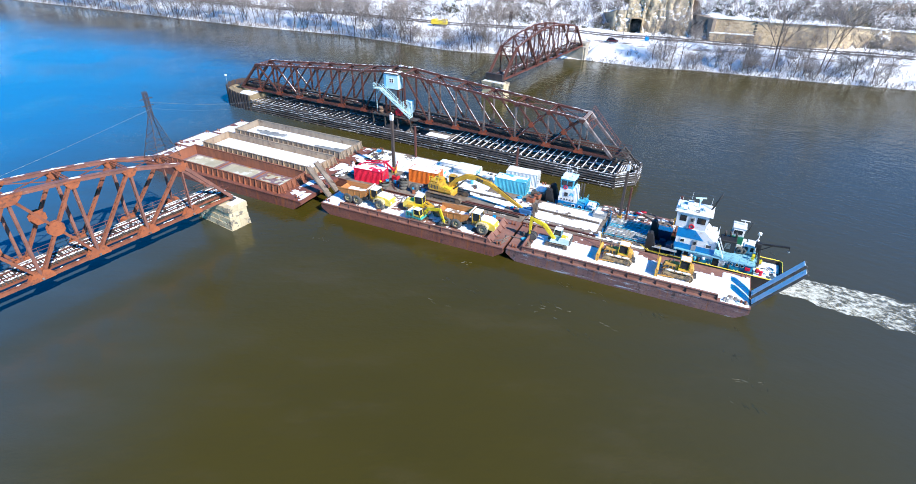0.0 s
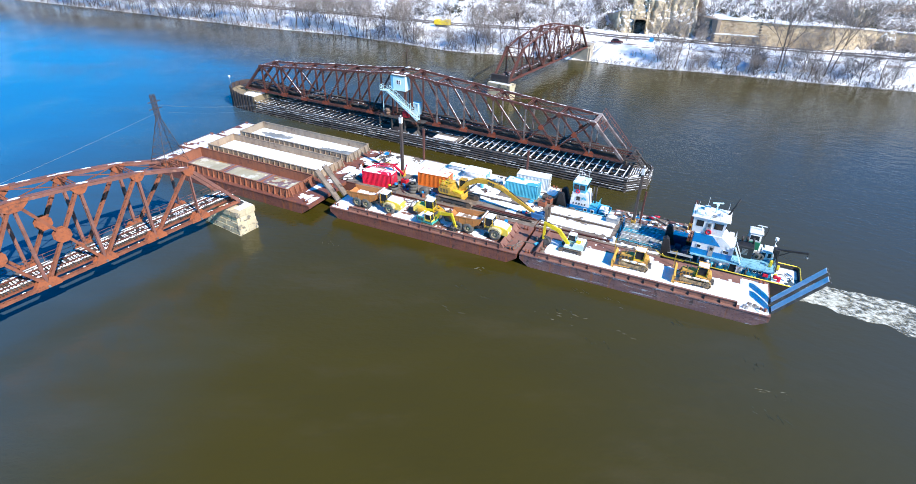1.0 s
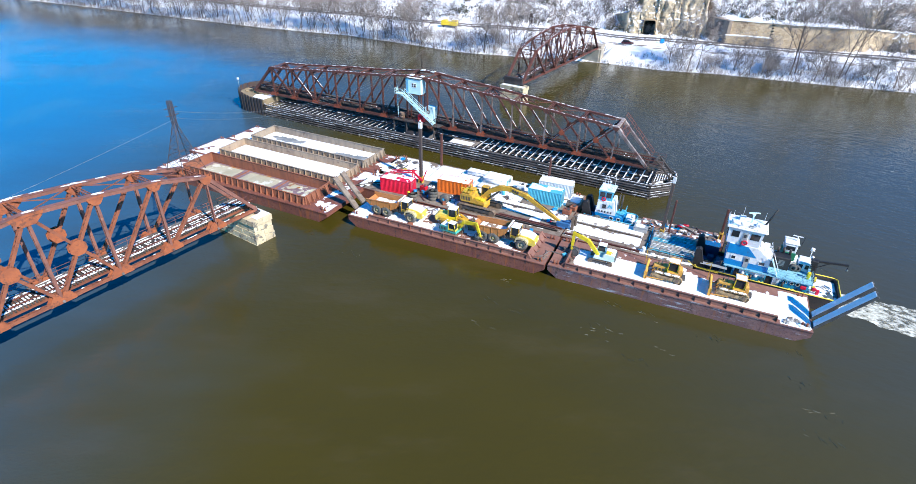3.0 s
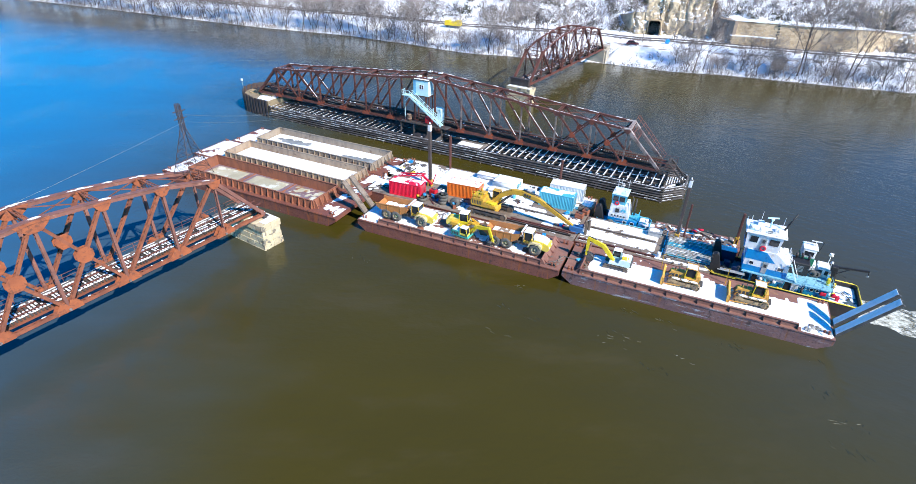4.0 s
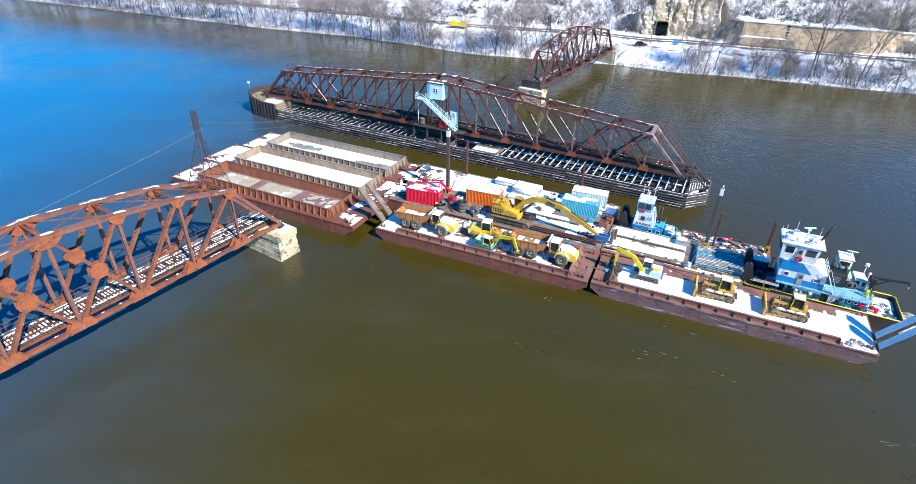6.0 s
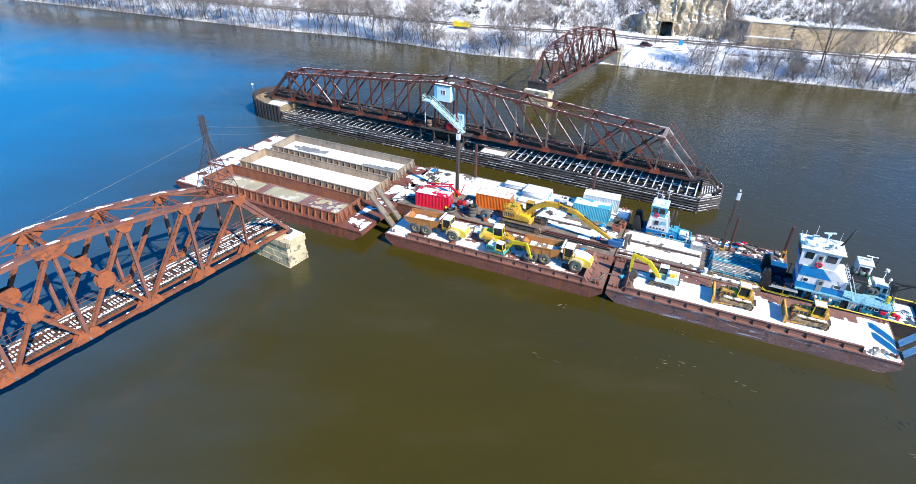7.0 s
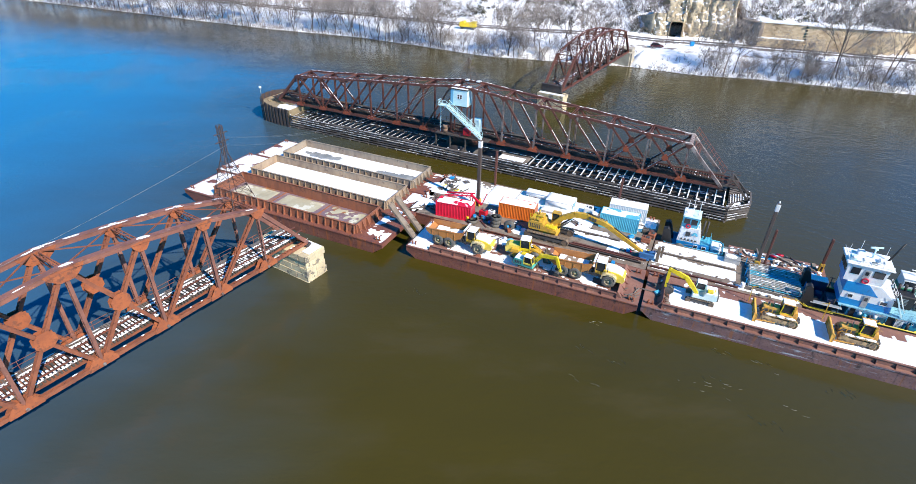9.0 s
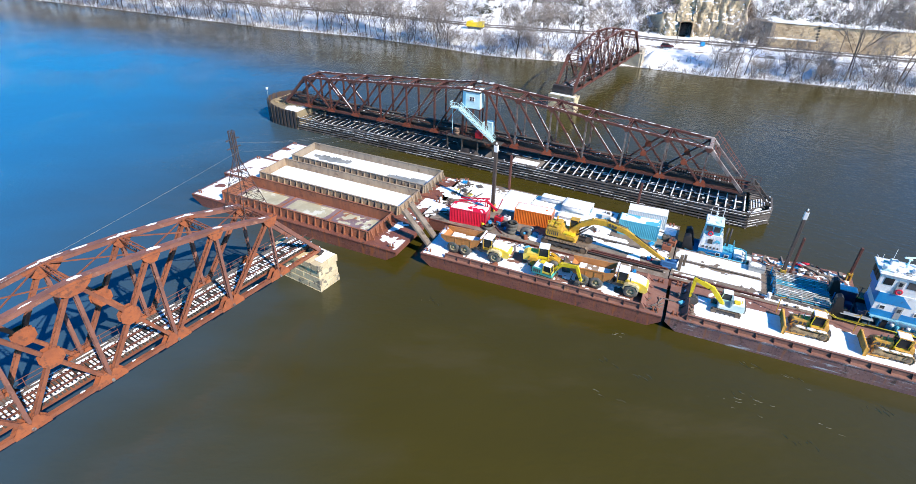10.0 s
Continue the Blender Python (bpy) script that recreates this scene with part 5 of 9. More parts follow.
# ---------------------------------------------------------------- ramps
def ramp(label, base, x, y, s, mat, snow, ang, length=7.2, w=1.15):
    """A hinged loading ramp raised over the barge end; s is the way it leans along the tow."""
    g = thing("loading_ramp", label, "ramp", base @ pose(x, y, DECK + 0.15) @ (pose(0, 0, 0, 0, -ang, 0) if s > 0 else pose(0, 0, 0, 0, 0, 180) @ pose(0, 0, 0, 0, -ang, 0)), "loading ramps")
    for e in (-w / 2, w / 2):
        b = B()
        rbox(b, 0, length, e - 0.07, e + 0.07, -0.3, 0.06, 0.02)
        part("side_beam", b, mat, g)
    b = B()
    box(b, 0.05, length - 0.05, -w / 2 + 0.08, w / 2 - 0.08, -0.06, 0)
    part("deck_plate", b, mat, g)
    if snow:
        b = B()
        rbox(b, 0.1, length - 0.05, -w / 2 - 0.02, w / 2 + 0.02, 0.061, 0.13, 0.03)
        part("snow_cover", b, SNOW, g)
    else:
        for i in range(12):
            b = B()
            box(b, 0.4 + 0.55 * i, 0.47 + 0.55 * i, -w / 2 + 0.08, w / 2 - 0.08, 0.001, 0.05)
            part("cleat", b, mat, g)
    b = B()
    tube(b, (0, -w / 2 - 0.15, -0.05), (0, w / 2 + 0.15, -0.05), 0.09, n=10)
    part("hinge_pin", b, DARKM, g)
    return g


ramp("raised steel loading ramp covered in smooth snow", BARGE_B, 34.75, 3.5, 1, DARKM, True, 54, 7.9)
ramp("raised steel loading ramp covered in smooth snow", BARGE_B, 34.75, 1.4, 1, DARKM, True, 54, 7.9)
ramp("raised bare grey-brown steel loading ramp", BARGE_A, -34.0, 2.5, -1, MUD, False, 50, 6.4, 0.95)
ramp("raised bare grey-brown steel loading ramp", BARGE_A, -34.1, 4.8, -1, MUD, False, 50, 6.4, 0.95)


# ---------------------------------------------------------------- containers
def container(label, x, y, mat, snowy, rz=0.0, L=6.06, door=True, h=2.55, z=DECK):
    g = thing("shipping_container", label, "container", at(x, y, z, rz), "shipping containers")
    W = 2.44
    for s in (0, W):
        b = B()
        n = 22
        pts = []
        for i in range(n * 4 + 1):
            px = 0.12 + (L - 0.24) * i / (n * 4)
            pts.append((px, (0.05 if (i % 4) in (1, 2) else 0.0)))
        o = 1 if s == 0 else -1
        lo = [b.verts.new((px, s + o * (0.02 + d), 0.16)) for px, d in pts]
        hi = [b.verts.new((px, s + o * (0.02 + d), h - 0.1)) for px, d in pts]
        for i in range(len(pts) - 1):
            b.faces.new((lo[i], lo[i + 1], hi[i + 1], hi[i]))
        part("side_panel", b, mat, g)
    b = B()
    for px, py in product((0, L - 0.14), (0, W - 0.14)):
        box(b, px, px + 0.14, py, py + 0.14, 0, h)
    for py in (0, W - 0.1):
        box(b, 0.14, L - 0.14, py, py + 0.1, 0, 0.16)
        box(b, 0.14, L - 0.14, py, py + 0.1, h - 0.1, h)
    for px in (0, L - 0.1):
        box(b, px, px + 0.1, 0.14, W - 0.14, 0, 0.16)
        box(b, px, px + 0.1, 0.14, W - 0.14, h - 0.1, h)
    part("frame", b, mat, g)
    b = B()
    box(b, 0.1, L - 0.1, 0.1, W - 0.1, h - 0.08, h - 0.02)
    rf = part("roof", b, mat, g)
    b = B()
    box(b, 0.1, L - 0.1, 0.1, W - 0.1, 0.1, 0.16)
    part("floor", b, MUD, g)
    for px in (0.04, L - 0.09):
        b = B()
        box(b, px, px + 0.05, 0.14, W - 0.14, 0.16, h - 0.1)
        d = part("end_panel", b, mat, g)
        if px > 1:
            for k in range(4):
                yb = 0.45 + 0.5 * k
                b = B()
                tube(b, (L + 0.0, yb, 0.2), (L + 0.0, yb, h - 0.15), 0.025, n=6)
                part("lock_bar", b, WIRE, d)
    if snowy:
        snow_sheet("snow_cover", g, 0.02, L - 0.02, 0.02, W - 0.02, h - 0.02, snowy, x * 1.3, step=0.2, thick=0.14)
    return g


container("crimson red shipping container with snow on its roof", -33.8, 8.6, CRIMSON, 0.3, 5)
oc = container("orange shipping container with a snowy roof", -24.4, 13.0, ORANGE, 0.9, 4)
container("cyan shipping container with thin snow on its roof", -8.6, 17.3, CYAN, 0.2, 2)
container("white shipping container beside the cyan one", -7.9, 21.2, WHITE, 0.9, 4)
# red conveyor frame on the crimson container
cf = thing("conveyor_frame", "red steel conveyor frame resting on the crimson container", "frame", at(-33.7, 11.4, DECK, 5))
b = B()
for y in (0.0, 1.0):
    beam(b, (0.2, y, 2.6), (5.2, y, 3.3), 0.12, 0.2)
    for i in range(6):
        f = i / 6
        beam(b, (0.2 + 5 * f, y, 2.2 + 0.7 * f), (0.9 + 5 * f, y, 2.6 + 0.75 * f), 0.07, 0.07)
part("truss", b, CRIMSON, cf)
b = B()
for x, z in ((0.6, 2.2), (4.8, 3.0)):
    for y in (0, 1.0):
        beam(b, (x, y, 0), (x, y, z), 0.12, 0.12)
part("leg", b, CRIMSON, cf)
b = B()
beam(b, (4.6, 0.5, 3.3), (6.6, 0.5, 1.7), 0.3, 0.3)
beam(b, (6.6, 0.5, 1.7), (7.4, 0.5, 3.9), 0.14, 0.14)
part("arm", b, CRIMSON, cf)


# ---------------------------------------------------------------- spuds and posts
def spud(label, x, y, z0, top, w, z_deck=DECK, capped=True, collar=True, mat=None):
    g = thing("spud_pile", label, "pile", at(x, y, 0), "spud piles")
    b = B()
    rbox(b, -w / 2, w / 2, -w / 2, w / 2, -3, top, 0.05)
    sh = part("shaft", b, mat or SPUDM, g)
    if capped:
        b = B()
        rbox(b, -w / 2 - 0.03, w / 2 + 0.03, -w / 2 - 0.03, w / 2 + 0.03, top - 1.3, top - 0.15, 0.05)
        tube(b, (0, 0, top - 0.15), (0, 0, top + 0.25), w * 0.35, w * 0.2, 10)
        part("cap", b, WHITE, sh, "white painted top")
    if collar:
        b = B()
        for s in (-1, 1):
            rbox(b, s * w * 0.62 - 0.08, s * w * 0.62 + 0.08, -w * 0.75, w * 0.75, z_deck, z_deck + 1.3, 0.03)
            rbox(b, -w * 0.54, w * 0.54, s * w * 0.62 - 0.08, s * w * 0.62 + 0.08, z_deck + 0.9, z_deck + 1.25, 0.03)
        part("spud_well", b, YELLOW, g, "yellow spud well")
    return g


spud("tall dark steel spud pile with a white cap", -28.9, 15.0, 0, 13.9, 0.54)
spud("tall brown steel spud pile with a white cap", 14.7, 15.9, 0, 12.6, 0.44)
spud("slim rusty steel post at the barge side", -29.3, 24.0, 0, 8.6, 0.4, capped=False, collar=False, mat=RUST_DARK)
spud("slim rusty steel post at the barge side", -6.9, 23.9, 0, 8.3, 0.36, capped=False, collar=False, mat=RUST_DARK)
spud("slim rusty steel pipe standing beside the tall spud pile", 15.7, 16.4, 0, 8.4, 0.3, capped=False, collar=False, mat=RUST_DARK)
spud("slim rusty steel post at the barge side", 23.3, 19.6, 0, 7.2, 0.36, z_deck=1.8, capped=False, mat=RUST_DARK)

# ---------------------------------------------------------------- machines
def lathe(bm, prof, n, c=(0, 0, 0), closed=True):
    """Profile of (radius, y) turned about the y axis through c."""
    rings = [[bm.verts.new((c[0] + r * math.cos(2 * math.pi * i / n), c[1] + y, c[2] + r * math.sin(2 * math.pi * i / n))) for i in range(n)] for r, y in prof]
    for a, b in zip(rings, rings[1:]):
        for i in range(n):
            bm.faces.new((a[i], a[(i + 1) % n], b[(i + 1) % n], b[i])).smooth = True
    if closed:
        bm.faces.new(rings[0]), bm.faces.new(rings[-1][::-1])


def wheel(parent, x, y, z, r, w, rim_mat, s=-1):
    """A lugged tyre with a dished rim; s is the side that its face looks to."""
    b = B()
    h = w / 2
    lathe(b, [(r * 0.55, y - h), (r * 0.9, y - h), (r, y - h * 0.6), (r, y), (r, y + h * 0.6), (r * 0.9, y + h), (r * 0.55, y + h)], 40, (x, 0, z), False)
    # the tread: every other pair of segments stands out, staggered across the crown
    for v in b.verts:
        q = Vector((v.co.x - x, 0, v.co.z - z))
        if q.length > r * 0.97:
            k = int(round(math.atan2(q.z, q.x) / (2 * math.pi) * 40)) + (2 if v.co.y > y + 0.01 else 0)
            if k % 4 < 2:
                v.co += q.normalized() * r * 0.05
    ty = part("wheel", b, RUBBER, parent)
    b = B()
    lathe(b, [(r * 0.57, y - s * h * 0.9), (r * 0.57, y + s * h * 0.95), (r * 0.5, y + s * h * 0.95), (r * 0.44, y + s * h * 0.35), (r * 0.2, y + s * h * 0.4), (r * 0.17, y + s * h * 0.85), (0.02, y + s * h * 0.85)], 16, (x, 0, z))
    part("rim", b, rim_mat, ty)
    return ty


def crawler(parent, x0, x1, y0, y1, h, pads=26, snow=False, mat=None):
    """An endless track with pads, rollers and end wheels."""
    r = h / 2
    L = x1 - x0 - h
    per = 2 * L + 2 * math.pi * r
    b = B()
    for i in range(pads):
        s = per * i / pads
        if s < L:
            p, k = Vector((x0 + r + s, 0, h)), 90
        elif s < L + math.pi * r:
            k = 90 - math.degrees((s - L) / r)
            p = Vector((x1 - r + r * math.cos(radians(k)), 0, r + r * math.sin(radians(k))))
        elif s < 2 * L + math.pi * r:
            p, k = Vector((x1 - r - (s - L - math.pi * r), 0, 0)), -90
        else:
            k = -90 - math.degrees((s - 2 * L - math.pi * r) / r)
            p = Vector((x0 + r + r * math.cos(radians(k)), 0, r + r * math.sin(radians(k))))
        n = Vector((math.cos(radians(k)), 0, math.sin(radians(k))))
        t = Vector((-n.z, 0, n.x))
        p = p - n * 0.05
        pw = per / pads * 0.9
        c = p + Vector((0, (y0 + y1) / 2, 0))
        beam(b, c - t * pw / 2, c + t * pw / 2, y1 - y0, 0.06, n)
        beam(b, c + n * 0.05 + t * pw * 0.3, c + n * 0.05 + t * pw * 0.42, y1 - y0, 0.08, n)
    tr = part("track", b, mat or TRACKM, parent)
    b = B()
    rbox(b, x0 + r, x1 - r, y0 + 0.12, y1 - 0.12, h * 0.25, h * 0.72, 0.04)
    part("track_frame", b, mat or DARKM, tr)
    for x in (x0 + r, x1 - r):
        b = B()
        tube(b, (x, y0 + 0.06, r), (x, y1 - 0.06, r), r * 0.78, r * 0.78, 16)
        part("sprocket", b, mat or TRACKM, tr)
    for i in range(5):
        x = x0 + r + L * (i + 0.5) / 5
        b = B()
        tube(b, (x, y0 + 0.06, h * 0.2), (x, y1 - 0.06, h * 0.2), h * 0.14, h * 0.14, 10)
        part("roller", b, DARKM, tr)
    if snow:
        b = B()
        for i in range(3):
            a, c = x0 + r * 0.6 + (L + r * 0.8) * i / 3, x0 + r * 0.6 + (L + r * 0.8) * (i + random.uniform(0.9, 1.15)) / 3
            mound(b, (a, (y0 + y1) / 2, h + 0.03), (c, (y0 + y1) / 2, h + 0.03), (y1 - y0) * random.uniform(0.8, 1.1), random.uniform(0.1, 0.16), a * 3, 8, 4)
        part("snow_cover", b, SNOW, tr)
    return tr


def cab(parent, x0, x1, y0, y1, z0, z1, mat, slope=0.0, snow=False):
    """A glazed cab with corner posts, panes and a roof."""
    b = B()
    for x, y in product((x0, x1), (y0, y1)):
        dx = slope if x == x1 else 0
        beam(b, (x, y, z0), (x - dx, y, z1), 0.1, 0.1)
    rbox(b, x0, x1, y0, y1, z0, z0 + (z1 - z0) * 0.28, 0.05)
    c = part("cab", b, mat, parent)
    b = B()
    rbox(b, x0 - 0.08, x1 - slope + 0.1, y0 - 0.08, y1 + 0.08, z1, z1 + 0.12, 0.05)
    part("roof", b, SNOW if snow else mat, c)
    zl = z0 + (z1 - z0) * 0.28
    for nm, pts in (("pane", [(x0 + 0.05, y0 + 0.02), (x1 - slope - 0.02, y0 + 0.02)]), ("pane", [(x0 + 0.05, y1 - 0.02), (x1 - slope - 0.02, y1 - 0.02)])):
        b = B()
        y = pts[0][1]
        prism(b, [(x0 + 0.06, zl), (x1 - 0.06, zl), (x1 - slope - 0.06, z1), (x0 + 0.06, z1)], y - 0.01, y + 0.01)
        part(nm, b, GLASS, c)
    b = B()
    beam(b, (x1 - 0.02, (y0 + y1) / 2, zl), (x1 - slope - 0.02, (y0 + y1) / 2, z1), y1 - y0 - 0.12, 0.02, (1, 0, 0))
    part("pane", b, GLASS, c)
    b = B()
    box(b, x0 + 0.01, x0 + 0.03, y0 + 0.08, y1 - 0.08, zl, z1)
    part("pane", b, GLASS, c)
    return c


GUARD = surf("pale_guard", (0.66, 0.55, 0.30), (0.52, 0.42, 0.22), 0.8, 6, 0.6, spot=(0.3, 0.24, 0.16), spot_scale=1.6)


def dump_truck(label, x, y, rz=0.0):
    g = thing("dump_truck", label, "truck", at(x, y, DECK, rz, BARGE_A), "articulated dump trucks")
    for wx in (-3.0, -1.2, 3.4):
        for s in (-1, 1):
            wheel(g, wx, s * 1.15, 0.92, 0.92, 0.7, RIM, s)
    b = B()
    rbox(b, -4.0, 0.6, -0.5, 0.5, 0.85, 1.35, 0.05)
    rbox(b, 0.9, 5.2, -0.55, 0.55, 0.8, 1.3, 0.05)
    tube(b, (0.75, 0, 0.7), (0.75, 0, 1.7), 0.35, 0.35, 12)
    part("chassis", b, DARKM, g)
    b = B()
    # dump body: floor, sides and front, open at the back
    prism(b, [(-4.9, 2.2), (-4.3, 1.6), (-0.2, 1.45), (0.5, 1.9), (0.6, 2.0), (-0.2, 1.6), (-4.2, 1.75), (-4.85, 2.3)], -1.3, 1.3)
    for s in (-1, 1):
        prism(b, [(-5.0, 2.6), (-4.9, 2.15), (-4.2, 1.6), (-0.2, 1.45), (0.7, 2.2), (0.95, 3.1), (-0.3, 2.8)], s * 1.36 - 0.05, s * 1.36 + 0.05)
        beam(b, (-5.0, s * 1.4, 2.6), (-0.3, s * 1.4, 2.8), 0.16, 0.14)
    prism(b, [(0.5, 1.85), (0.6, 1.85), (1.2, 3.25), (1.1, 3.25)], -1.36, 1.36)
    beam(b, (1.15, -1.4, 3.28), (1.15, 1.4, 3.28), 0.2, 0.14)
    bd = part("dump_body", b, OCHRE, g)
    for i in range(4):
        for s in (-1, 1):
            b = B()
            xx = -3.9 + 1.2 * i
            beam(b, (xx, s * 1.43, 1.6), (xx, s * 1.43, 2.6), 0.1, 0.08, (0, 1, 0))
            part("rib", b, OCHRE, bd)
    b = B()
    rbox(b, -4.0, 0.4, -1.2, 1.2, 1.76, 1.98, 0.08)
    part("load", b, surf("load_soil", (0.24, 0.17, 0.12), (0.34, 0.26, 0.2), 0.6, 4, 0.9) if "load_soil" not in bpy.data.materials else bpy.data.materials["load_soil"], bd, "soil and slush in the body")
    snow_sheet("snow_patch", bd, -3.9, 0.3, -1.15, 1.15, 1.99, 0.0 if x < -20 else 0.45, x, step=0.2, scale=0.6, thick=0.08)
    b = B()
    beam(b, (1.15, -1.2, 3.38), (1.15, 1.25, 3.38), 0.26, 0.08)
    part("snow_strip", b, SNOW, bd)
    b = B()
    prism(b, [(2.6, 1.3), (2.6, 2.35), (4.4, 2.2), (5.35, 1.85), (5.45, 1.2), (5.2, 0.85), (4.4, 0.9), (4.2, 1.3)], -0.95, 0.95)
    hd = part("hood", b, CREAM, g)
    b = B()
    prism(b, [(2.65, 2.3), (2.65, 2.48), (3.4, 2.5), (4.4, 2.36), (5.0, 2.1), (5.1, 1.98), (5.0, 1.96), (4.4, 2.18)], -0.8, 0.86)
    part("snow_cover", b, SNOW, hd)
    for s in (-1, 1):
        b = B()
        prism(b, [(2.3, 1.25), (2.45, 1.9), (2.9, 2.1), (3.9, 2.1), (4.35, 1.75), (4.4, 1.3), (4.25, 1.3), (3.9, 1.85), (2.9, 1.9), (2.55, 1.7), (2.45, 1.25)], s * 1.15 - 0.4, s * 1.15 + 0.4)
        part("mudguard", b, GUARD, g)
        b = B()
        rbox(b, 5.35, 5.46, s * 0.65 - 0.16, s * 0.65 + 0.16, 1.35, 1.6, 0.03)
        part("headlight", b, WHITE, hd)
    cab(g, 1.45, 2.85, -0.75, 0.85, 1.35, 3.2, YELLOW, 0.2, True)
    b = B()
    tube(b, (1.35, -1.0, 1.6), (1.35, -1.0, 3.3), 0.09, 0.09, 8)
    part("exhaust", b, DARKM, g)
    b = B()
    for s in (-1, 1):
        beam(b, (2.9, s * 1.0, 2.9), (3.1, s * 1.35, 2.9), 0.05, 0.05)
        rbox(b, 3.05, 3.15, s * 1.4 - 0.12, s * 1.4 + 0.12, 2.5, 3.0, 0.02)
    part("mirror", b, DARKM, g)
    b = B()
    for i in range(4):
        box(b, 2.5, 2.8, -1.05, -0.95, 0.6 + 0.28 * i, 0.65 + 0.28 * i)
    for xx in (2.5, 2.8):
        beam(b, (xx, -1.0, 0.5), (xx, -1.0, 2.3), 0.05, 0.05)
    part("ladder", b, YELLOW, g)
    return g


dump_truck("yellow articulated dump truck with rusty ochre body on the barge", -26.9, 3.5)
dump_truck("yellow articulated dump truck with snow-dusted ochre body on the barge", -7.85, 3.6)


def clutter(seed, base, x0, x1, y0, y1, n, z=DECK):
    """Loose gear strewn over a working deck: buckets, hoses, chain heaps, boards and cable drums."""
    r = random.Random(seed)
    for _ in range(n):
        m = at(r.uniform(x0, x1), r.uniform(y0, y1), z, r.uniform(0, 360), base)
        k = r.choice(("board", "board", "bucket", "hose", "chain", "box"))
        b = B()
        if k == "board":
            box(b, -r.uniform(0.5, 1.4), r.uniform(0.5, 1.4), -0.12, 0.12, 0.0, 0.08)
            solid("loose_board", b, r.choice((TIMBER, TIMBER_DARK, RUST_FADED)), "weathered loose board lying on the deck", "board", m, "loose boards")
        elif k == "bucket":
            lathe(b, [(0.02, -0.32), (0.2, -0.3), (0.26, 0.0), (0.22, 0.0), (0.17, -0.26)], 12, (0, 0, 0), False)
            b.transform(Matrix.Translation((0, 0, 0.26)))
            solid("bucket_pail", b, r.choice((WHITE, LEMON, DARKM)), "plastic pail tipped over on the deck", "bucket", m, "pails")
        elif k == "hose":
            for j in range(3):
                lathe(b, [(0.34 + 0.06 * j, -0.05), (0.42 + 0.06 * j, 0.0), (0.34 + 0.06 * j, 0.05)], 14, (0, 0, 0), False)
            b.transform(Matrix.Translation((0, 0, 0.06)) @ Matrix.Rotation(radians(90), 4, "X"))
            solid("hose_loop", b, r.choice((STEEL_BLACK, CRIMSON, LEMON, BLUE)), "coiled hose lying on the deck", "hose", m, "hoses")
        elif k == "chain":
            for j in range(7):
                t = B()
                rbox(t, -0.14, 0.14, -0.08, 0.08, 0.0, 0.1, 0.03)
                join(b, t, pose(r.gauss(0, 0.25), r.gauss(0, 0.25), 0.02 + 0.03 * (j % 3), 0, 0, r.uniform(0, 180)))
            solid("chain_heap", b, RUST_DARK, "rusty heap of chain on the deck", "chain", m, "chain heaps")
        else:
            rbox(b, -0.4, 0.4, -0.28, 0.28, 0.0, r.uniform(0.3, 0.6), 0.04)
            solid("tool_chest", b, r.choice((DARKM, BLUE, RUST, CYAN)), "steel tool chest standing on the deck", "chest", m, "tool chests")


def arm_chain(parent, pts, ws, hs, mat, y=0.0, names=("boom", "stick")):
    """Box-section arm pieces along (x, z) points."""
    for k, ((ax, az), (bx_, bz)) in enumerate(zip(pts, pts[1:])):
        b = B()
        d = Vector((bx_ - ax, 0, bz - az)).normalized()
        n = Vector((-d.z, 0, d.x))
        h0, h1, w = hs[k], hs[k + 1], ws[k]
        a, c = Vector((ax, y, az)), Vector((bx_, y, bz))
        m = a.lerp(c, 0.5)
        hm = (h0 + h1) * (0.62 if len(pts) < 5 else 0.5 if k < len(pts) - 2 else 0.6)
        for (p, hp), (q, hq) in (((a, h0), (m, hm)), ((m, hm), (c, h1))):
            v = [b.verts.new(o + n * e * hh / 2 + Vector((0, f * w / 2, 0))) for o, hh in ((p, hp), (q, hq)) for e, f in ((-1, -1), (-1, 1), (1, 1), (1, -1))]
            for f in ((0, 1, 2, 3), (7, 6, 5, 4), (0, 4, 5, 1), (1, 5, 6, 2), (2, 6, 7, 3), (3, 7, 4, 0)):
                b.faces.new([v[i] for i in f])
        if k == 0 or names[min(k, len(names) - 1)] != names[min(k - 1, len(names) - 1)] or len(pts) < 5:
            tube(b, a + Vector((0, -w * 0.7, 0)), a + Vector((0, w * 0.7, 0)), h0 * 0.55, n=10)
        part(names[min(k, len(names) - 1)], b, mat, parent)


def ram(parent, p, q, r, y=0.0):
    b = B()
    p, q = Vector((p[0], y, p[1])), Vector((q[0], y, q[1]))
    tube(b, p, p.lerp(q, 0.6), r, r, 8)
    tube(b, p.lerp(q, 0.55), q, r * 0.55, r * 0.55, 8)
    part("hydraulic_ram", b, DARKM, parent)


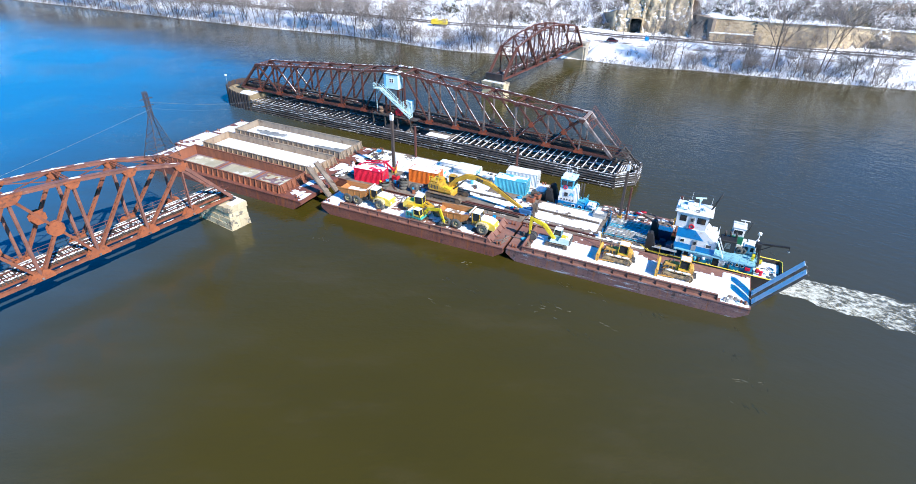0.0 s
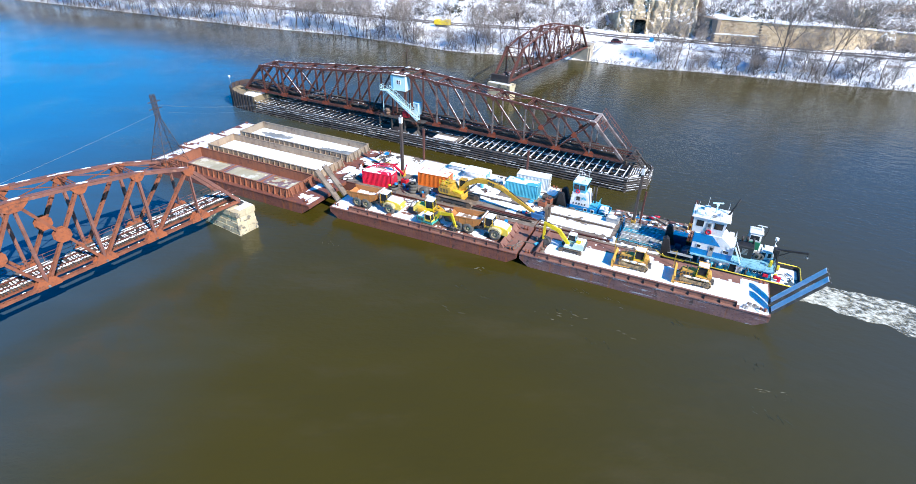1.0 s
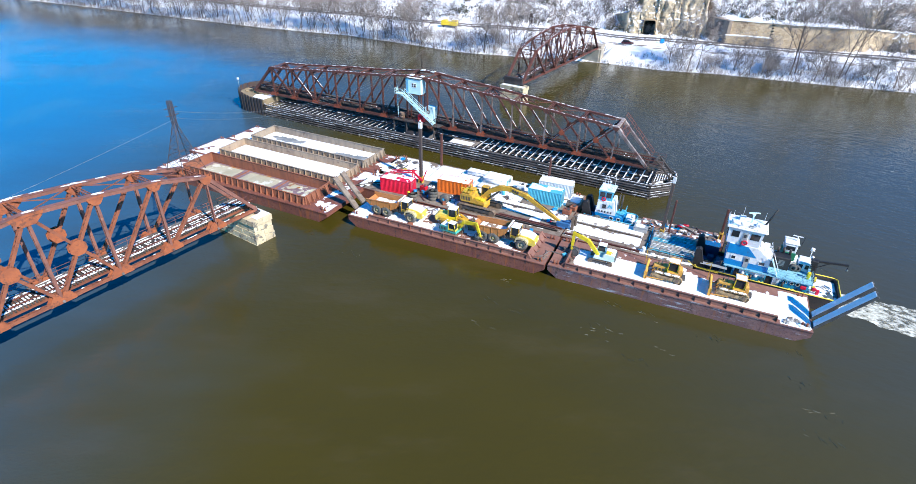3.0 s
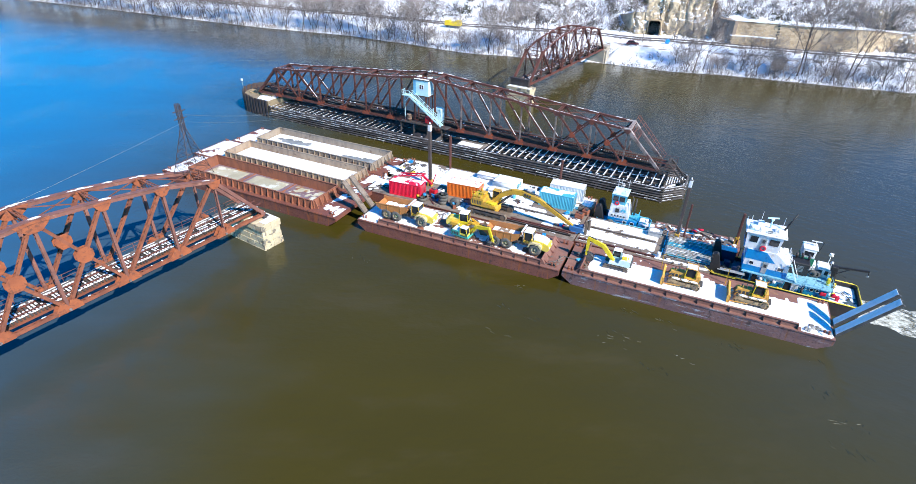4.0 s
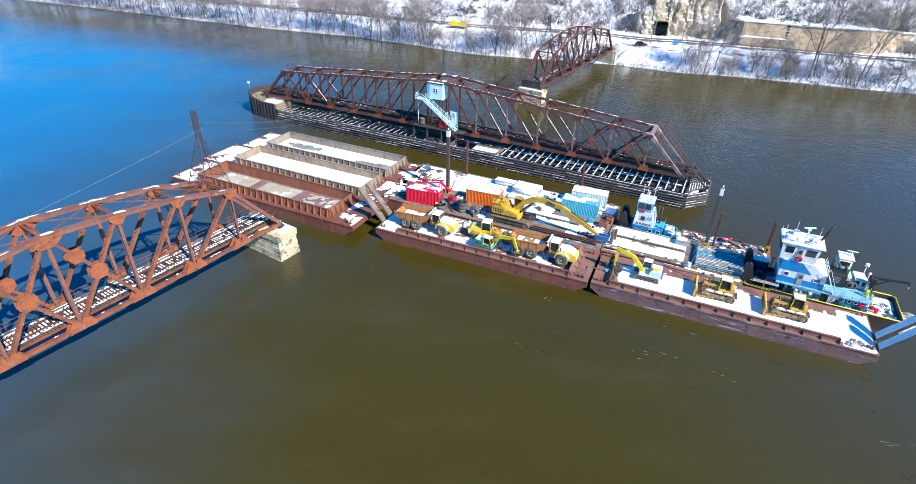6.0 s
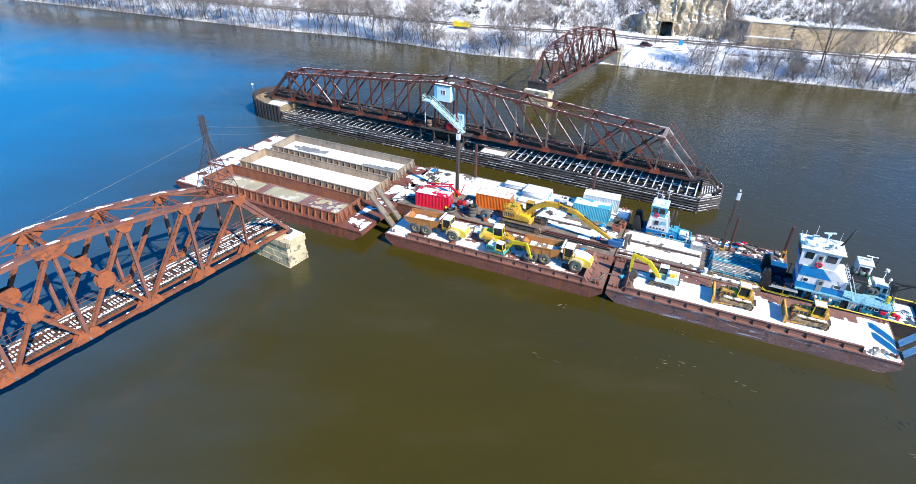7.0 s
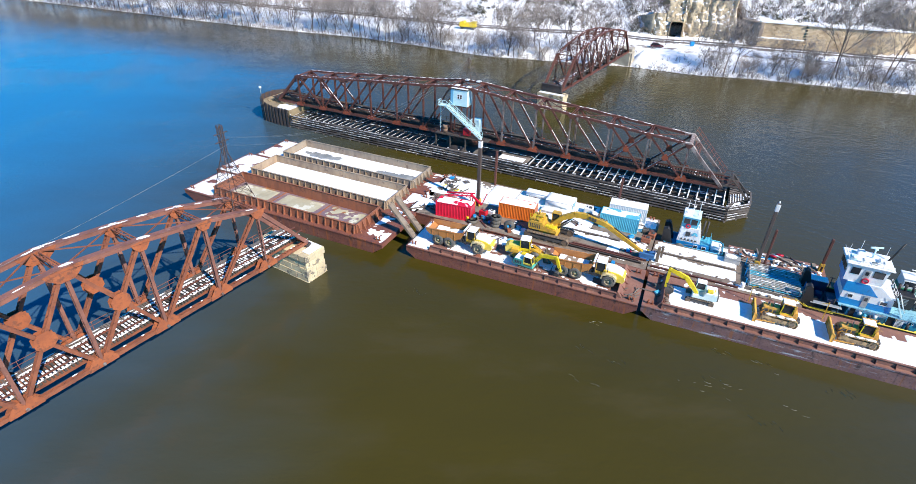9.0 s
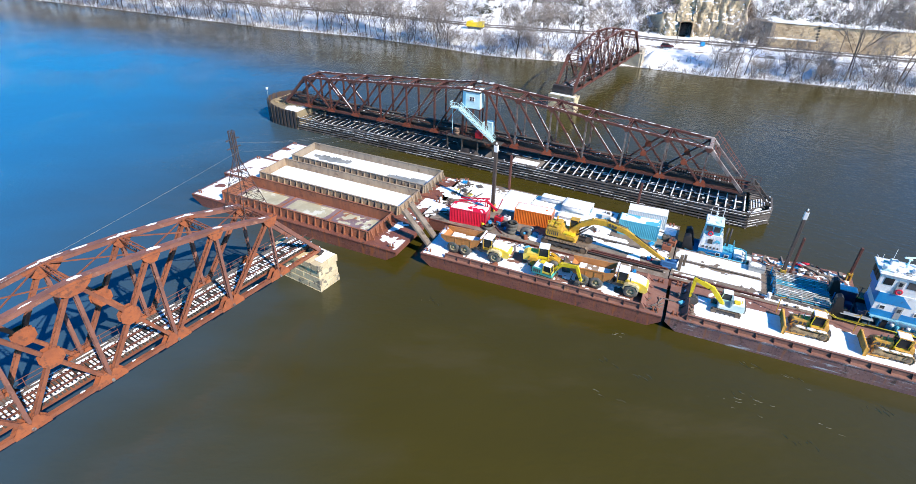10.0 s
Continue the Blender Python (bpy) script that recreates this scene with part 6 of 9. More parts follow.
def bucket(parent, x, z, s, w, mat, turn=0.0):
    b = B()
    t = B()
    prism(t, [(0, 0), (0.25, 0.12), (0.75, 0.0), (0.95, -0.45), (0.7, -0.85), (0.2, -0.95), (0.15, -0.88), (0.6, -0.75), (0.8, -0.4), (0.65, -0.08), (0.2, 0.02)], -w / 2, w / 2)
    for e in (-w / 2, w / 2 - 0.05):
        prism(t, [(0, 0), (0.25, 0.12), (0.75, 0.0), (0.95, -0.45), (0.7, -0.85), (0.2, -0.95)], e, e + 0.05)
    for i in range(5):
        yy = -w / 2 + w * (i + 0.5) / 5
        beam(t, (0.2, yy, -0.92), (-0.08, yy, -0.9), 0.1, 0.08)
    join(b, t, Matrix.Translation((x, 0, z)) @ pose(0, 0, 0, 0, turn, 0) @ Matrix.Diagonal((s, 1, abs(s), 1)))
    part("bucket", b, mat, parent)


# big excavator on the work barge, boom reaching along the tow
bx = thing("excavator", "large yellow crawler excavator with a long boom, on the work barge", "excavator", at(-14.9, 10.7, DECK))
crawler(bx, -3.5, 3.5, -2.0, -1.25, 1.15, 32), crawler(bx, -3.5, 3.5, 1.25, 2.0, 1.15, 32)
b = B()
rbox(b, -1.4, 1.4, -1.25, 1.25, 0.5, 1.2, 0.06)
tube(b, (0, 0, 1.2), (0, 0, 1.5), 1.1, 1.1, 20)
part("undercarriage", b, YELLOW, bx)
b = B()
prism(b, [(-2.9, 1.5), (-3.1, 1.8), (-3.1, 2.6), (-2.8, 2.85), (-0.9, 2.85), (-0.7, 2.2), (1.3, 2.0), (1.5, 1.5)], -1.5, 1.5)
hs = part("house", b, YELLOW, bx)
for x0, x1, y0, y1, h in ((-2.9, -2.3, -1.2, 1.2, 0.25), (-1.9, -1.1, 0.2, 1.3, 0.35), (-2.1, -1.4, -1.2, -0.4, 0.18)):
    b = B()
    rbox(b, x0, x1, y0, y1, 2.85, 2.85 + h, 0.05)
    part("engine_cover", b, YELLOW, hs)
b = B()
rbox(b, -0.6, 1.2, -1.35, -0.4, 2.05, 2.3, 0.06)
part("tool_box", b, LEMON, hs)
b = B()
for i in range(4):
    tube(b, (-0.2 + 0.3 * i, -1.42, 2.2), (-0.2 + 0.3 * i, -1.42, 3.0), 0.03, n=5)
tube(b, (-0.2, -1.42, 3.0), (0.7, -1.42, 3.0), 0.03, n=5)
part("handrail", b, LEMON, hs)
for i in range(6):
    b = B()
    box(b, -2.8 + 0.3 * i, -2.67 + 0.3 * i, -1.53, -1.5, 1.8, 2.5)
    part("louvre", b, DARKM, hs)
for k in range(4):
    b = B()
    beam(b, (-2.9 + k * 0.6, -1.45, 3.2), (-2.9 + k * 0.6, -1.45, 4.0), 0.06, 0.06)
    beam(b, (-2.9 + k * 0.6, -1.45, 4.0), (-2.3 + k * 0.6 if k < 3 else -0.9, -1.45, 4.0), 0.06, 0.06)
    beam(b, (-2.9 + k * 0.6, -1.45, 3.6), (-2.3 + k * 0.6 if k < 3 else -0.9, -1.45, 3.6), 0.05, 0.05)
    part("guard_rail", b, LEMON, hs)
b = B()
tube(b, (-2.0, 0.6, 3.2), (-2.0, 0.6, 3.9), 0.14, 0.14, 10)
rbox(b, -1.9, -1.1, -0.5, 0.6, 3.2, 3.5, 0.06)
part("exhaust", b, YELLOW, hs)
cab(bx, 0.0, 1.4, 0.6, 1.5, 2.1, 3.8, YELLOW, 0.25)
arm_chain(bx, [(0.2, 2.0), (1.7, 3.6), (3.5, 4.6), (5.3, 4.75), (8.1, 4.15), (14.2, 0.9)], [0.62, 0.62, 0.6, 0.58, 0.45], [0.6, 0.75, 0.8, 0.8, 0.7, 0.35], YELLOW, 0.35, ("boom", "boom", "boom", "boom", "stick"))
ram(bx, (1.2, 1.8), (3.6, 4.1), 0.14, -0.2), ram(bx, (1.2, 1.8), (3.6, 4.1), 0.14, 0.9)
ram(bx, (5.4, 5.3), (8.4, 4.75), 0.12, 0.35)
ram(bx, (9.5, 3.9), (13.0, 2.0), 0.1, 0.35)
b = B()
for i in range(3):
    box(b, 5.7 + 0.42 * i, 5.98 + 0.42 * i, -0.035, 0.06, 4.5 - 0.09 * i, 4.9 - 0.09 * i)
part("lettering", b, DARKM, bx, "dark maker's mark bars")
at_ = B()
rbox(at_, 13.7, 15.9, -0.15, 0.85, 0.25, 1.1, 0.08)
rbox(at_, 14.0, 15.3, -0.3, 1.0, 0.05, 0.35, 0.05)
tube(at_, (14.6, 0.35, 1.0), (15.9, 0.35, 1.5), 0.22, 0.22, 12)
part("grapple", at_, surf("blue_steel", (0.03, 0.12, 0.30), (0.05, 0.16, 0.34), 0.8, 5, 0.5), bx, "blue hydraulic attachment")
b = B()
rbox(b, 16.1, 16.55, 0.0, 0.5, 0.0, 2.5, 0.05)
rbox(b, 16.6, 16.95, 0.05, 0.45, 0.9, 2.7, 0.05)
part("hammer", b, TRACKM, bx, "upright grey hammer head")


def small_excavator(label, base, x, y, rz, body, armc, pts, track_l, hh=1.0, cabmat=None, bk=1.0, snow=True):
    g = thing("excavator", label, "excavator", at(x, y, DECK, rz, base) @ Matrix.Scale(0.9, 4), "small excavators")
    w = 0.5 * hh
    crawler(g, -track_l / 2, track_l / 2, -1.35 * hh, -1.35 * hh + w, 0.8 * hh, 26), crawler(g, -track_l / 2, track_l / 2, 1.35 * hh - w, 1.35 * hh, 0.8 * hh, 26)
    b = B()
    rbox(b, -0.8 * hh, 0.8 * hh, -0.9 * hh, 0.9 * hh, 0.35 * hh, 0.8 * hh, 0.05)
    tube(b, (0, 0, 0.8 * hh), (0, 0, 0.95 * hh), 0.6 * hh, 0.6 * hh, 16)
    part("undercarriage", b, DARKM, g)
    b = B()
    prism(b, [(-2.0 * hh, 1.0 * hh), (-2.2 * hh, 1.3 * hh), (-2.1 * hh, 2.0 * hh), (-0.5 * hh, 2.05 * hh), (-0.3 * hh, 1.4 * hh), (1.1 * hh, 1.3 * hh), (1.2 * hh, 0.95 * hh)], -1.2 * hh, 1.2 * hh)
    hs = part("house", b, body, g)
    if snow:
        b = B()
        rbox(b, -2.0 * hh, -0.6 * hh, -1.1 * hh, 1.1 * hh, 2.03 * hh, 2.12 * hh, 0.03)
        part("snow_cover", b, SNOW, hs)
    b = B()
    rbox(b, -2.35 * hh, -2.05 * hh, -1.15 * hh, 1.15 * hh, 1.0 * hh, 1.75 * hh, 0.08)
    part("counterweight", b, DARKM, hs)
    cab(g, -0.4 * hh, 1.0 * hh, -1.15 * hh, -0.15 * hh, 1.35 * hh, 2.75 * hh, cabmat or body, 0.25 * hh, snow)
    arm_chain(g, pts, [0.4 * hh, 0.36 * hh, 0.3 * hh], [0.42 * hh, 0.6 * hh, 0.45 * hh, 0.3 * hh], armc, 0.35 * hh, ("boom", "boom", "stick"))
    ram(g, (pts[0][0] + 0.3, pts[0][1] - 0.2), ((pts[0][0] + 2 * pts[1][0]) / 3, (pts[0][1] + 2 * pts[1][1]) / 3), 0.09, 0.05)
    ram(g, ((pts[1][0] + pts[2][0]) / 2, (pts[1][1] + pts[2][1]) / 2 + 0.45), (pts[2][0] + 0.2, pts[2][1] + 0.4), 0.08, 0.35 * hh)
    bucket(g, pts[-1][0], pts[-1][1], -bk, 0.95 * hh, GREYBUCKET)
    b = B()
    for s in (-1, 1):
        beam(b, (pts[-1][0] - 0.1, 0.35 * hh + s * 0.16, pts[-1][1] + 0.75), (pts[-1][0] - 0.6 * bk, 0.35 * hh + s * 0.16, pts[-1][1] + 0.05), 0.06, 0.12)
    part("linkage", b, DARKM, g)
    b = B()
    for i in range(4):
        box(b, (-1.9 + 0.32 * i) * hh, (-1.72 + 0.32 * i) * hh, -1.23 * hh, -1.2 * hh, 1.25 * hh, 1.8 * hh)
    part("louvre", b, DARKM, hs)
    b = B()
    rbox(b, -1.5 * hh, -0.7 * hh, 0.2 * hh, 1.0 * hh, 2.05 * hh, 2.35 * hh, 0.05)
    tube(b, (-1.7 * hh, 0.5 * hh, 2.0 * hh), (-1.7 * hh, 0.5 * hh, 2.6 * hh), 0.07, n=8)
    part("engine_cover", b, armc, hs)
    b = B()
    rails_ = [(-0.3, -1.22, 1.4), (1.0, -1.22, 1.4), (1.0, -1.22, 2.0)]
    for p, q in zip(rails_, rails_[1:]):
        tube(b, [v * hh for v in p], [v * hh for v in q], 0.035, n=6)
    part("handrail", b, DARKM, g)
    return g


small_excavator("white and teal crawler excavator with yellow boom on snowy deck", BARGE_B, 7.3, 4.4, 180, surf("teal_white", (0.55, 0.70, 0.70), (0.70, 0.78, 0.76), 0.5, 4, 0.45), LEMON, [(0.6, 1.3), (2.4, 3.4), (4.9, 4.3), (4.95, 1.15)], 3.9, 1.0, surf("teal_cab", (0.35, 0.62, 0.62), (0.5, 0.7, 0.68), 0.6, 4, 0.45), 1.35)
small_excavator("green and cream mini excavator with a lemon arm", BARGE_A, -15.6, 1.95, -6, surf("teal_green", (0.06, 0.36, 0.30), (0.10, 0.42, 0.36), 0.6, 4, 0.45), LEMON, [(0.6, 1.0), (1.9, 2.9), (4.3, 3.3), (5.2, 1.0)], 2.7, 0.98, CREAM)

clutter(3, BARGE_A, -30, -4, 6.6, 8.5, 16)
clutter(4, BARGE_A, -24, -19, 0.9, 2.0, 5)
clutter(5, TOW, -38.5, -34.5, 9, 23, 14)
clutter(6, TOW, -28, -19, 9.0, 12.4, 18)
clutter(7, TOW, -12, -9.2, 15.5, 23.5, 9)
clutter(8, TOW, -4, -0.3, 9.2, 16.5, 8)
clutter(9, BARGE_B, 0.9, 3.4, 1.0, 7.8, 7)
clutter(10, TOW, 11.5, 22.5, 17.8, 20.9, 12, 1.8)

# wheel loader
wl = thing("wheel_loader", "yellow wheel loader with a glazed cab on the barge", "loader", at(-16.9, 4.9, DECK, 8, BARGE_A))
for wx in (-1.5, 1.4):
    for s in (-1, 1):
        wheel(wl, wx, s * 0.95, 0.72, 0.72, 0.52, YELLOW, s)
b = B()
prism(b, [(-2.9, 0.8), (-3.0, 1.6), (-2.5, 1.95), (-0.9, 2.0), (-0.8, 0.8)], -0.75, 0.75)
part("hood", b, CREAM, wl)
b = B()
rbox(b, -0.8, 2.2, -0.5, 0.5, 0.6, 1.25, 0.06)
part("chassis", b, YELLOW, wl)
cab(wl, -0.8, 0.6, -0.7, 0.7, 1.25, 3.0, LEMON, 0.1, True)
for s in (-1, 1):
    b = B()
    prism(b, [(0.7, 1.7), (1.0, 1.9), (2.6, 0.9), (2.9, 0.4), (2.6, 0.35), (2.2, 0.8)], s * 0.5 - 0.08, s * 0.5 + 0.08)
    part("lift_arm", b, YELLOW, wl)
    b = B()
    prism(b, [(-2.2, 1.1), (-2.0, 1.6), (-1.0, 1.6), (-0.8, 1.1)], s * 0.98 - 0.28, s * 0.98 + 0.28)
    part("mudguard", b, YELLOW, wl)
b = B()
prism(b, [(2.8, 0.15), (3.9, 0.15), (3.9, 0.22), (3.0, 0.3), (2.8, 0.8), (2.95, 1.2), (2.85, 1.25), (2.65, 0.8)], -1.25, 1.25)
for s in (-1.25, 1.2):
    prism(b, [(2.8, 0.15), (3.9, 0.15), (2.95, 1.25), (2.65, 0.8)], s, s + 0.05)
part("bucket", b, TRACKM, wl)


OLDYEL = surf("sun_worn_yellow", (0.72, 0.38, 0.06), (0.56, 0.29, 0.07), 0.9, 6, 0.6, bump=0.006, spot=(0.26, 0.18, 0.09), spot_scale=1.8, spot_at=(0.52, 0.72))


def dozer(label, x, y):
    """A crawler dozer facing the tow's head end."""
    g = thing("bulldozer", label, "bulldozer", at(x, y, DECK, 180, BARGE_B) @ Matrix.Scale(0.92, 4), "bulldozers")
    crawler(g, -2.4, 2.15, -1.55, -0.9, 1.38, 30, True, MUDDY_TRACK), crawler(g, -2.4, 2.15, 0.9, 1.55, 1.38, 30, True, MUDDY_TRACK)
    b = B()
    rbox(b, -1.9, 1.9, -0.62, 0.62, 0.45, 1.2, 0.06)
    rbox(b, -0.3, 0.3, -0.95, 0.95, 0.5, 0.8, 0.05)
    part("main_frame", b, DARKM, g)
    b = B()
    prism(b, [(0.1, 1.2), (0.1, 2.15), (2.0, 1.95), (2.15, 1.7), (2.15, 0.8), (1.9, 0.7)], -0.55, 0.55)
    hd = part("hood", b, OLDYEL, g)
    for s in (-1, 1):
        for i in range(3):
            b = B()
            box(b, 0.4 + 0.5 * i, 0.75 + 0.5 * i, s * 0.565 - 0.012, s * 0.565 + 0.012, 1.3, 1.75)
            part("side_vent", b, DARKM, hd)
        b = B()
        rbox(b, -1.6, 0.0, s * 1.0 - 0.2, s * 1.0 + 0.2, 1.6, 1.68, 0.03)
        part("mudguard", b, OLDYEL, g)
        b = B()
        tube(b, (-1.7, s * 1.53, 0.69), (-1.7, s * 1.6, 0.69), 0.26, n=12)
        part("hub", b, TRACKM, g)
    b = B()
    for i in range(5):
        beam(b, (-1.9 + 0.2 * i, -1.0, 3.22), (-1.9 + 0.2 * i, -0.8, 3.3), 0.06, 0.05)
    for y in (-0.8, 0.8):
        beam(b, (-1.62, y, 1.3), (-1.62, y, 3.2), 0.14, 0.14)
        beam(b, (-1.62, y, 3.2), (0.0, y, 3.28), 0.1, 0.1)
    part("roll_cage", b, OLDYEL, g)
    b = B()
    rbox(b, 2.16, 2.2, -0.45, 0.45, 0.9, 1.75, 0.015)
    part("grille", b, DARKM, hd)
    b = B()
    tube(b, (0.9, 0.2, 2.0), (0.9, 0.2, 2.9), 0.08, 0.08, 8)
    tube(b, (1.4, -0.2, 1.95), (1.4, -0.2, 2.45), 0.11, 0.11, 8)
    part("exhaust", b, DARKM, hd)
    cab(g, -1.45, 0.0, -0.68, 0.68, 1.2, 3.1, LEMON, 0.15, True)
    b = B()
    prism(b, [(-2.15, 1.0), (-2.2, 1.7), (-2.05, 2.15), (-1.55, 2.2), (-1.55, 1.0)], -0.7, 0.7)
    part("fuel_tank", b, OLDYEL, g)
    for s in (-1, 1):
        b = B()
        beam(b, (0.3, s * 1.62, 0.45), (2.75, s * 1.62, 0.3), 0.08, 0.13)
        part("push_arm", b, OLDYEL, g)
        ram(g, (1.7, 1.75), (2.7, 0.7), 0.08, s * 0.62)
    b = B()
    prof = [(x - 0.3, z * 0.94) for x, z in ((3.05, 0.0), (3.25, 0.15), (3.12, 0.55), (3.1, 0.95), (3.2, 1.3), (3.4, 1.55), (3.3, 1.6), (3.05, 1.35), (2.97, 0.9), (2.98, 0.5))]
    prism(b, prof, -2.0, 2.0)
    bl = part("blade", b, OLDYEL, g)
    b = B()
    box(b, 2.75, 3.0, -2.02, 2.02, -0.0, 0.12)
    part("cutting_edge", b, TRACKM, bl)
    for s in (-2.0, 1.95):
        b = B()
        prism(b, [(2.7, 0.0), (3.1, 0.1), (3.15, 1.42), (2.7, 1.4)], s, s + 0.05)
        part("end_plate", b, OLDYEL, bl)
    b = B()
    rbox(b, -2.75, -2.2, -0.6, 0.6, 0.5, 0.85, 0.05)
    beam(b, (-2.6, 0, 0.9), (-2.7, 0, 0.15), 0.14, 0.25, (1, 0, 0))
    part("ripper", b, DARKM, g)
    return g


dozer("yellow crawler bulldozer with snow-topped tracks on the snowy barge", 16.5, 4.3)
dozer("yellow crawler bulldozer with snow-topped tracks on the snowy barge", 25.0, 4.0)

# ---------------------------------------------------------------- tow boats
COAL = surf("coal_black_paint", (0.012, 0.012, 0.013), (0.022, 0.02, 0.02), 0.8, 6, 0.6)
YRAIL = surf("yellow_rail", (0.75, 0.58, 0.05), (0.68, 0.5, 0.05), 0.8, 5, 0.45, bump=0.004)
BOATDECK = surf("boat_deck", (0.07, 0.11, 0.14), (0.05, 0.08, 0.10), 0.6, 4, 0.6)


def rails(parent, pts, h, mat, z, step=1.2, r=0.035):
    b = B()
    for (ax, ay), (bx_, by) in zip(pts, pts[1:]):
        L = math.hypot(bx_ - ax, by - ay)
        n = max(1, round(L / step))
        for i in range(n + 1):
            f = i / n
            p = Vector((ax + (bx_ - ax) * f, ay + (by - ay) * f, z))
            tube(b, p, p + Vector((0, 0, h)), r, n=5)
        for k in (0.5, 1.0):
            tube(b, (ax, ay, z + h * k), (bx_, by, z + h * k), r, n=5)
    part("railing", b, mat, parent)


def pane(parent, x0, x1, y, z0, z1, s=-1, frame=WHITE):
    b = B()
    box(b, x0, x1, min(y, y + s * 0.03), max(y, y + s * 0.03), z0, z1)
    w = part("window", b, GLASS, parent)
    b = B()
    t, ya, yb = 0.07, min(y, y + s * 0.06), max(y, y + s * 0.06)
    for q in ((x0 - t, x0, z0 - t, z1 + t), (x1, x1 + t, z0 - t, z1 + t), (x0, x1, z0 - t, z0), (x0, x1, z1, z1 + t)):
        box(b, q[0], q[1], ya, yb, q[2], q[3])
    part("window_frame", b, frame, parent)


def life_ring(parent, x, y, z, r=0.38):
    b = B()
    n, m = 16, 6
    vs = [[b.verts.new((x + (r + 0.1 * math.cos(k2)) * math.cos(k1), y + 0.1 * math.sin(k2), z + (r + 0.1 * math.cos(k2)) * math.sin(k1))) for k2 in (2 * math.pi * j / m for j in range(m))] for k1 in (2 * math.pi * i / n for i in range(n))]
    for i in range(n):
        for j in range(m):
            b.faces.new((vs[i][j], vs[(i + 1) % n][j], vs[(i + 1) % n][(j + 1) % m], vs[i][(j + 1) % m])).smooth = True
    part("life_ring", b, CRIMSON, parent, "red life ring")


def boat_hull(parent, L, W, z, mat, rail_mat, stern_round=0.8):
    out = [(0.0, 0.3), (0.3, 0.0), (L - stern_round, 0.0), (L, stern_round), (L, W - stern_round), (L - stern_round, W), (0.3, W), (0, W - 0.3)]
    b = B()
    prism(b, out, -1.2, z, "z")
    h = part("hull", b, mat, parent)
    inn = [(L / 2 + (x - L / 2) * 0.985, W / 2 + (y - W / 2) * 0.965) for x, y in out]
    b = B()
    n = len(out)
    lo, li = [b.verts.new((x, y, z)) for x, y in out], [b.verts.new((x, y, z)) for x, y in inn]
    hi, hj = [b.verts.new((x, y, z + 0.55)) for x, y in out], [b.verts.new((x, y, z + 0.55)) for x, y in inn]
    for i in range(n):
        j = (i + 1) % n
        b.faces.new((lo[i], lo[j], hi[j], hi[i])), b.faces.new((li[j], li[i], hj[i], hj[j])), b.faces.new((hi[i], hi[j], hj[j], hj[i]))
    bw = part("bulwark", b, mat, h)
    b = B()
    for i in range(n):
        tube(b, (*out[i], z + 0.58), (*out[(i + 1) % n], z + 0.58), 0.085, n=6)
    part("cap_rail", b, rail_mat, bw)
    return h


# main tow boat
# navy this dark carries the shade lying over the fore deck
SHADE_NAVY = surf("navy_for_shade", (0.006, 0.02, 0.06), (0.01, 0.035, 0.10), 0.9, 6, 0.5, spot=(0.04, 0.04, 0.05), spot_scale=1.5)
PALEBLUE = surf("pale_blue_deck", (0.26, 0.52, 0.62), (0.20, 0.44, 0.55), 0.6, 5, 0.5, bump=0.004, spot=(0.12, 0.26, 0.33), spot_scale=1.4)
SEABLUE = surf("sea_blue_paint", (0.02, 0.27, 0.44), (0.018, 0.22, 0.37), 0.6, 5, 0.45, bump=0.004, spot=(0.03, 0.11, 0.16), spot_scale=1.2)
tg = thing("tow_boat", "blue and white river tow boat with tall wheelhouse", "boat", at(20.5, 8.9, 0), "tow boats")
boat_hull(tg, 18.7, 6.1, 1.5, STEEL_BLACK, YRAIL, 0.35)
b = B()
box(b, 0.2, 18.5, 0.2, 5.9, 1.5, 1.54)
part("deck", b, BOATDECK, tg)
for y in (0.5, 4.5):
    b = B()
    prism(b, [(-0.35, 0.2), (-0.35, 4.7), (0.05, 4.9), (0.35, 4.7), (1.3, 1.5), (0.2, 1.5), (0.2, 0.2)], y, y + 0.9)
    kn = part("push_knee", b, COAL, tg, "black push knee with rubber face")
    for k in range(5):
        b = B()
        rbox(b, -0.45, -0.35, y + 0.06, y + 0.84, 0.6 + 0.85 * k, 1.3 + 0.85 * k, 0.03)
        part("rubber_pad", b, RUBBER, kn)

# lower house under the boat deck
b = B()
rbox(b, 4.9, 14.6, 1.1, 5.0, 1.54, 3.0, 0.05)
dh = part("deckhouse", b, SEABLUE, tg, "sea-blue main deckhouse")
b = B()
box(b, 5.0, 11.4, 1.06, 1.1, 2.4, 2.95)
part("stripe", b, WHITE, dh, "white upper stripe")
for x0, x1, mat, lab in ((9.3, 10.1, COAL, "open dark doorway"), (5.2, 5.8, COAL, "dark doorway")):
    b = B()
    box(b, x0, x1, 1.03, 1.1, 1.6, 2.85)
    part("door", b, mat, dh, lab)
b = B()
box(b, 10.2, 11.0, 0.9, 0.96, 1.6, 2.9)
ld = part("door", b, WHITE, dh, "white louvred door standing open")
for k in range(6):
    b = B()
    box(b, 10.3, 10.9, 0.88, 0.9, 1.75 + 0.18 * k, 1.83 + 0.18 * k)
    part("louvre", b, WIRE, ld)
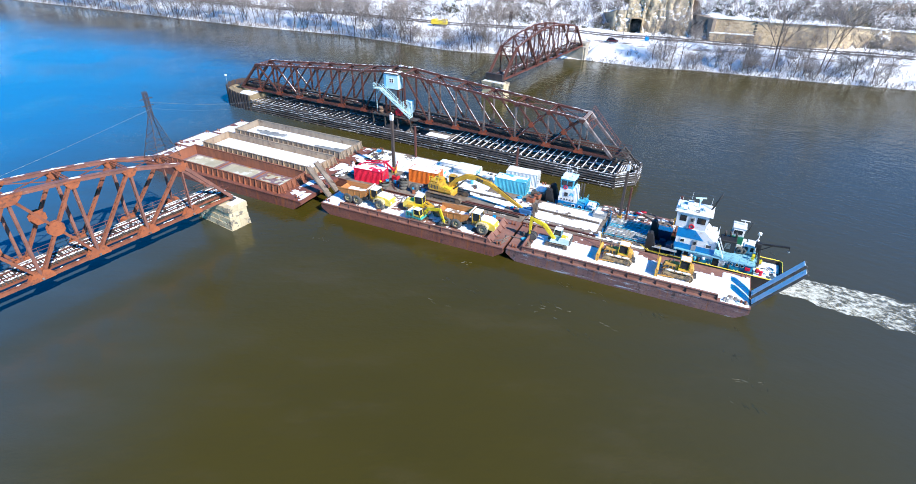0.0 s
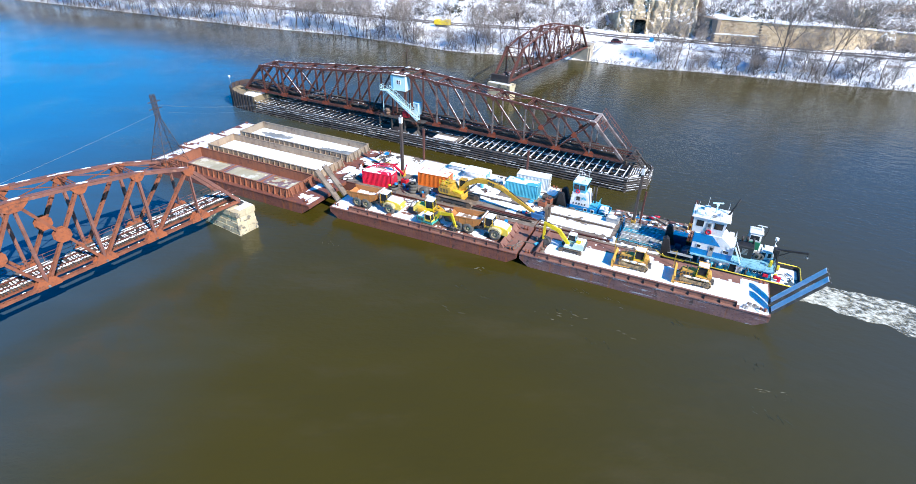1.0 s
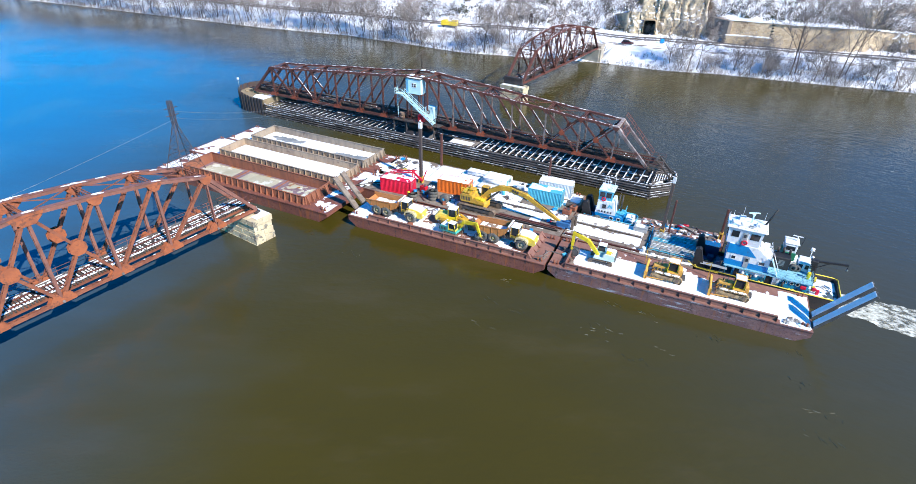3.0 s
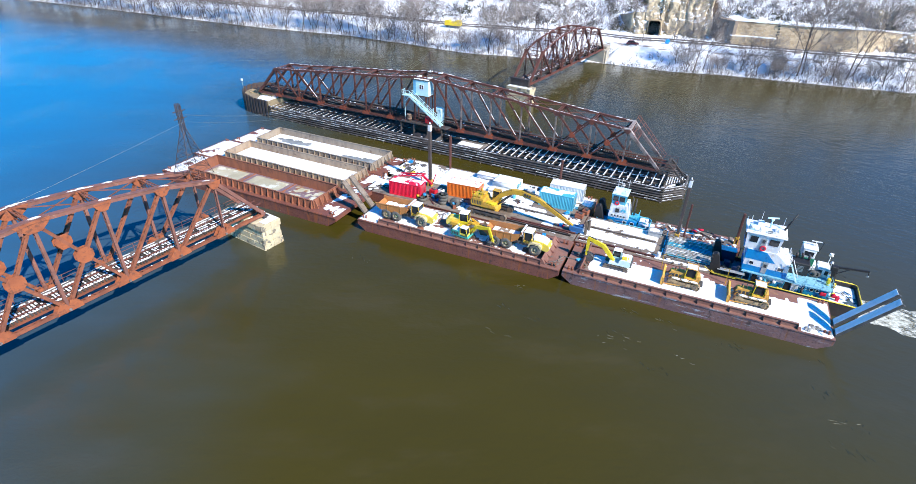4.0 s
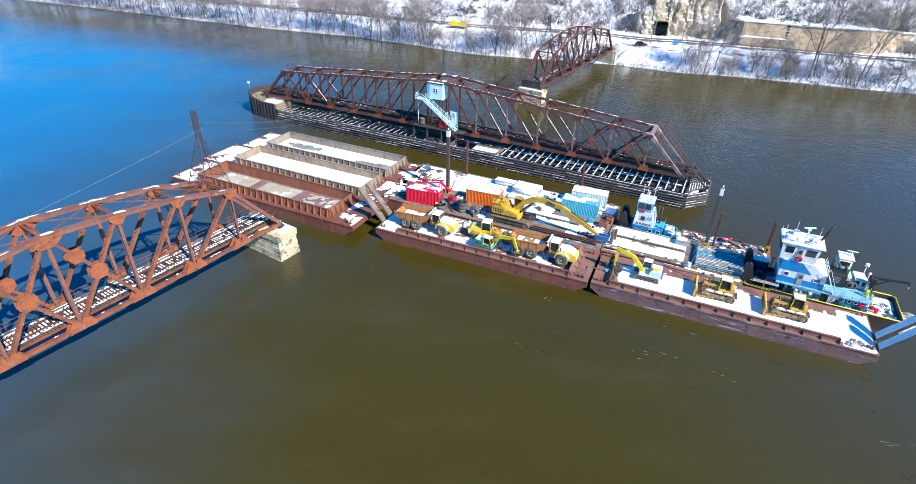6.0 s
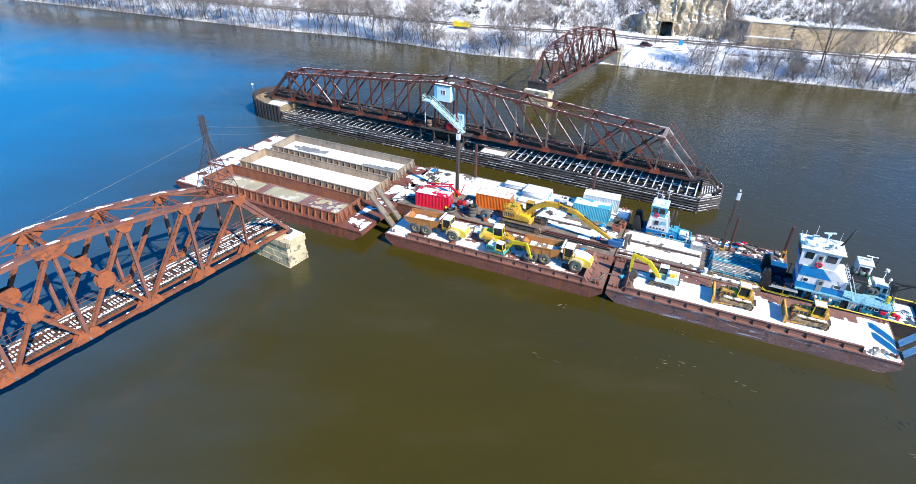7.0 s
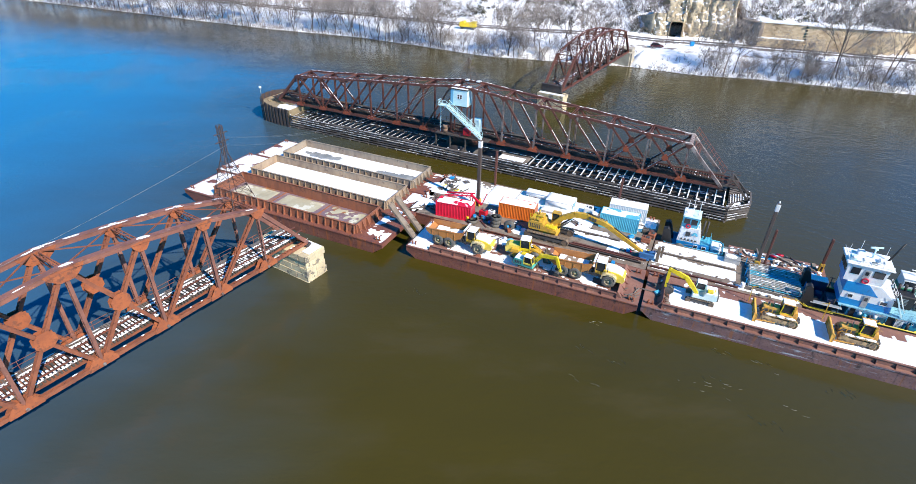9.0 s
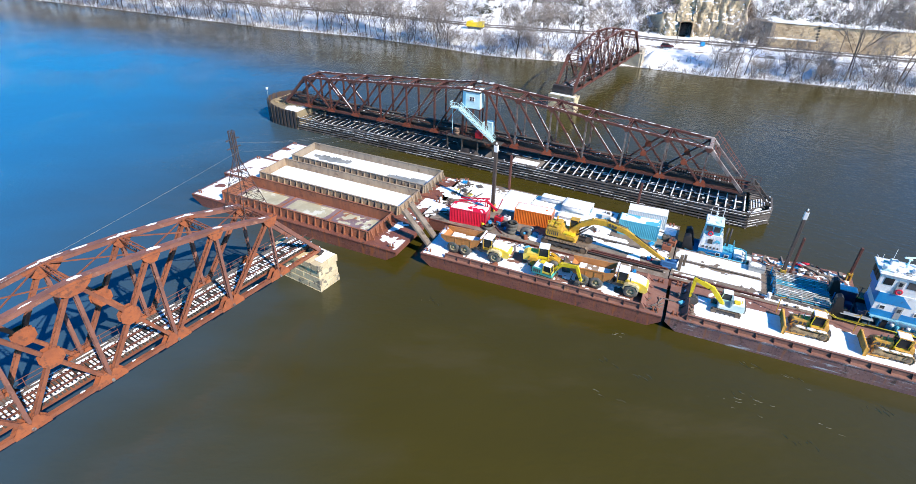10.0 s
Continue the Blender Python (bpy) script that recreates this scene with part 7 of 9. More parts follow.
for x in (11.8, 12.6, 13.3):
    b = B()
    tube(b, (x, 1.02, 2.55), (x, 1.12, 2.55), 0.2, n=14)
    ph = part("porthole", b, GLASS, dh)
    b = B()
    lathe(b, [(0.2, 1.0), (0.27, 1.0), (0.27, 1.1), (0.2, 1.1)], 14, (x, 0, 2.55), False)
    part("ring", b, WHITE, ph)
b = B()
rbox(b, 13.7, 14.4, 0.82, 1.08, 2.1, 2.6, 0.04)
part("hose_box", b, CRIMSON, dh, "red hose box")
for x in (6.3, 8.0):
    b = B()
    lathe(b, [(0.02, 0.72), (0.2, 0.75), (0.26, 0.88), (0.2, 1.02), (0.02, 1.06)], 14, (x, 0, 2.4))
    part("float_canister", b, WHITE, dh, "white round float canister")
for x in (6.9, 7.4, 11.5):
    b = B()
    tube(b, (x, 0.75, 1.54), (x, 0.75, 2.5), 0.16, 0.16, 10)
    part("drum", b, CYAN if x < 7.2 else STEEL_BLACK, tg)

# boat deck over it, with rails
b = B()
rbox(b, 3.7, 14.9, 0.85, 5.4, 3.0, 3.1, 0.03)
bd = part("boat_deck", b, PALEBLUE, tg, "pale blue boat deck")
b = B()
box(b, 3.65, 14.95, 0.8, 0.85, 2.96, 3.12)
box(b, 14.95, 15.0, 0.8, 5.45, 2.96, 3.12)
part("deck_edge", b, PALEBLUE, bd)
for x in (4.0, 6.6, 9.2, 11.8, 14.6):
    b = B()
    tube(b, (x, 0.88, 1.54), (x, 0.88, 2.96), 0.05, n=6)
    part("stanchion", b, SEABLUE, tg)
rails(tg, [(9.4, 0.9), (14.85, 0.9), (14.85, 5.3), (12.6, 5.3)], 0.95, PALEBLUE, 3.1, 1.15, 0.022)

# second level: white house with two blue bands, raked at the back
b = B()
prism(b, [(3.6, 3.1), (3.6, 6.55), (7.3, 6.55), (9.2, 4.9), (9.2, 3.1)], 1.2, 5.0)
l2 = part("upper_house", b, WHITE, tg, "white second deck house")
b = B()
prism(b, [(3.57, 5.05), (3.57, 6.5), (6.0, 6.5), (7.4, 5.05)], 1.16, 1.2)
box(b, 3.54, 3.6, 1.16, 5.0, 5.05, 6.5)
part("band", b, BLUE, l2, "bright blue upper band")
b = B()
box(b, 3.57, 9.22, 1.16, 1.2, 3.15, 4.0)
box(b, 3.54, 3.6, 1.16, 5.0, 3.15, 4.0)
part("band", b, BLUE, l2, "bright blue lower band")
pane(l2, 7.9, 8.6, 1.18, 4.15, 4.6), pane(l2, 4.3, 4.8, 1.18, 4.25, 4.7)
b = B()
box(b, 6.0, 6.65, 1.1, 1.18, 3.2, 4.95)
dr = part("door", b, surf("grey_door", (0.30, 0.31, 0.31), (0.4, 0.4, 0.39), 0.8, 5, 0.5), l2, "grey door with a small pane")
b = B()
box(b, 6.15, 6.5, 1.07, 1.1, 4.2, 4.7)
part("pane", b, GLASS, dr)
b = B()
beam(b, (9.3, 1.0, 5.6), (10.5, 1.0, 3.2), 0.55, 0.14)
part("stair", b, TEAL, tg, "pale blue ladder")
for s_ in (0.72, 1.28):
    b = B()
    tube(b, (9.3, s_, 6.4), (10.5, s_, 4.0), 0.03, n=5)
    part("handrail", b, WHITE, tg)
# landing and lockers behind the wheelhouse
b = B()
rbox(b, 7.2, 9.3, 1.2, 5.0, 5.15, 5.25, 0.03)
part("landing", b, WHITE, l2)
rails(tg, [(7.4, 1.25), (9.2, 1.25), (9.2, 4.9)], 0.95, WHITE, 5.25, 0.9, 0.03)
for x0, x1, y0, y1, h in ((7.6, 8.3, 2.2, 3.2, 1.3), (8.2, 8.9, 3.6, 4.6, 0.9)):
    b = B()
    rbox(b, x0, x1, y0, y1, 5.25, 5.25 + h, 0.06)
    part("locker", b, WHITE, l2)

# wheelhouse
b = B()
v = [(3.1, 1.3), (7.2, 1.3), (7.2, 4.7), (3.1, 4.7)]
w0, w1 = [b.verts.new((x, y, 6.55)) for x, y in v], [b.verts.new((5.15 + (x - 5.15) * 1.1, 3.0 + (y - 3.0) * 1.08, 9.0)) for x, y in v]
for i in range(4):
    b.faces.new((w0[i], w0[(i + 1) % 4], w1[(i + 1) % 4], w1[i]))
b.faces.new(w0[::-1]), b.faces.new(w1)
wh = part("wheelhouse", b, WHITE, tg, "white wheelhouse with dark windows")
for x0, x1 in ((3.45, 4.4), (5.85, 7.0)):
    b = B()
    f0, f1 = 1.2, 1.13
    vv = [b.verts.new(p) for p in ((x0, f0, 7.65), (x1, f0, 7.65), (x1, f1, 8.6), (x0, f1, 8.6), (x0, f0 + 0.2, 7.65), (x1, f0 + 0.2, 7.65), (x1, f1 + 0.2, 8.6), (x0, f1 + 0.2, 8.6))]
    for q in ((0, 1, 2, 3), (7, 6, 5, 4), (0, 4, 5, 1), (1, 5, 6, 2), (2, 6, 7, 3), (3, 7, 4, 0)):
        b.faces.new([vv[i] for i in q])
    part("window", b, GLASS, wh)
b = B()
box(b, 4.85, 5.5, 1.14, 1.3, 6.6, 8.5)
dr = part("door", b, bpy.data.materials["grey_door"], wh, "grey door")
b = B()
box(b, 5.0, 5.35, 1.11, 1.14, 7.8, 8.3)
part("pane", b, GLASS, dr)
for y0, y1 in ((1.6, 2.5), (2.7, 3.5), (3.7, 4.5)):
    for x0, x1 in ((2.86, 3.1), (7.2, 7.42)):
        b = B()
        box(b, x0, x1, y0, y1, 7.7, 8.6)
        part("window", b, GLASS, wh)
b = B()
box(b, 2.98, 3.06, 1.4, 4.6, 6.6, 7.6)
part("front_panel", b, BLUE, wh, "blue front panel")
life_ring(wh, 5.3, 1.05, 7.05, 0.32)
b = B()
rbox(b, 2.6, 7.8, 0.95, 5.05, 9.0, 9.2, 0.08)
rf = part("roof", b, WHITE, wh)
snow_sheet("snow_cover", wh, 2.7, 7.7, 1.05, 4.95, 9.2, 0.45, 91, step=0.25, thick=0.08)
b = B()
tube(b, (5.6, 3.4, 9.2), (5.6, 3.4, 10.5), 0.12, 0.09, 8)
rbox(b, 5.4, 5.8, 3.2, 3.6, 10.4, 10.65, 0.05)
beam(b, (4.9, 3.1, 10.75), (6.3, 3.7, 10.75), 0.2, 0.14)
part("radar", b, TEAL, wh, "pale radar scanner on a mast")
for x, y, h in ((3.2, 4.2, 1.0), (4.4, 4.6, 1.7), (7.2, 4.4, 1.5)):
    b = B()
    tube(b, (x, y, 9.2), (x, y, 9.2 + h), 0.035, 0.02, 5)
    part("antenna", b, WHITE, wh)
b = B()
tube(b, (7.4, 3.6, 9.2), (8.3, 3.9, 11.8), 0.14, 0.1, 8)
tube(b, (7.95, 3.5, 11.2), (8.25, 4.1, 11.2), 0.06, n=6)
part("mast", b, COAL, wh, "black leaning mast with a short crossarm")
for x, y in ((3.3, 1.7), (6.6, 1.8), (4.4, 1.6)):
    b = B()
    tube(b, (x, y, 9.2), (x, y, 9.55), 0.05, n=6)
    tube(b, (x - 0.22, y, 9.68), (x + 0.18, y, 9.68), 0.2, 0.17, 12)
    part("searchlight", b, WHITE, wh)
for x0, x1, y0, y1, h, mat in ((4.0, 4.8, 3.4, 4.3, 0.55, WHITE), (3.0, 3.7, 1.6, 2.6, 0.5, TEAL), (6.2, 7.0, 2.4, 3.2, 0.4, WHITE), (5.3, 5.9, 1.5, 2.0, 0.3, WIRE)):
    b = B()
    rbox(b, x0, x1, y0, y1, 9.2, 9.2 + h, 0.07)
    part("ventilator", b, mat, wh)
b = B()
tube(b, (2.75, 1.1, 9.6), (7.6, 1.1, 9.6), 0.03, n=5)
tube(b, (2.75, 1.1, 9.6), (2.75, 4.9, 9.6), 0.03, n=5)
for i in range(5):
    tube(b, (2.75 + 1.2 * i, 1.1, 9.2), (2.75 + 1.2 * i, 1.1, 9.6), 0.03, n=5)
part("roof_rail", b, WHITE, wh)

# engine casing, davit, after-deck gear
b = B()
rbox(b, 9.6, 11.9, 3.2, 5.0, 3.1, 5.0, 0.08)
st = part("engine_casing", b, COAL, tg, "black engine casing")
for i in range(5):
    b = B()
    box(b, 10.4, 11.2, 3.16, 3.2, 3.7 + 0.2 * i, 3.8 + 0.2 * i)
    part("louvre", b, WIRE, st)
for x, y in ((10.2, 4.6), (10.9, 4.7), (11.7, 4.6)):
    b = B()
    tube(b, (x, y, 5.1), (x - 0.1, y, 5.9), 0.16, 0.16, 12)
    part("funnel", b, STEEL_BLACK, st)
b = B()
rbox(b, 12.9, 14.5, 4.0, 5.3, 3.1, 4.45, 0.08)
pb = part("locker", b, WHITE, tg, "white deck cabin with dark panes")
pane(pb, 13.1, 13.6, 4.0, 3.6, 4.3), pane(pb, 13.9, 14.35, 4.0, 3.6, 4.3)
for x, y in ((12.5, 3.4), (13.0, 3.5)):
    b = B()
    lathe(b, [(0.25, y), (0.5, y), (0.55, y + 0.2), (0.5, y + 0.4), (0.25, y + 0.4)], 14, (x, 0, 3.66), False)
    part("tyre_fender", b, RUBBER, tg)
b = B()
tube(b, (14.6, 5.2, 3.1), (14.6, 5.2, 4.9), 0.05, n=6)
lp = part("lamp_post", b, WHITE, tg)
b = B()
lathe(b, [(0.02, 5.0), (0.17, 5.05), (0.22, 5.2), (0.17, 5.35), (0.02, 5.4)], 12, (14.6, 0, 5.1))
part("dome", b, WHITE, lp, "white dome")
b = B()
beam(b, (15.2, 3.4, 1.54), (14.6, 3.4, 5.2), 0.34, 0.34)
beam(b, (15.5, 3.9, 1.54), (14.9, 3.6, 5.3), 0.26, 0.26)
rbox(b, 14.3, 15.1, 3.1, 4.0, 4.9, 5.6, 0.06)
cr = part("davit_post", b, COAL, tg)
b = B()
beam(b, (14.8, 3.5, 5.5), (18.6, 3.7, 5.8), 0.2, 0.26)
beam(b, (14.9, 3.5, 4.4), (16.4, 3.55, 5.5), 0.1, 0.1)
tube(b, (18.6, 3.7, 5.7), (18.6, 3.7, 5.2), 0.06, n=6)
part("davit_arm", b, COAL, cr)
b = B()
lathe(b, [(0.02, 3.55), (0.16, 3.6), (0.16, 3.8), (0.02, 3.85)], 10, (18.6, 0, 5.05))
part("hook_block", b, WIRE, cr, "grey hook block")
b = B()
rbox(b, 14.2, 14.6, 2.2, 2.7, 3.1, 4.1, 0.05)
part("control_stand", b, LEMON, tg, "yellow control stand")
b = B()
lathe(b, [(0.14, 0.8), (0.3, 0.8), (0.34, 0.9), (0.3, 1.0), (0.14, 1.0)], 14, (15.4, 0.5, 2.2))
part("hose_reel", b, CRIMSON, tg, "red hose reel")
for x, y, mat in ((15.2, 1.9, LEMON), (15.7, 1.2, CRIMSON), (15.6, 4.6, LEMON)):
    b = B()
    rbox(b, x, x + 0.4, y, y + 0.35, 1.54, 2.3, 0.05)
    part("bollard", b, mat, tg)
snow_sheet("snow_cover", tg, 15.0, 18.4, 0.4, 5.7, 1.54, 0.9, 92, step=0.2, thick=0.08)
for i in range(20):
    b = B()
    x, y = random.uniform(15.6, 17.8), random.uniform(0.9, 5.0)
    tube(b, (x, y, 1.66), (x + random.uniform(-0.7, 0.7), y + random.uniform(-0.7, 0.7), 1.72), 0.05, n=5)
    part("ratchet_bar", b, DARKM if i % 3 else BLUE, tg)

# fore deck: lockers in navy for shade, white-topped winch house, grey catwalk, ropes
b = B()
rbox(b, 0.7, 2.8, 4.7, 5.95, 1.54, 3.5, 0.06)
hb_ = part("winch_house", b, SHADE_NAVY, tg, "winch house coloured navy for shade")
b = B()
rbox(b, 0.65, 2.85, 4.65, 6.0, 3.5, 3.62, 0.04)
part("snow_cover", b, SNOW, hb_)
for x0, x1, y0, y1, h in ((2.5, 3.4, 1.3, 2.6, 1.5), (2.6, 3.4, 2.7, 3.6, 1.1), (0.6, 1.2, 2.4, 3.4, 0.8), (1.4, 2.2, 2.8, 3.6, 1.2), (0.5, 1.0, 1.3, 2.0, 1.0)):
    b = B()
    rbox(b, x0, x1, y0, y1, 1.54, 1.54 + h, 0.05)
    lk = part("locker", b, SHADE_NAVY, tg, "deck locker coloured navy for shade")
    b = B()
    beam(b, (x0 - 0.03, y0 + 0.2, 1.54 + h * 0.7), (x0 - 0.03, y1 - 0.2, 1.54 + h * 0.7), 0.05, 0.05)
    part("handle", b, WIRE, lk)
for x, y in ((1.5, 2.2), (1.9, 1.5)):
    b = B()
    rbox(b, x - 0.5, x + 0.5, y - 0.3, y + 0.3, 1.54, 1.7, 0.04)
    lathe(b, [(0.4, y - 0.26), (0.4, y - 0.2), (0.22, y - 0.18), (0.22, y + 0.18), (0.4, y + 0.2), (0.4, y + 0.26)], 14, (x, 0, 2.05))
    part("winch", b, DARKM, tg)
for x, y in ((0.8, 3.7), (2.3, 2.3), (3.0, 0.7)):
    b = B()
    for k in range(3):
        lathe(b, [(0.24, 0), (0.34, -0.06), (0.34, 0.06)], 12, (0, 0.1 * k, 0), False)
    bmesh.ops.transform(b, matrix=Matrix.Translation((x, y, 1.62)) @ pose(0, 0, 0, 90, 0, 0), verts=b.verts[:])
    part("rope_coil", b, TIMBER, tg, "coiled mooring line")
b = B()
rbox(b, 0.6, 4.2, 0.35, 1.05, 2.55, 2.65, 0.03)
part("gangway", b, surf("aluminium", (0.36, 0.38, 0.39), (0.46, 0.47, 0.47), 0.8, 5, 0.5, metal=0.4), tg, "pale metal gangway")
for x in (0.9, 3.9):
    b = B()
    beam(b, (x, 0.7, 1.54), (x, 0.7, 2.55), 0.1, 0.1)
    part("gangway_leg", b, STEEL_BLACK, tg)
rails(tg, [(0.5, 1.2), (0.5, 5.5)], 1.0, SHADE_NAVY, 1.54, 0.9, 0.035)
for x, y, h in ((3.3, 1.1, 2.0), (3.2, 5.5, 2.6)):
    b = B()
    tube(b, (x, y, 1.54), (x, y, 1.54 + h), 0.06, n=6)
    beam(b, (x - 0.35, y, 1.4 + h), (x + 0.35, y, 1.4 + h), 0.05, 0.05)
    part("lamp_post", b, STEEL_BLACK, tg)
for x in (4.2, 8.6, 12.4):
    for e in (0, 0.45):
        b = B()
        tube(b, (x + e, 0.45, 1.54), (x + e, 0.45, 2.0), 0.13, n=8)
        part("mooring_bitt", b, YRAIL if x > 8 else STEEL_BLACK, tg)

# small push boat on the far side of the work barge
t2 = thing("push_boat", "small cyan and white push boat with black push knees", "boat", at(1.6, 17.5, 0), "tow boats")
boat_hull(t2, 8.6, 4.0, 1.3, surf("cyan_hull", (0.05, 0.36, 0.56), (0.04, 0.30, 0.48), 0.6, 4, 0.5), CYAN, 0.5)
for y in (0.3, 2.7):
    b = B()
    prism(b, [(-0.4, 0.2), (-0.4, 3.9), (0.2, 4.2), (0.5, 3.9), (1.3, 1.3), (0.1, 1.3)], y, y + 0.9)
    part("push_knee", b, COAL, t2, "black push knee")
b = B()
rbox(b, 1.8, 6.6, 0.5, 3.5, 1.3, 2.5, 0.05)
lw = part("deckhouse", b, BLUE, t2, "blue lower house")
for x in (4.4, 5.6):
    pane(lw, x, x + 0.5, 0.48, 1.7, 2.2)
b = B()
prism(b, [(1.8, 2.5), (2.0, 4.9), (4.6, 4.9), (5.2, 2.5)], 0.5, 3.5)
mw = part("upper_house", b, WHITE, t2, "white ribbed upper house")
for i in range(6):
    b = B()
    beam(b, (2.05 + 0.55 * i, 0.49, 2.55), (2.12 + 0.46 * i, 0.49, 4.85), 0.035, 0.035, (0, 1, 0))
    part("rib", b, WHITE, mw)
pane(mw, 2.9, 3.4, 0.44, 3.6, 4.2, frame=DARKM)
b = B()
for i in range(5):
    box(b, 2.3 + 0.5 * i, 2.55 + 0.5 * i, 0.42, 0.44, 2.75, 3.05)
part("lettering", b, DARKM, mw, "dark lettering bars")
b = B()
prism(b, [(3.7, 3.7), (3.9, 4.3), (4.3, 4.3), (4.6, 3.9), (4.4, 3.7), (4.1, 4.1), (3.9, 3.7)], 0.41, 0.44)
part("emblem", b, CYAN, mw, "cyan emblem shape")
b = B()
v = [(2.0, 0.7), (4.2, 0.7), (4.2, 3.3), (2.0, 3.3)]
w0, w1 = [b.verts.new((x, y, 4.9)) for x, y in v], [b.verts.new((3.1 + (x - 3.1) * 1.12, 2 + (y - 2) * 1.08, 6.6)) for x, y in v]
for i in range(4):
    b.faces.new((w0[i], w0[(i + 1) % 4], w1[(i + 1) % 4], w1[i]))
b.faces.new(w0[::-1]), b.faces.new(w1)
pw = part("wheelhouse", b, CYAN, t2, "cyan wheelhouse")
for x in (2.15, 3.2):
    b = B()
    box(b, x, x + 0.85, 0.56, 0.78, 5.5, 6.35)
    part("window", b, GLASS, pw)
for y in (0.95, 2.1):
    b = B()
    box(b, 4.15, 4.36, y, y + 0.9, 5.5, 6.3)
    part("window", b, GLASS, pw)
for x, y, h in ((3.9, 1.0, 0.5), (2.3, 1.1, 0.45), (3.2, 3.0, 0.6)):
    b = B()
    tube(b, (x, y, 6.74), (x, y, 6.74 + h), 0.05, n=6)
    tube(b, (x - 0.18, y, 6.8 + h), (x + 0.16, y, 6.8 + h), 0.17, 0.14, 10)
    part("searchlight", b, WHITE, pw)
b = B()
rbox(b, 4.7, 6.5, 0.6, 3.4, 2.5, 2.6, 0.03)
part("upper_deck", b, CYAN, t2)
rails(t2, [(5.2, 0.55), (6.55, 0.55), (6.55, 3.45)], 0.9, CYAN, 2.55, 0.8, 0.025)
life_ring(pw, 2.9, 0.5, 5.15, 0.3)
b = B()
rbox(b, 1.85, 4.4, 0.5, 3.5, 6.6, 6.74, 0.05)
r2 = part("roof", b, TEAL, pw)
b = B()
rbox(b, 1.9, 3.2, 0.6, 3.4, 6.78, 6.85, 0.03)
part("snow_cover", b, SNOW, pw)
for x, y, h in ((2.3, 2.8, 1.6), (3.0, 1.6, 2.2), (4.0, 2.8, 1.9)):
    b = B()
    tube(b, (x, y, 6.78), (x, y, 6.78 + h), 0.05, 0.03, 6)
    beam(b, (x - 0.35, y, 6.6 + h * 0.8), (x + 0.35, y, 6.6 + h * 0.8), 0.06, 0.06)
    part("mast", b, WHITE, pw)
for x in (5.2, 5.7):
    b = B()
    tube(b, (x, 2.6, 2.5), (x, 2.6, 5.6), 0.15, 0.15, 10)
    part("funnel", b, STEEL_BLACK, t2)
b = B()
rbox(b, 6.8, 8.2, 0.6, 3.2, 1.3, 2.2, 0.08)
part("locker", b, WHITE, t2)
b = B()
tube(b, (8.0, 0.9, 2.2), (8.0, 0.9, 2.8), 0.1, n=8)
tube(b, (7.8, 0.9, 2.9), (8.2, 0.9, 3.0), 0.22, 0.18, 10)
part("searchlight", b, WHITE, t2)
b = B()
lathe(b, [(0.35, -0.18), (0.7, -0.18), (0.78, 0), (0.7, 0.18), (0.35, 0.18)], 18, (2.4, -0.15, 1.55), False)
part("tyre_fender", b, RUBBER, t2)

# third boat beyond the main tow boat
t3 = thing("push_boat", "small white and green push boat moored alongside", "boat", at(28.5, 15.3, 0) @ Matrix.Scale(0.84, 4), "tow boats")
boat_hull(t3, 9.4, 3.9, 1.2, STEEL_BLACK, STEEL_BLACK, 0.5)
b = B()
rbox(b, 2.6, 6.6, 0.5, 3.4, 1.2, 3.4, 0.06)
part("deckhouse", b, WHITE, t3)
b = B()
rbox(b, 3.6, 5.8, 0.6, 3.3, 3.4, 4.9, 0.05)
gb_ = part("band", b, GREEN, t3, "dark green band")
b = B()
rbox(b, 3.7, 5.7, 0.7, 3.2, 4.9, 6.5, 0.06)
w3 = part("wheelhouse", b, WHITE, t3)
pane(w3, 3.95, 5.4, 0.7, 5.3, 6.15)
b = B()
rbox(b, 3.6, 5.9, 0.62, 3.3, 6.5, 6.66, 0.05)
r3 = part("roof", b, WHITE, w3)
b = B()
tube(b, (5.4, 2.2, 6.68), (5.4, 2.2, 7.5), 0.08, n=6)
beam(b, (4.6, 2.2, 7.55), (6.2, 2.2, 7.55), 0.16, 0.12)
part("radar", b, WHITE, w3)
b = B()
tube(b, (6.3, 2.8, 4.9), (6.7, 2.8, 7.4), 0.06, n=6)
part("mast", b, COAL, w3)
for x in (6.9, 7.9):
    b = B()
    lathe(b, [(0.25, 0.6), (0.52, 0.6), (0.58, 0.85), (0.52, 1.1), (0.25, 1.1)], 16, (x, 0, 2.4), False)
    part("tyre_fender", b, RUBBER, t3)
b = B()
rbox(b, 6.8, 8.6, 1.4, 3.2, 1.2, 3.6, 0.08)
lk = part("locker", b, WHITE, t3)
pane(lk, 7.1, 8.2, 1.4, 2.2, 3.2)
b = B()
rbox(b, 8.6, 9.0, 0.6, 1.0, 1.2, 2.6, 0.05)
part("bollard", b, LEMON, t3)
b = B()
tube(b, (8.4, 3.0, 1.2), (8.4, 3.0, 5.0), 0.06, n=6)
tube(b, (8.4, 3.0, 5.0), (8.4, 3.0, 5.5), 0.35, 0.3, 12)
part("lamp", b, WHITE, t3)

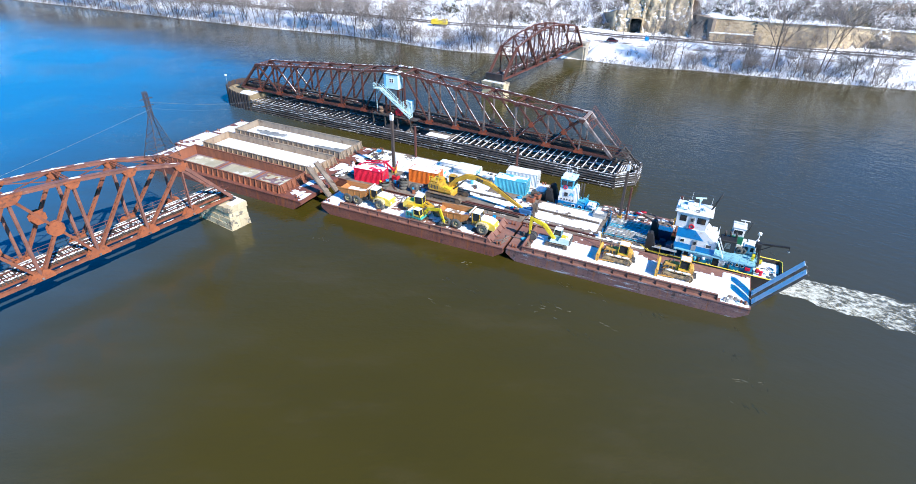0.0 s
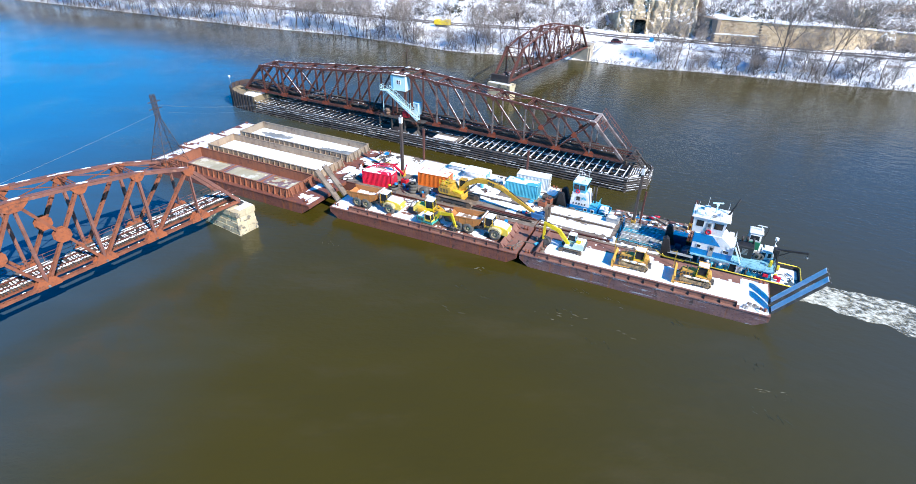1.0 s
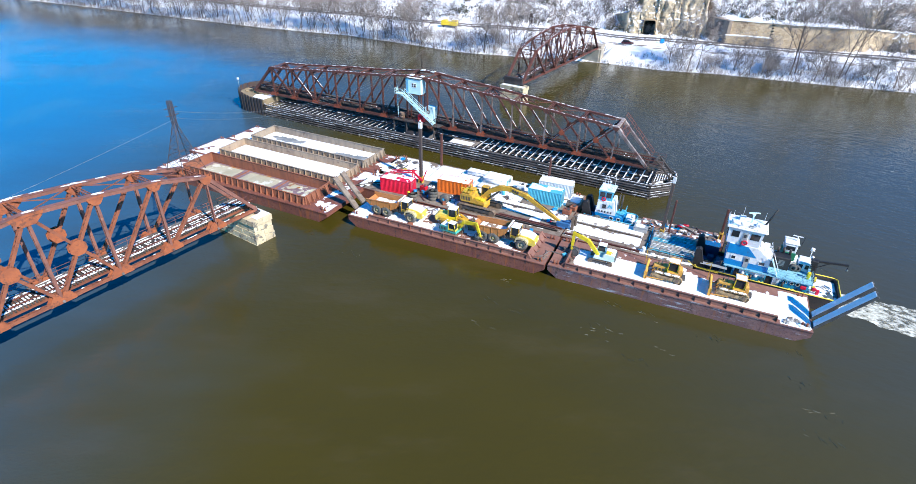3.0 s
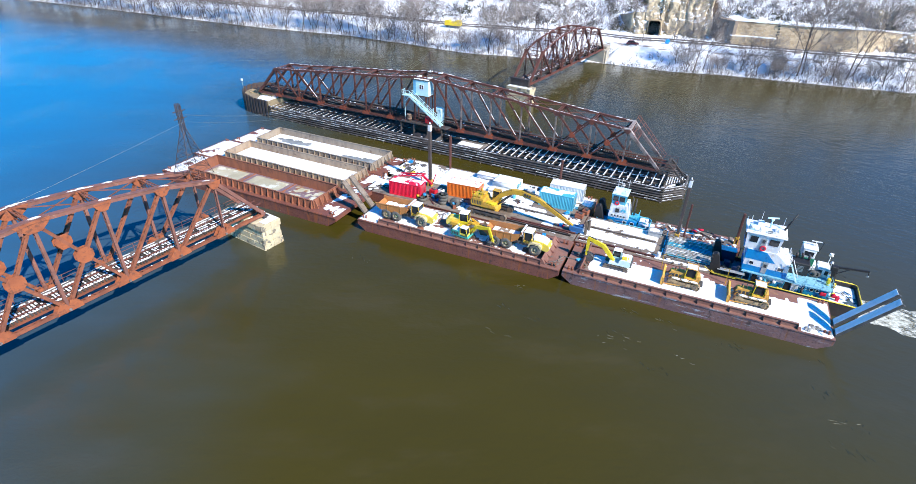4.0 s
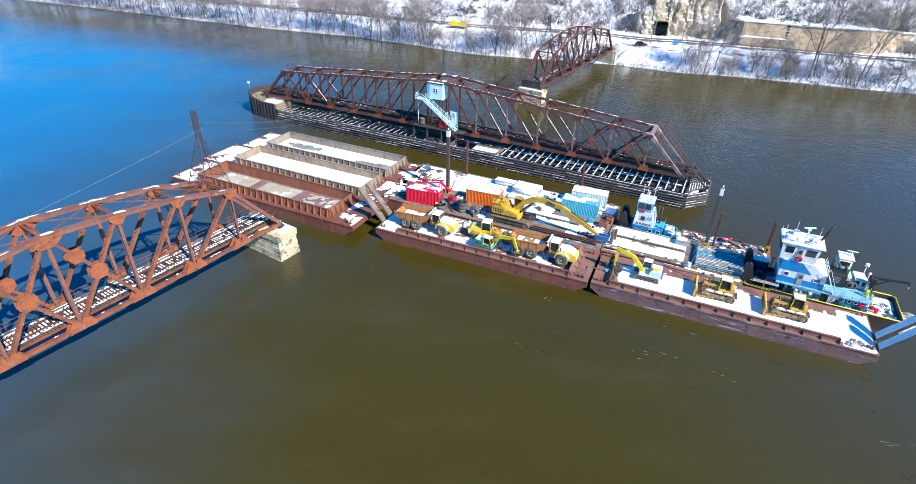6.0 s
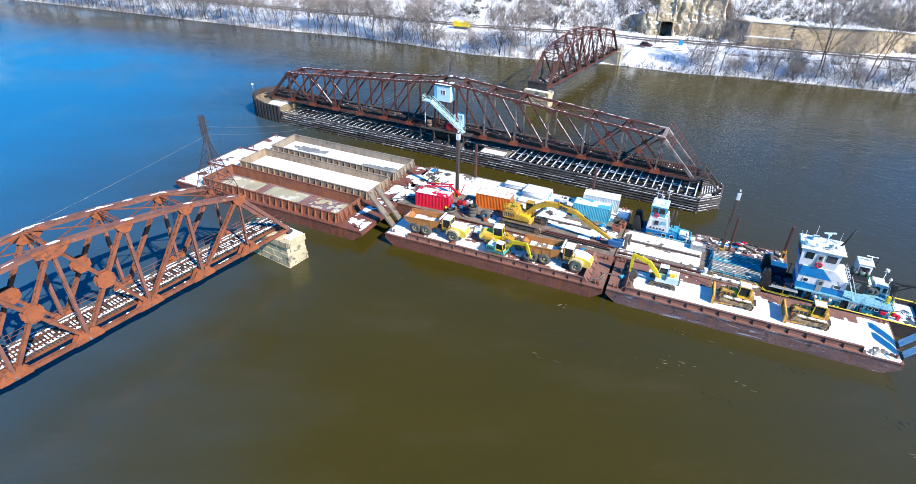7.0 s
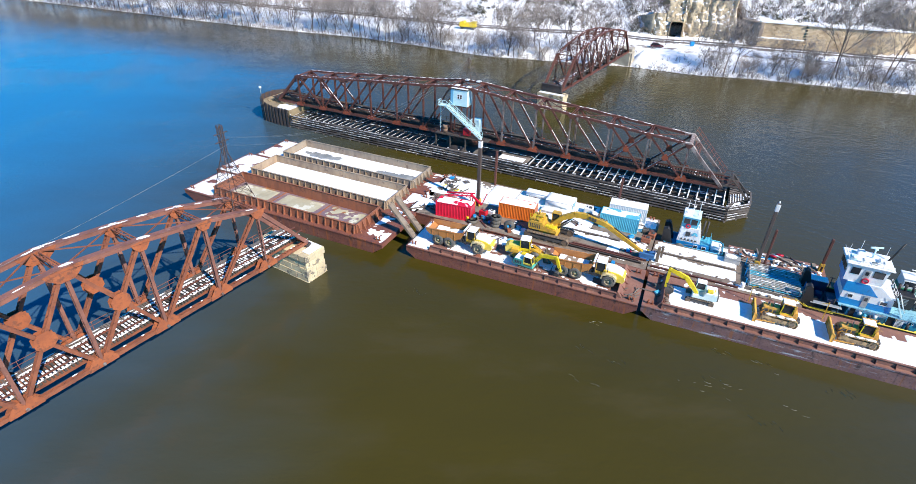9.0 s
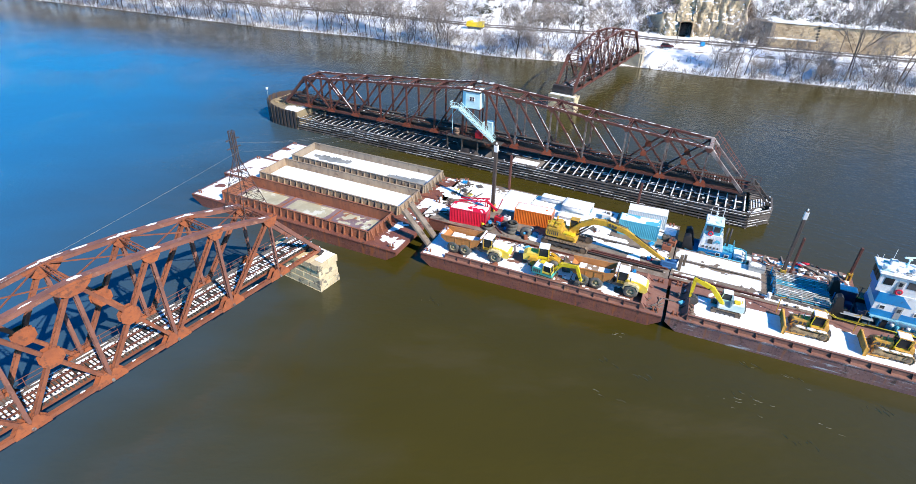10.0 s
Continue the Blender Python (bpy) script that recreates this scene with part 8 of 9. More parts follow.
# ---------------------------------------------------------------- deck clutter
fr = thing("frame_stack", "stack of snow-dusted grey and cyan slatted steel frames", "frames", at(13.3, 9.9, DECK))
SLAT = surf("galvanised_slat", (0.50, 0.50, 0.48), (0.36, 0.35, 0.33), 0.9, 6, 0.6, spot=(0.22, 0.15, 0.10), spot_scale=1.6)
b = B()
box(b, 0, 7.5, -0.3, 6.2, 0.0, 0.1)
box(b, 0, 7.5, -0.35, -0.3, 0.0, 0.45)
part("base", b, TIMBER, fr)
for k in range(3):
    x0, x1 = 0.1 + 0.15 * k, 7.4 - 0.3 * k
    for i in range(15):
        b = B()
        y = 0.0 + 0.41 * i
        rbox(b, x0 + random.uniform(-0.08, 0.08), x1 + random.uniform(-0.15, 0.1), y, y + 0.13, 0.22 + 0.3 * k, 0.32 + 0.3 * k, 0.015)
        part("slat", b, CYAN if (i // 3 + k) % 3 == 1 else SLAT, fr)
    for i in range(5):
        b = B()
        x = x0 + 0.1 + (x1 - x0 - 0.4) * i / 4
        box(b, x, x + 0.12, -0.05, 6.0, 0.1 + 0.3 * k, 0.22 + 0.3 * k)
        part("cross_bar", b, SLAT, fr)
for i in range(22):
    b = B()
    y, x = 0.41 * random.randint(0, 14), random.uniform(0.6, 5.5) if i % 3 else random.uniform(0.4, 2.0)
    mound(b, (x, y + 0.07, 0.915), (x + random.uniform(0.4, 1.8), y + 0.07, 0.915), 0.16, 0.07, x + y, 6, 3)
    part("snow_patch", b, SNOW, fr)
for x, y in product((-0.05, 7.3), (0.1, 2.9, 5.8)):
    b = B()
    box(b, x, x + 0.12, y, y + 0.12, 0, 1.35)
    part("post", b, BLUE, fr)

for x, y, L, w, h, lab in ((-22.6, 22.2, 4.4, 1.4, 1.1, "long snow-covered bundle on the work barge"), (-18.4, 17.6, 4.7, 1.6, 0.7, "snow-covered wrapped bundle on the work barge"), (-18.4, 20.1, 4.6, 3.0, 1.5, "snow-covered wrapped bundle on the work barge"), (-23.5, 17.6, 3.8, 1.6, 0.8, "snow-covered bundle on the work barge")):
    g = thing("pipe_bundle", lab, "bundle", at(x, y, DECK, random.uniform(-4, 4)), "wrapped bundles")
    n = max(2, int(w / 0.55))
    for i in range(n):
        b = B()
        yy = w * (i + 0.5) / n
        tube(b, (0, yy, h * 0.5), (L, yy, h * 0.5), h * 0.42, n=10)
        part("pipe", b, CYAN if i % 2 else WHITE, g)
    b = B()
    for xx in (0.5, L - 0.7):
        box(b, xx, xx + 0.2, 0, w, 0, h * 0.12)
    part("skid", b, TIMBER, g)
    snow_sheet("snow_cover", g, -0.1, L + 0.05, -0.1, w + 0.1, h * 0.9, 1.3, x, step=0.25, thick=0.2)
for x, y, k in ((-23.6, 9.9, 3), (-21.2, 9.6, 1), (-27.4, 9.3, 1)):
    for i in range(k):
        b = B()
        t = B()
        lathe(t, [(0.38, -0.3), (0.8, -0.3), (0.88, -0.15), (0.88, 0.15), (0.8, 0.3), (0.38, 0.3)], 20, (0, 0, 0), False)
        lathe(t, [(0.37, -0.28), (0.37, 0.28)], 20, (0, 0, 0), False)
        if k == 1 and x > -25:
            join(b, t, pose(0, 0, 0.82, 0, 0, 20))
        else:
            join(b, t, pose(0, 0, 0.3 + 0.6 * i, 90, 0, 0))
        o = solid("spare_tyre", b, RUBBER, "worn black machine tyre lying on the deck", "tyre", at(x + random.uniform(-0.05, 0.05), y, DECK), "spare tyres")
        if i == k - 1 and not (k == 1 and x > -25):
            b = B()
            t = B()
            lathe(t, [(0.45, 0), (0.8, 0), (0.78, 0.06), (0.47, 0.06)], 20, (0, 0, 0), False)
            join(b, t, pose(0, 0, 0.6 + 0.6 * i, 90, 0, 0) @ Matrix.Diagonal((1, -1, 1, 1)))
            part("snow_ring", b, SNOW, o)
for x, y, sx, sy, sz, mat, nm, lab in ((-27.2, 11.4, 1.3, 0.9, 1.2, RED, "pump", "red pump set beside the spud"), (-26.0, 12.4, 1.0, 0.8, 1.0, WHITE, "pump", "white pump box beside the spud"), (-25.7, 10.6, 1.1, 1.1, 0.8, DARKM, "generator", "dark generator on the work barge"),
                                 (-1.6, 15.3, 1.4, 1.2, 0.9, RUST, "steel_box", "rusty steel box near the push boat"), (-0.9, 17.2, 1.1, 1.6, 0.8, RUST, "steel_box", "rusty steel box near the push boat"), (-1.8, 18.4, 1.0, 0.9, 0.7, TIMBER, "crate", "weathered crate near the white container"),
                                 (-11.8, 20.4, 1.5, 1.2, 1.1, WHITE, "tank", "white plastic tank with snow"), (-11.2, 18.6, 1.1, 1.1, 0.9, CYAN, "tank", "pale cyan plastic tank")):
    g = thing(nm, lab, nm.replace("_", " "), at(x, y, DECK, random.uniform(-15, 15)))
    b = B()
    rbox(b, 0, sx, 0, sy, 0.12, sz, 0.08, 2)
    bo = part("body", b, mat, g)
    b = B()
    for xx in (0.08, sx - 0.2):
        box(b, xx, xx + 0.12, 0.02, sy - 0.02, 0, 0.12)
    part("skid", b, DARKM, g)
    b = B()
    tube(b, (sx * 0.3, sy * 0.5, sz), (sx * 0.3, sy * 0.5, sz + 0.25), 0.08, n=8)
    rbox(b, sx * 0.5, sx * 0.85, sy * 0.2, sy * 0.7, sz, sz + 0.12, 0.03)
    part("fitting", b, DARKM, bo)
sk = thing("work_skiff", "grey work skiff half filled with snow", "skiff", at(9.0, 18.2, 1.25, 4))
b = B()
prism(b, [(0, 0.75), (0.25, 0.0), (3.4, 0.0), (3.6, 0.75), (3.5, 0.75), (3.3, 0.12), (0.35, 0.12), (0.1, 0.75)], 0, 1.9)
for y in (0, 1.82):
    prism(b, [(0, 0.75), (0.25, 0.0), (3.4, 0.0), (3.6, 0.75)], y, y + 0.08)
part("hull", b, WIRE, sk)
b = B()
rbox(b, 0.35, 3.3, 0.1, 1.8, 0.14, 0.5, 0.08)
part("snow_cover", b, SNOW, sk)
b = B()
tube(b, (1.0, 0.95, -1.0), (1.0, 0.95, 0.0), 0.5, n=8)
part("float", b, DARKM, sk)
cl = thing("hose_coil", "red and white hose coil on the small barge", "hose", at(17.2, 20.3, 1.8))
for i, m_ in enumerate((CRIMSON, WHITE, CRIMSON)):
    b = B()
    t = B()
    lathe(t, [(0.35 - 0.05 * i, 0), (0.6 - 0.05 * i, 0), (0.6 - 0.05 * i, 0.22), (0.35 - 0.05 * i, 0.22)], 16, (0, 0, 0), False)
    join(b, t, pose(0.35 * i, 0, 0.25 + 0.2 * i, 70, 0, 0))
    part("coil", b, m_, cl)
b = B()
lathe(b, [(0.05, -0.4), (0.3, -0.4), (0.3, 0.4), (0.05, 0.4)], 14, (0.35, 0, 0.3))
part("drum", b, DARKM, cl)
for k, (x0, x1, y, mt) in enumerate(((-13, -0.5, 9.3, TIMBER_DARK), (-12, -1, 9.8, RUST_DARK), (-11, 0, 10.3, RUST_DARK), (0.8, 12.5, 9.2, RUST_DARK), (1.2, 12.0, 13.65, MUD), (-13, -4.5, 14.2, TIMBER))):
    b = B()
    for e in (0, 0.14):
        box(b, x0, x1, y - 0.15, y + 0.15, DECK + e * 1.6, DECK + e * 1.6 + 0.04)
    box(b, x0, x1, y - 0.03, y + 0.03, DECK + 0.04, DECK + 0.225)
    solid("steel_beam", b, mt, "long dark steel beam lying along the deck", "beam", TOW, "loose beams")
for i in range(26):
    b = B()
    x, y = random.choice(((random.uniform(31.5, 34.2), random.uniform(0.5, 2.2)), (random.uniform(2.6, 3.6), random.uniform(1.5, 7.5)), (random.uniform(12.5, 19.5), random.uniform(8.95, 10.1))))
    t = B()
    rbox(t, -0.2, 0.25, -0.15, 0.2, 0.0, 0.28, 0.07)
    join(b, t, pose(x, y, DECK + 0.02, 0, 0, random.uniform(0, 180)) @ Matrix.Diagonal((random.uniform(0.6, 1.6), random.uniform(0.6, 1.4), random.uniform(0.5, 1.1), 1)))
    solid("debris_lump", b, random.choice((SNOW, SNOW, MUD, TIMBER)), "lump of snow and rubble lying on the deck", "debris", BARGE_B, "debris lumps")


def rope(label, pts, r=0.05, mat=None):
    c = bpy.data.curves.new("rope", "CURVE")
    c.dimensions, c.bevel_depth, c.bevel_resolution = "3D", r, 1
    s = c.splines.new("POLY")
    s.points.add(len(pts) - 1)
    for i, p in enumerate(pts):
        s.points[i].co = (*(TOW @ Vector(p)), 1)
    c.materials.append(mat or YRAIL)
    tagged(new("rope", c), label, "rope", "mooring ropes")


rope("yellow mooring rope between barge and tow boat", [(19.4, 9.4, 2.5), (20.6, 8.9, 2.0), (22.4, 8.2, 2.35), (23.6, 7.9, 2.5)])
rope("pale mooring rope along the work barge edge", [(4.5, 17.6, 2.2), (7.5, 18.4, 1.9), (10.5, 17.8, 2.1)], 0.04, TIMBER)
rope("pale tangled line on the small barge", [(12.0, 18.0, 1.86), (13.2, 19.4, 1.88), (14.6, 18.9, 1.86), (15.8, 20.2, 1.88)], 0.04, TIMBER)
b = B()
beam(b, (22.0, 6.9, DECK), (22.0, 6.9, DECK + 2.6), 0.09, 0.09)
beam(b, (22.0, 6.9, DECK + 2.5), (21.3, 6.9, DECK + 2.2), 0.07, 0.07)
solid("marker_post", b, YELLOW, "thin yellow marker post standing on the deck", "post", BARGE_B, "marker posts")
b = B()
beam(b, (13.4, 6.9, DECK), (13.3, 6.9, DECK + 2.4), 0.09, 0.09)
beam(b, (13.3, 6.9, DECK + 2.4), (13.9, 6.9, DECK + 2.6), 0.07, 0.07)
solid("marker_post", b, YELLOW, "thin yellow marker post standing on the deck", "post", BARGE_B, "marker posts")

# ---------------------------------------------------------------- propeller wash
def foam_material():
    m, nt, bs = material("foam", 0.7)
    tc = nt.nodes.new("ShaderNodeTexCoord").outputs["Object"]
    sep = nt.nodes.new("ShaderNodeSeparateXYZ")
    nt.links.new(tc, sep.inputs[0])
    fine = noise_node(nt, tc, 1.5, 8.0, 0.7, (0.7, 1.0, 1.0))
    big = noise_node(nt, tc, 0.28, 3.0, 0.6)
    nt.links.new(mixed(nt, band(nt, fine, 0.45, 0.65), (0.46, 0.45, 0.36), (0.74, 0.75, 0.70)), bs.inputs["Base Color"])
    thin = nt.nodes.new("ShaderNodeMath")
    thin.operation = "MULTIPLY_ADD"
    nt.links.new(sep.outputs["X"], thin.inputs[0])
    thin.inputs[1].default_value = -0.007
    nt.links.new(fine, thin.inputs[2])
    add = nt.nodes.new("ShaderNodeMath")
    add.operation = "MULTIPLY_ADD"
    nt.links.new(big, add.inputs[0])
    add.inputs[1].default_value = 0.55
    nt.links.new(thin.outputs[0], add.inputs[2])
    nt.links.new(band(nt, add.outputs[0], 0.52, 0.86), bs.inputs["Alpha"])
    return m


FOAM = foam_material()
b = B()
up, lo = [], []
for i in range(60):
    x = 0.45 * i
    w = 2.6 + 0.09 * x
    up.append(b.verts.new((x, w + 0.8 * noise.noise((x * 0.4, 0, 1)) + 0.4 * noise.noise((x * 1.3, 0, 2)), 0.03)))
    lo.append(b.verts.new((x, -w + 0.8 * noise.noise((x * 0.4, 5, 1)) + 0.4 * noise.noise((x * 1.3, 7, 2)), 0.03)))
for i in range(59):
    b.faces.new((lo[i], lo[i + 1], up[i + 1], up[i]))
solid("foam", b, FOAM, "white churned propeller wash behind the tow boat", "foam", TOW @ pose(38.7, 12.3, 0, 0, 0, -3), kind="stuff")

# small breaking crests on the chop beside the tow
vs, fs = [], []
rw = random.Random(31)
CREST = surf("crest_foam", (0.20, 0.18, 0.12), (0.32, 0.30, 0.23), 1.5, 6, 0.6)
for _ in range(18):
    u = rw.random()
    cx, cy = (rw.uniform(-6, 44), rw.uniform(-16, -2)) if u < 0.7 else (rw.uniform(-34, -2), rw.uniform(-12, -1.5)) if u < 0.78 else (rw.uniform(36, 60), rw.uniform(-6, 24))
    ang, bow = rw.gauss(-0.2, 0.5), rw.uniform(-0.5, 0.5)
    for _ in range(rw.randint(3, 9)):
        ang = ang + rw.gauss(0, 0.25)
        ox, oy = cx + rw.gauss(0, 1.0), cy + rw.gauss(0, 0.35)
        L, w = rw.uniform(0.2, 0.9), rw.uniform(0.005, 0.014)
        o = len(vs)
        for k in range(5):
            f = k / 4 - 0.5
            px, py = ox + L * f * math.cos(ang), oy + L * f * math.sin(ang) + bow * f * f * L
            t = w * (1 - (2 * f) ** 2) + 0.004
            vs += [(px, py - t, 0.02), (px, py + t, 0.02), (px, py, 0.05)]
        for k in range(4):
            a, c = o + 3 * k, o + 3 * k + 3
            fs += [(a, c, c + 2, a + 2), (a + 2, c + 2, c + 1, a + 1)]
me = bpy.data.meshes.new("wave_crest")
me.from_pydata(vs, [], fs)
me.materials.append(CREST)
wc = new("wave_crest", me)
wc.matrix_world = TOW
tagged(wc, "small breaking wave crests on the brown water", "foam", kind="stuff")

# pallets and offcuts strewn over the work barge
rd = random.Random(23)
for i in range(16):
    x, y = rd.choice(((rd.uniform(-37.5, -30), rd.uniform(11.8, 15.5)), (rd.uniform(-27, -17), rd.uniform(11.2, 12.6)), (rd.uniform(-12.5, -9.8), rd.uniform(16, 23)), (rd.uniform(-37.5, -30), rd.uniform(17, 23))))
    g = thing("wooden_pallet", "weathered wooden pallet lying on the muddy deck", "pallet", at(x, y, DECK + 0.02, rd.uniform(0, 180)), "pallets")
    for k in range(5):
        b = B()
        box(b, -0.6, 0.6, -0.5 + 0.23 * k, -0.34 + 0.23 * k, 0.1, 0.13)
        part("slat", b, TIMBER, g)
    for k in (-0.55, 0, 0.5):
        b = B()
        box(b, k, k + 0.09, -0.5, 0.58, 0, 0.099)
        part("runner", b, TIMBER_DARK, g)
for i in range(30):
    x, y = rd.choice(((rd.uniform(-38, -34.5), rd.uniform(9, 15.5)), (rd.uniform(-37.5, -29.5), rd.uniform(12, 23.5)), (rd.uniform(-27, -12), rd.uniform(8.9, 12.8)), (rd.uniform(12, 23), rd.uniform(17.7, 21))))
    b = B()
    L = rd.uniform(0.8, 3.2)
    q = pose(x, y, (1.8 if x > 11 else DECK) + 0.09, 0, 0, rd.uniform(0, 180))
    beam(b, q @ Vector((-L / 2, 0, 0)), q @ Vector((L / 2, 0, 0.02)), rd.uniform(0.12, 0.3), rd.uniform(0.12, 0.2))
    solid("scrap_timber", b, rd.choice((TIMBER, TIMBER_DARK, RUST_DARK, BLUE, TIMBER)), "loose timber baulk lying on the muddy deck", "timber", TOW, "scrap timbers")

# rubble at the stern corner of the snowy barge, a deck box, loose chain and small stores
RUBBLE = surf("broken_concrete", (0.22, 0.21, 0.20), (0.40, 0.39, 0.37), 0.9, 6, 0.9, jitter=0.3)
rr = random.Random(41)
for i in range(26):
    b = B()
    s_ = rr.uniform(0.1, 0.32)
    bmesh.ops.create_icosphere(b, subdivisions=1, radius=s_)
    for v in b.verts:
        v.co *= 1 + 0.5 * noise.noise(v.co * 4 + Vector((i, 0, 0)))
        v.co.z *= 0.65
    solid("rubble_stone", b, RUBBLE, "broken grey stone lying on the snowy barge end", "stone", at(rr.uniform(31.4, 34.3), rr.gauss(0.9, 0.3), DECK + s_ * 0.45, rr.uniform(0, 360), BARGE_B), "rubble stones")
dbx = thing("deck_box", "low grey steel deck box with snow on its lid", "box", at(10.4, 15.3, DECK))
b = B()
rbox(b, 0, 2.1, 0, 1.6, 0, 0.75, 0.04)
part("body", b, surf("box_grey", (0.30, 0.31, 0.31), (0.42, 0.42, 0.41), 0.6, 5, 0.6), dbx)
b = B()
rbox(b, -0.04, 2.14, -0.04, 1.64, 0.75, 0.83, 0.02)
ld = part("lid", b, surf("lid_grey", (0.24, 0.25, 0.25), (0.34, 0.34, 0.33), 0.6, 5, 0.6), dbx)
b = B()
mound(b, (0.1, 0.8, 0.83), (1.7, 0.8, 0.83), 1.2, 0.08, 3.3)
part("snow_patch", b, SNOW, ld)
for x, y, r_, h, m_, lab in ((-21.5, 9.6, 0.3, 0.88, BLUE, "blue steel drum standing on the muddy deck"), (-20.8, 9.9, 0.3, 0.88, WHITE, "white plastic drum standing on the muddy deck"), (-28.2, 9.3, 0.3, 0.88, LEMON, "yellow steel drum standing on the muddy deck"),
                           (-27.4, 10.1, 0.3, 0.88, BLUE, "blue steel drum standing on the muddy deck"), (-13.2, 17.4, 0.3, 0.88, CYAN, "cyan drum standing in the snow"), (13.0, 9.6, 0.28, 0.8, WHITE, "white drum standing on the work barge")):
    g = thing("drum", lab, "drum", at(x, y, DECK), "steel drums")
    b = B()
    lathe(b, [(r_, 0.0), (r_, h * 0.33), (r_ * 1.04, h * 0.35), (r_, h * 0.37), (r_, h * 0.66), (r_ * 1.04, h * 0.68), (r_, h * 0.7), (r_, h)], 16)
    bmesh.ops.transform(b, matrix=pose(0, 0, 0, 90, 0, 0), verts=b.verts[:])
    part("shell", b, m_, g)
    b = B()
    tube(b, (0.12, 0.05, h), (0.12, 0.05, h + 0.04), 0.05, n=8)
    part("bung", b, DARKM, g)

# ---------------------------------------------------------------- far bank: tracks, road, walls, rock
def bank(x, dy, dz=0.0):
    y = shore_at(x) + dy
    return Vector((x, y, land(x, y) + dz))


BALLAST = surf("ballast", (0.20, 0.17, 0.15), (0.34, 0.31, 0.29), 0.4, 3, 0.95, spot=(0.8, 0.81, 0.84), spot_scale=0.35, spot_at=(0.42, 0.5), bump=0.05)
RAILM = surf("worn_rail", (0.10, 0.082, 0.072), (0.16, 0.13, 0.115), 0.5, 6, 0.6)
ROADM = surf("slushy_road", (0.22, 0.18, 0.15), (0.38, 0.34, 0.31), 0.25, 2, 0.85, spot=(0.78, 0.79, 0.82), spot_scale=0.25, spot_at=(0.44, 0.56))


def strip(name, f, x0, x1, w, dz, mat, label, category, step=3.0, kind=""):
    b = B()
    n = int((x1 - x0) / step)
    prev = None
    for i in range(n + 1):
        x = x0 + (x1 - x0) * i / n
        row = []
        for e, d in ((-0.62, -0.25), (-0.5, 0.0), (0.5, 0.0), (0.62, -0.25)):
            p = bank(x, f(x) + e * w)
            c = bank(x, f(x))
            row.append(b.verts.new((x, p.y, c.z + dz + d)))
        if prev:
            for k in range(3):
                b.faces.new((prev[k], row[k], row[k + 1], prev[k + 1]))
        prev = row
    return solid(name, b, mat, label, category, kind=kind)


for tr_i, off in enumerate((0.0, 5.2)):
    def line(x, o=off):
        return 28.5 + 5.5 * smooth(-40, 10, x) - 1.0 * smooth(60, 120, x) - 2.2 + o * 0.85
    strip("trackbed", line, -260, 215, 2.4, 0.2, BALLAST, "dark ballast of a railway line in the snow", "track", kind="structure")
    for e in (-0.75, 0.75):
        b = B()
        n = 120
        pts = [bank(-260 + 475 * i / n, line(-260 + 475 * i / n)) + Vector((0, e, 0.36)) for i in range(n + 1)]
        for p, q in zip(pts, pts[1:]):
            beam(b, p, q, 0.13, 0.2)
        solid("rail", b, RAILM, "rusty rail of the riverside railway", "rail", group="riverside rails")
strip("road", lambda x: 19.5 - 1.5 * smooth(80, 100, x), 56, 215, 4.5, 0.1, ROADM, "slushy gravel road along the bank", "road", kind="structure")


def wall_line(x):
    return 39.2 + 13.4 * smooth(140, 170, x)


def stone_wall(label, x0, x1, dy, z0, h, t=1.2, drop=0.0):
    """Coursed rubble along the foot of the bluff; drop lowers its top towards the far end."""
    g = thing("retaining_wall", label, "wall", Matrix(), "stone retaining walls")
    b = B()
    n = int((x1 - x0) / 1.0)
    rows_n = max(2, int(h / 0.5))
    for r in range(rows_n):
        for i in range(n):
            x = x0 + (x1 - x0) * (i + (0.5 if r % 2 else 0)) / n
            L = (x1 - x0) / n
            if z0 + h * (r + 0.5) / rows_n > z0 + h - drop * smooth(142, 172, x):
                continue
            p = Vector((x, shore_at(x) + wall_line(x) + dy + random.uniform(-0.12, 0.12) + 0.06 * r, z0 + h * r / rows_n))
            q = Vector((x + L, shore_at(x + L) + wall_line(x + L) + dy + random.uniform(-0.05, 0.05) + 0.06 * r, z0 + h * r / rows_n))
            d = (q - p).normalized()
            u = Vector((0, 0, h / rows_n / 2 + random.uniform(-0.015, 0.015)))
            beam(b, p + d * 0.015 + u, q - d * random.uniform(0.01, 0.04) + u, t + random.uniform(-0.12, 0.12), h / rows_n - random.uniform(0.01, 0.05))
    part("masonry", b, WALLSTONE, g)
    b = B()
    m = int((x1 - x0) / 3)
    for i in range(m):
        xa, xb = x0 + (x1 - x0) * i / m, x0 + (x1 - x0) * (i + 1) / m
        za, zc = (z0 + h + 0.1 - drop * smooth(142, 172, v) for v in (xa, xb))
        beam(b, (xa, shore_at(xa) + wall_line(xa) + dy + 0.9, za), (xb, shore_at(xb) + wall_line(xb) + dy + 0.9, zc), 2.4, random.uniform(0.22, 0.5))
    part("snow_cover", b, SNOW, g)
    return g


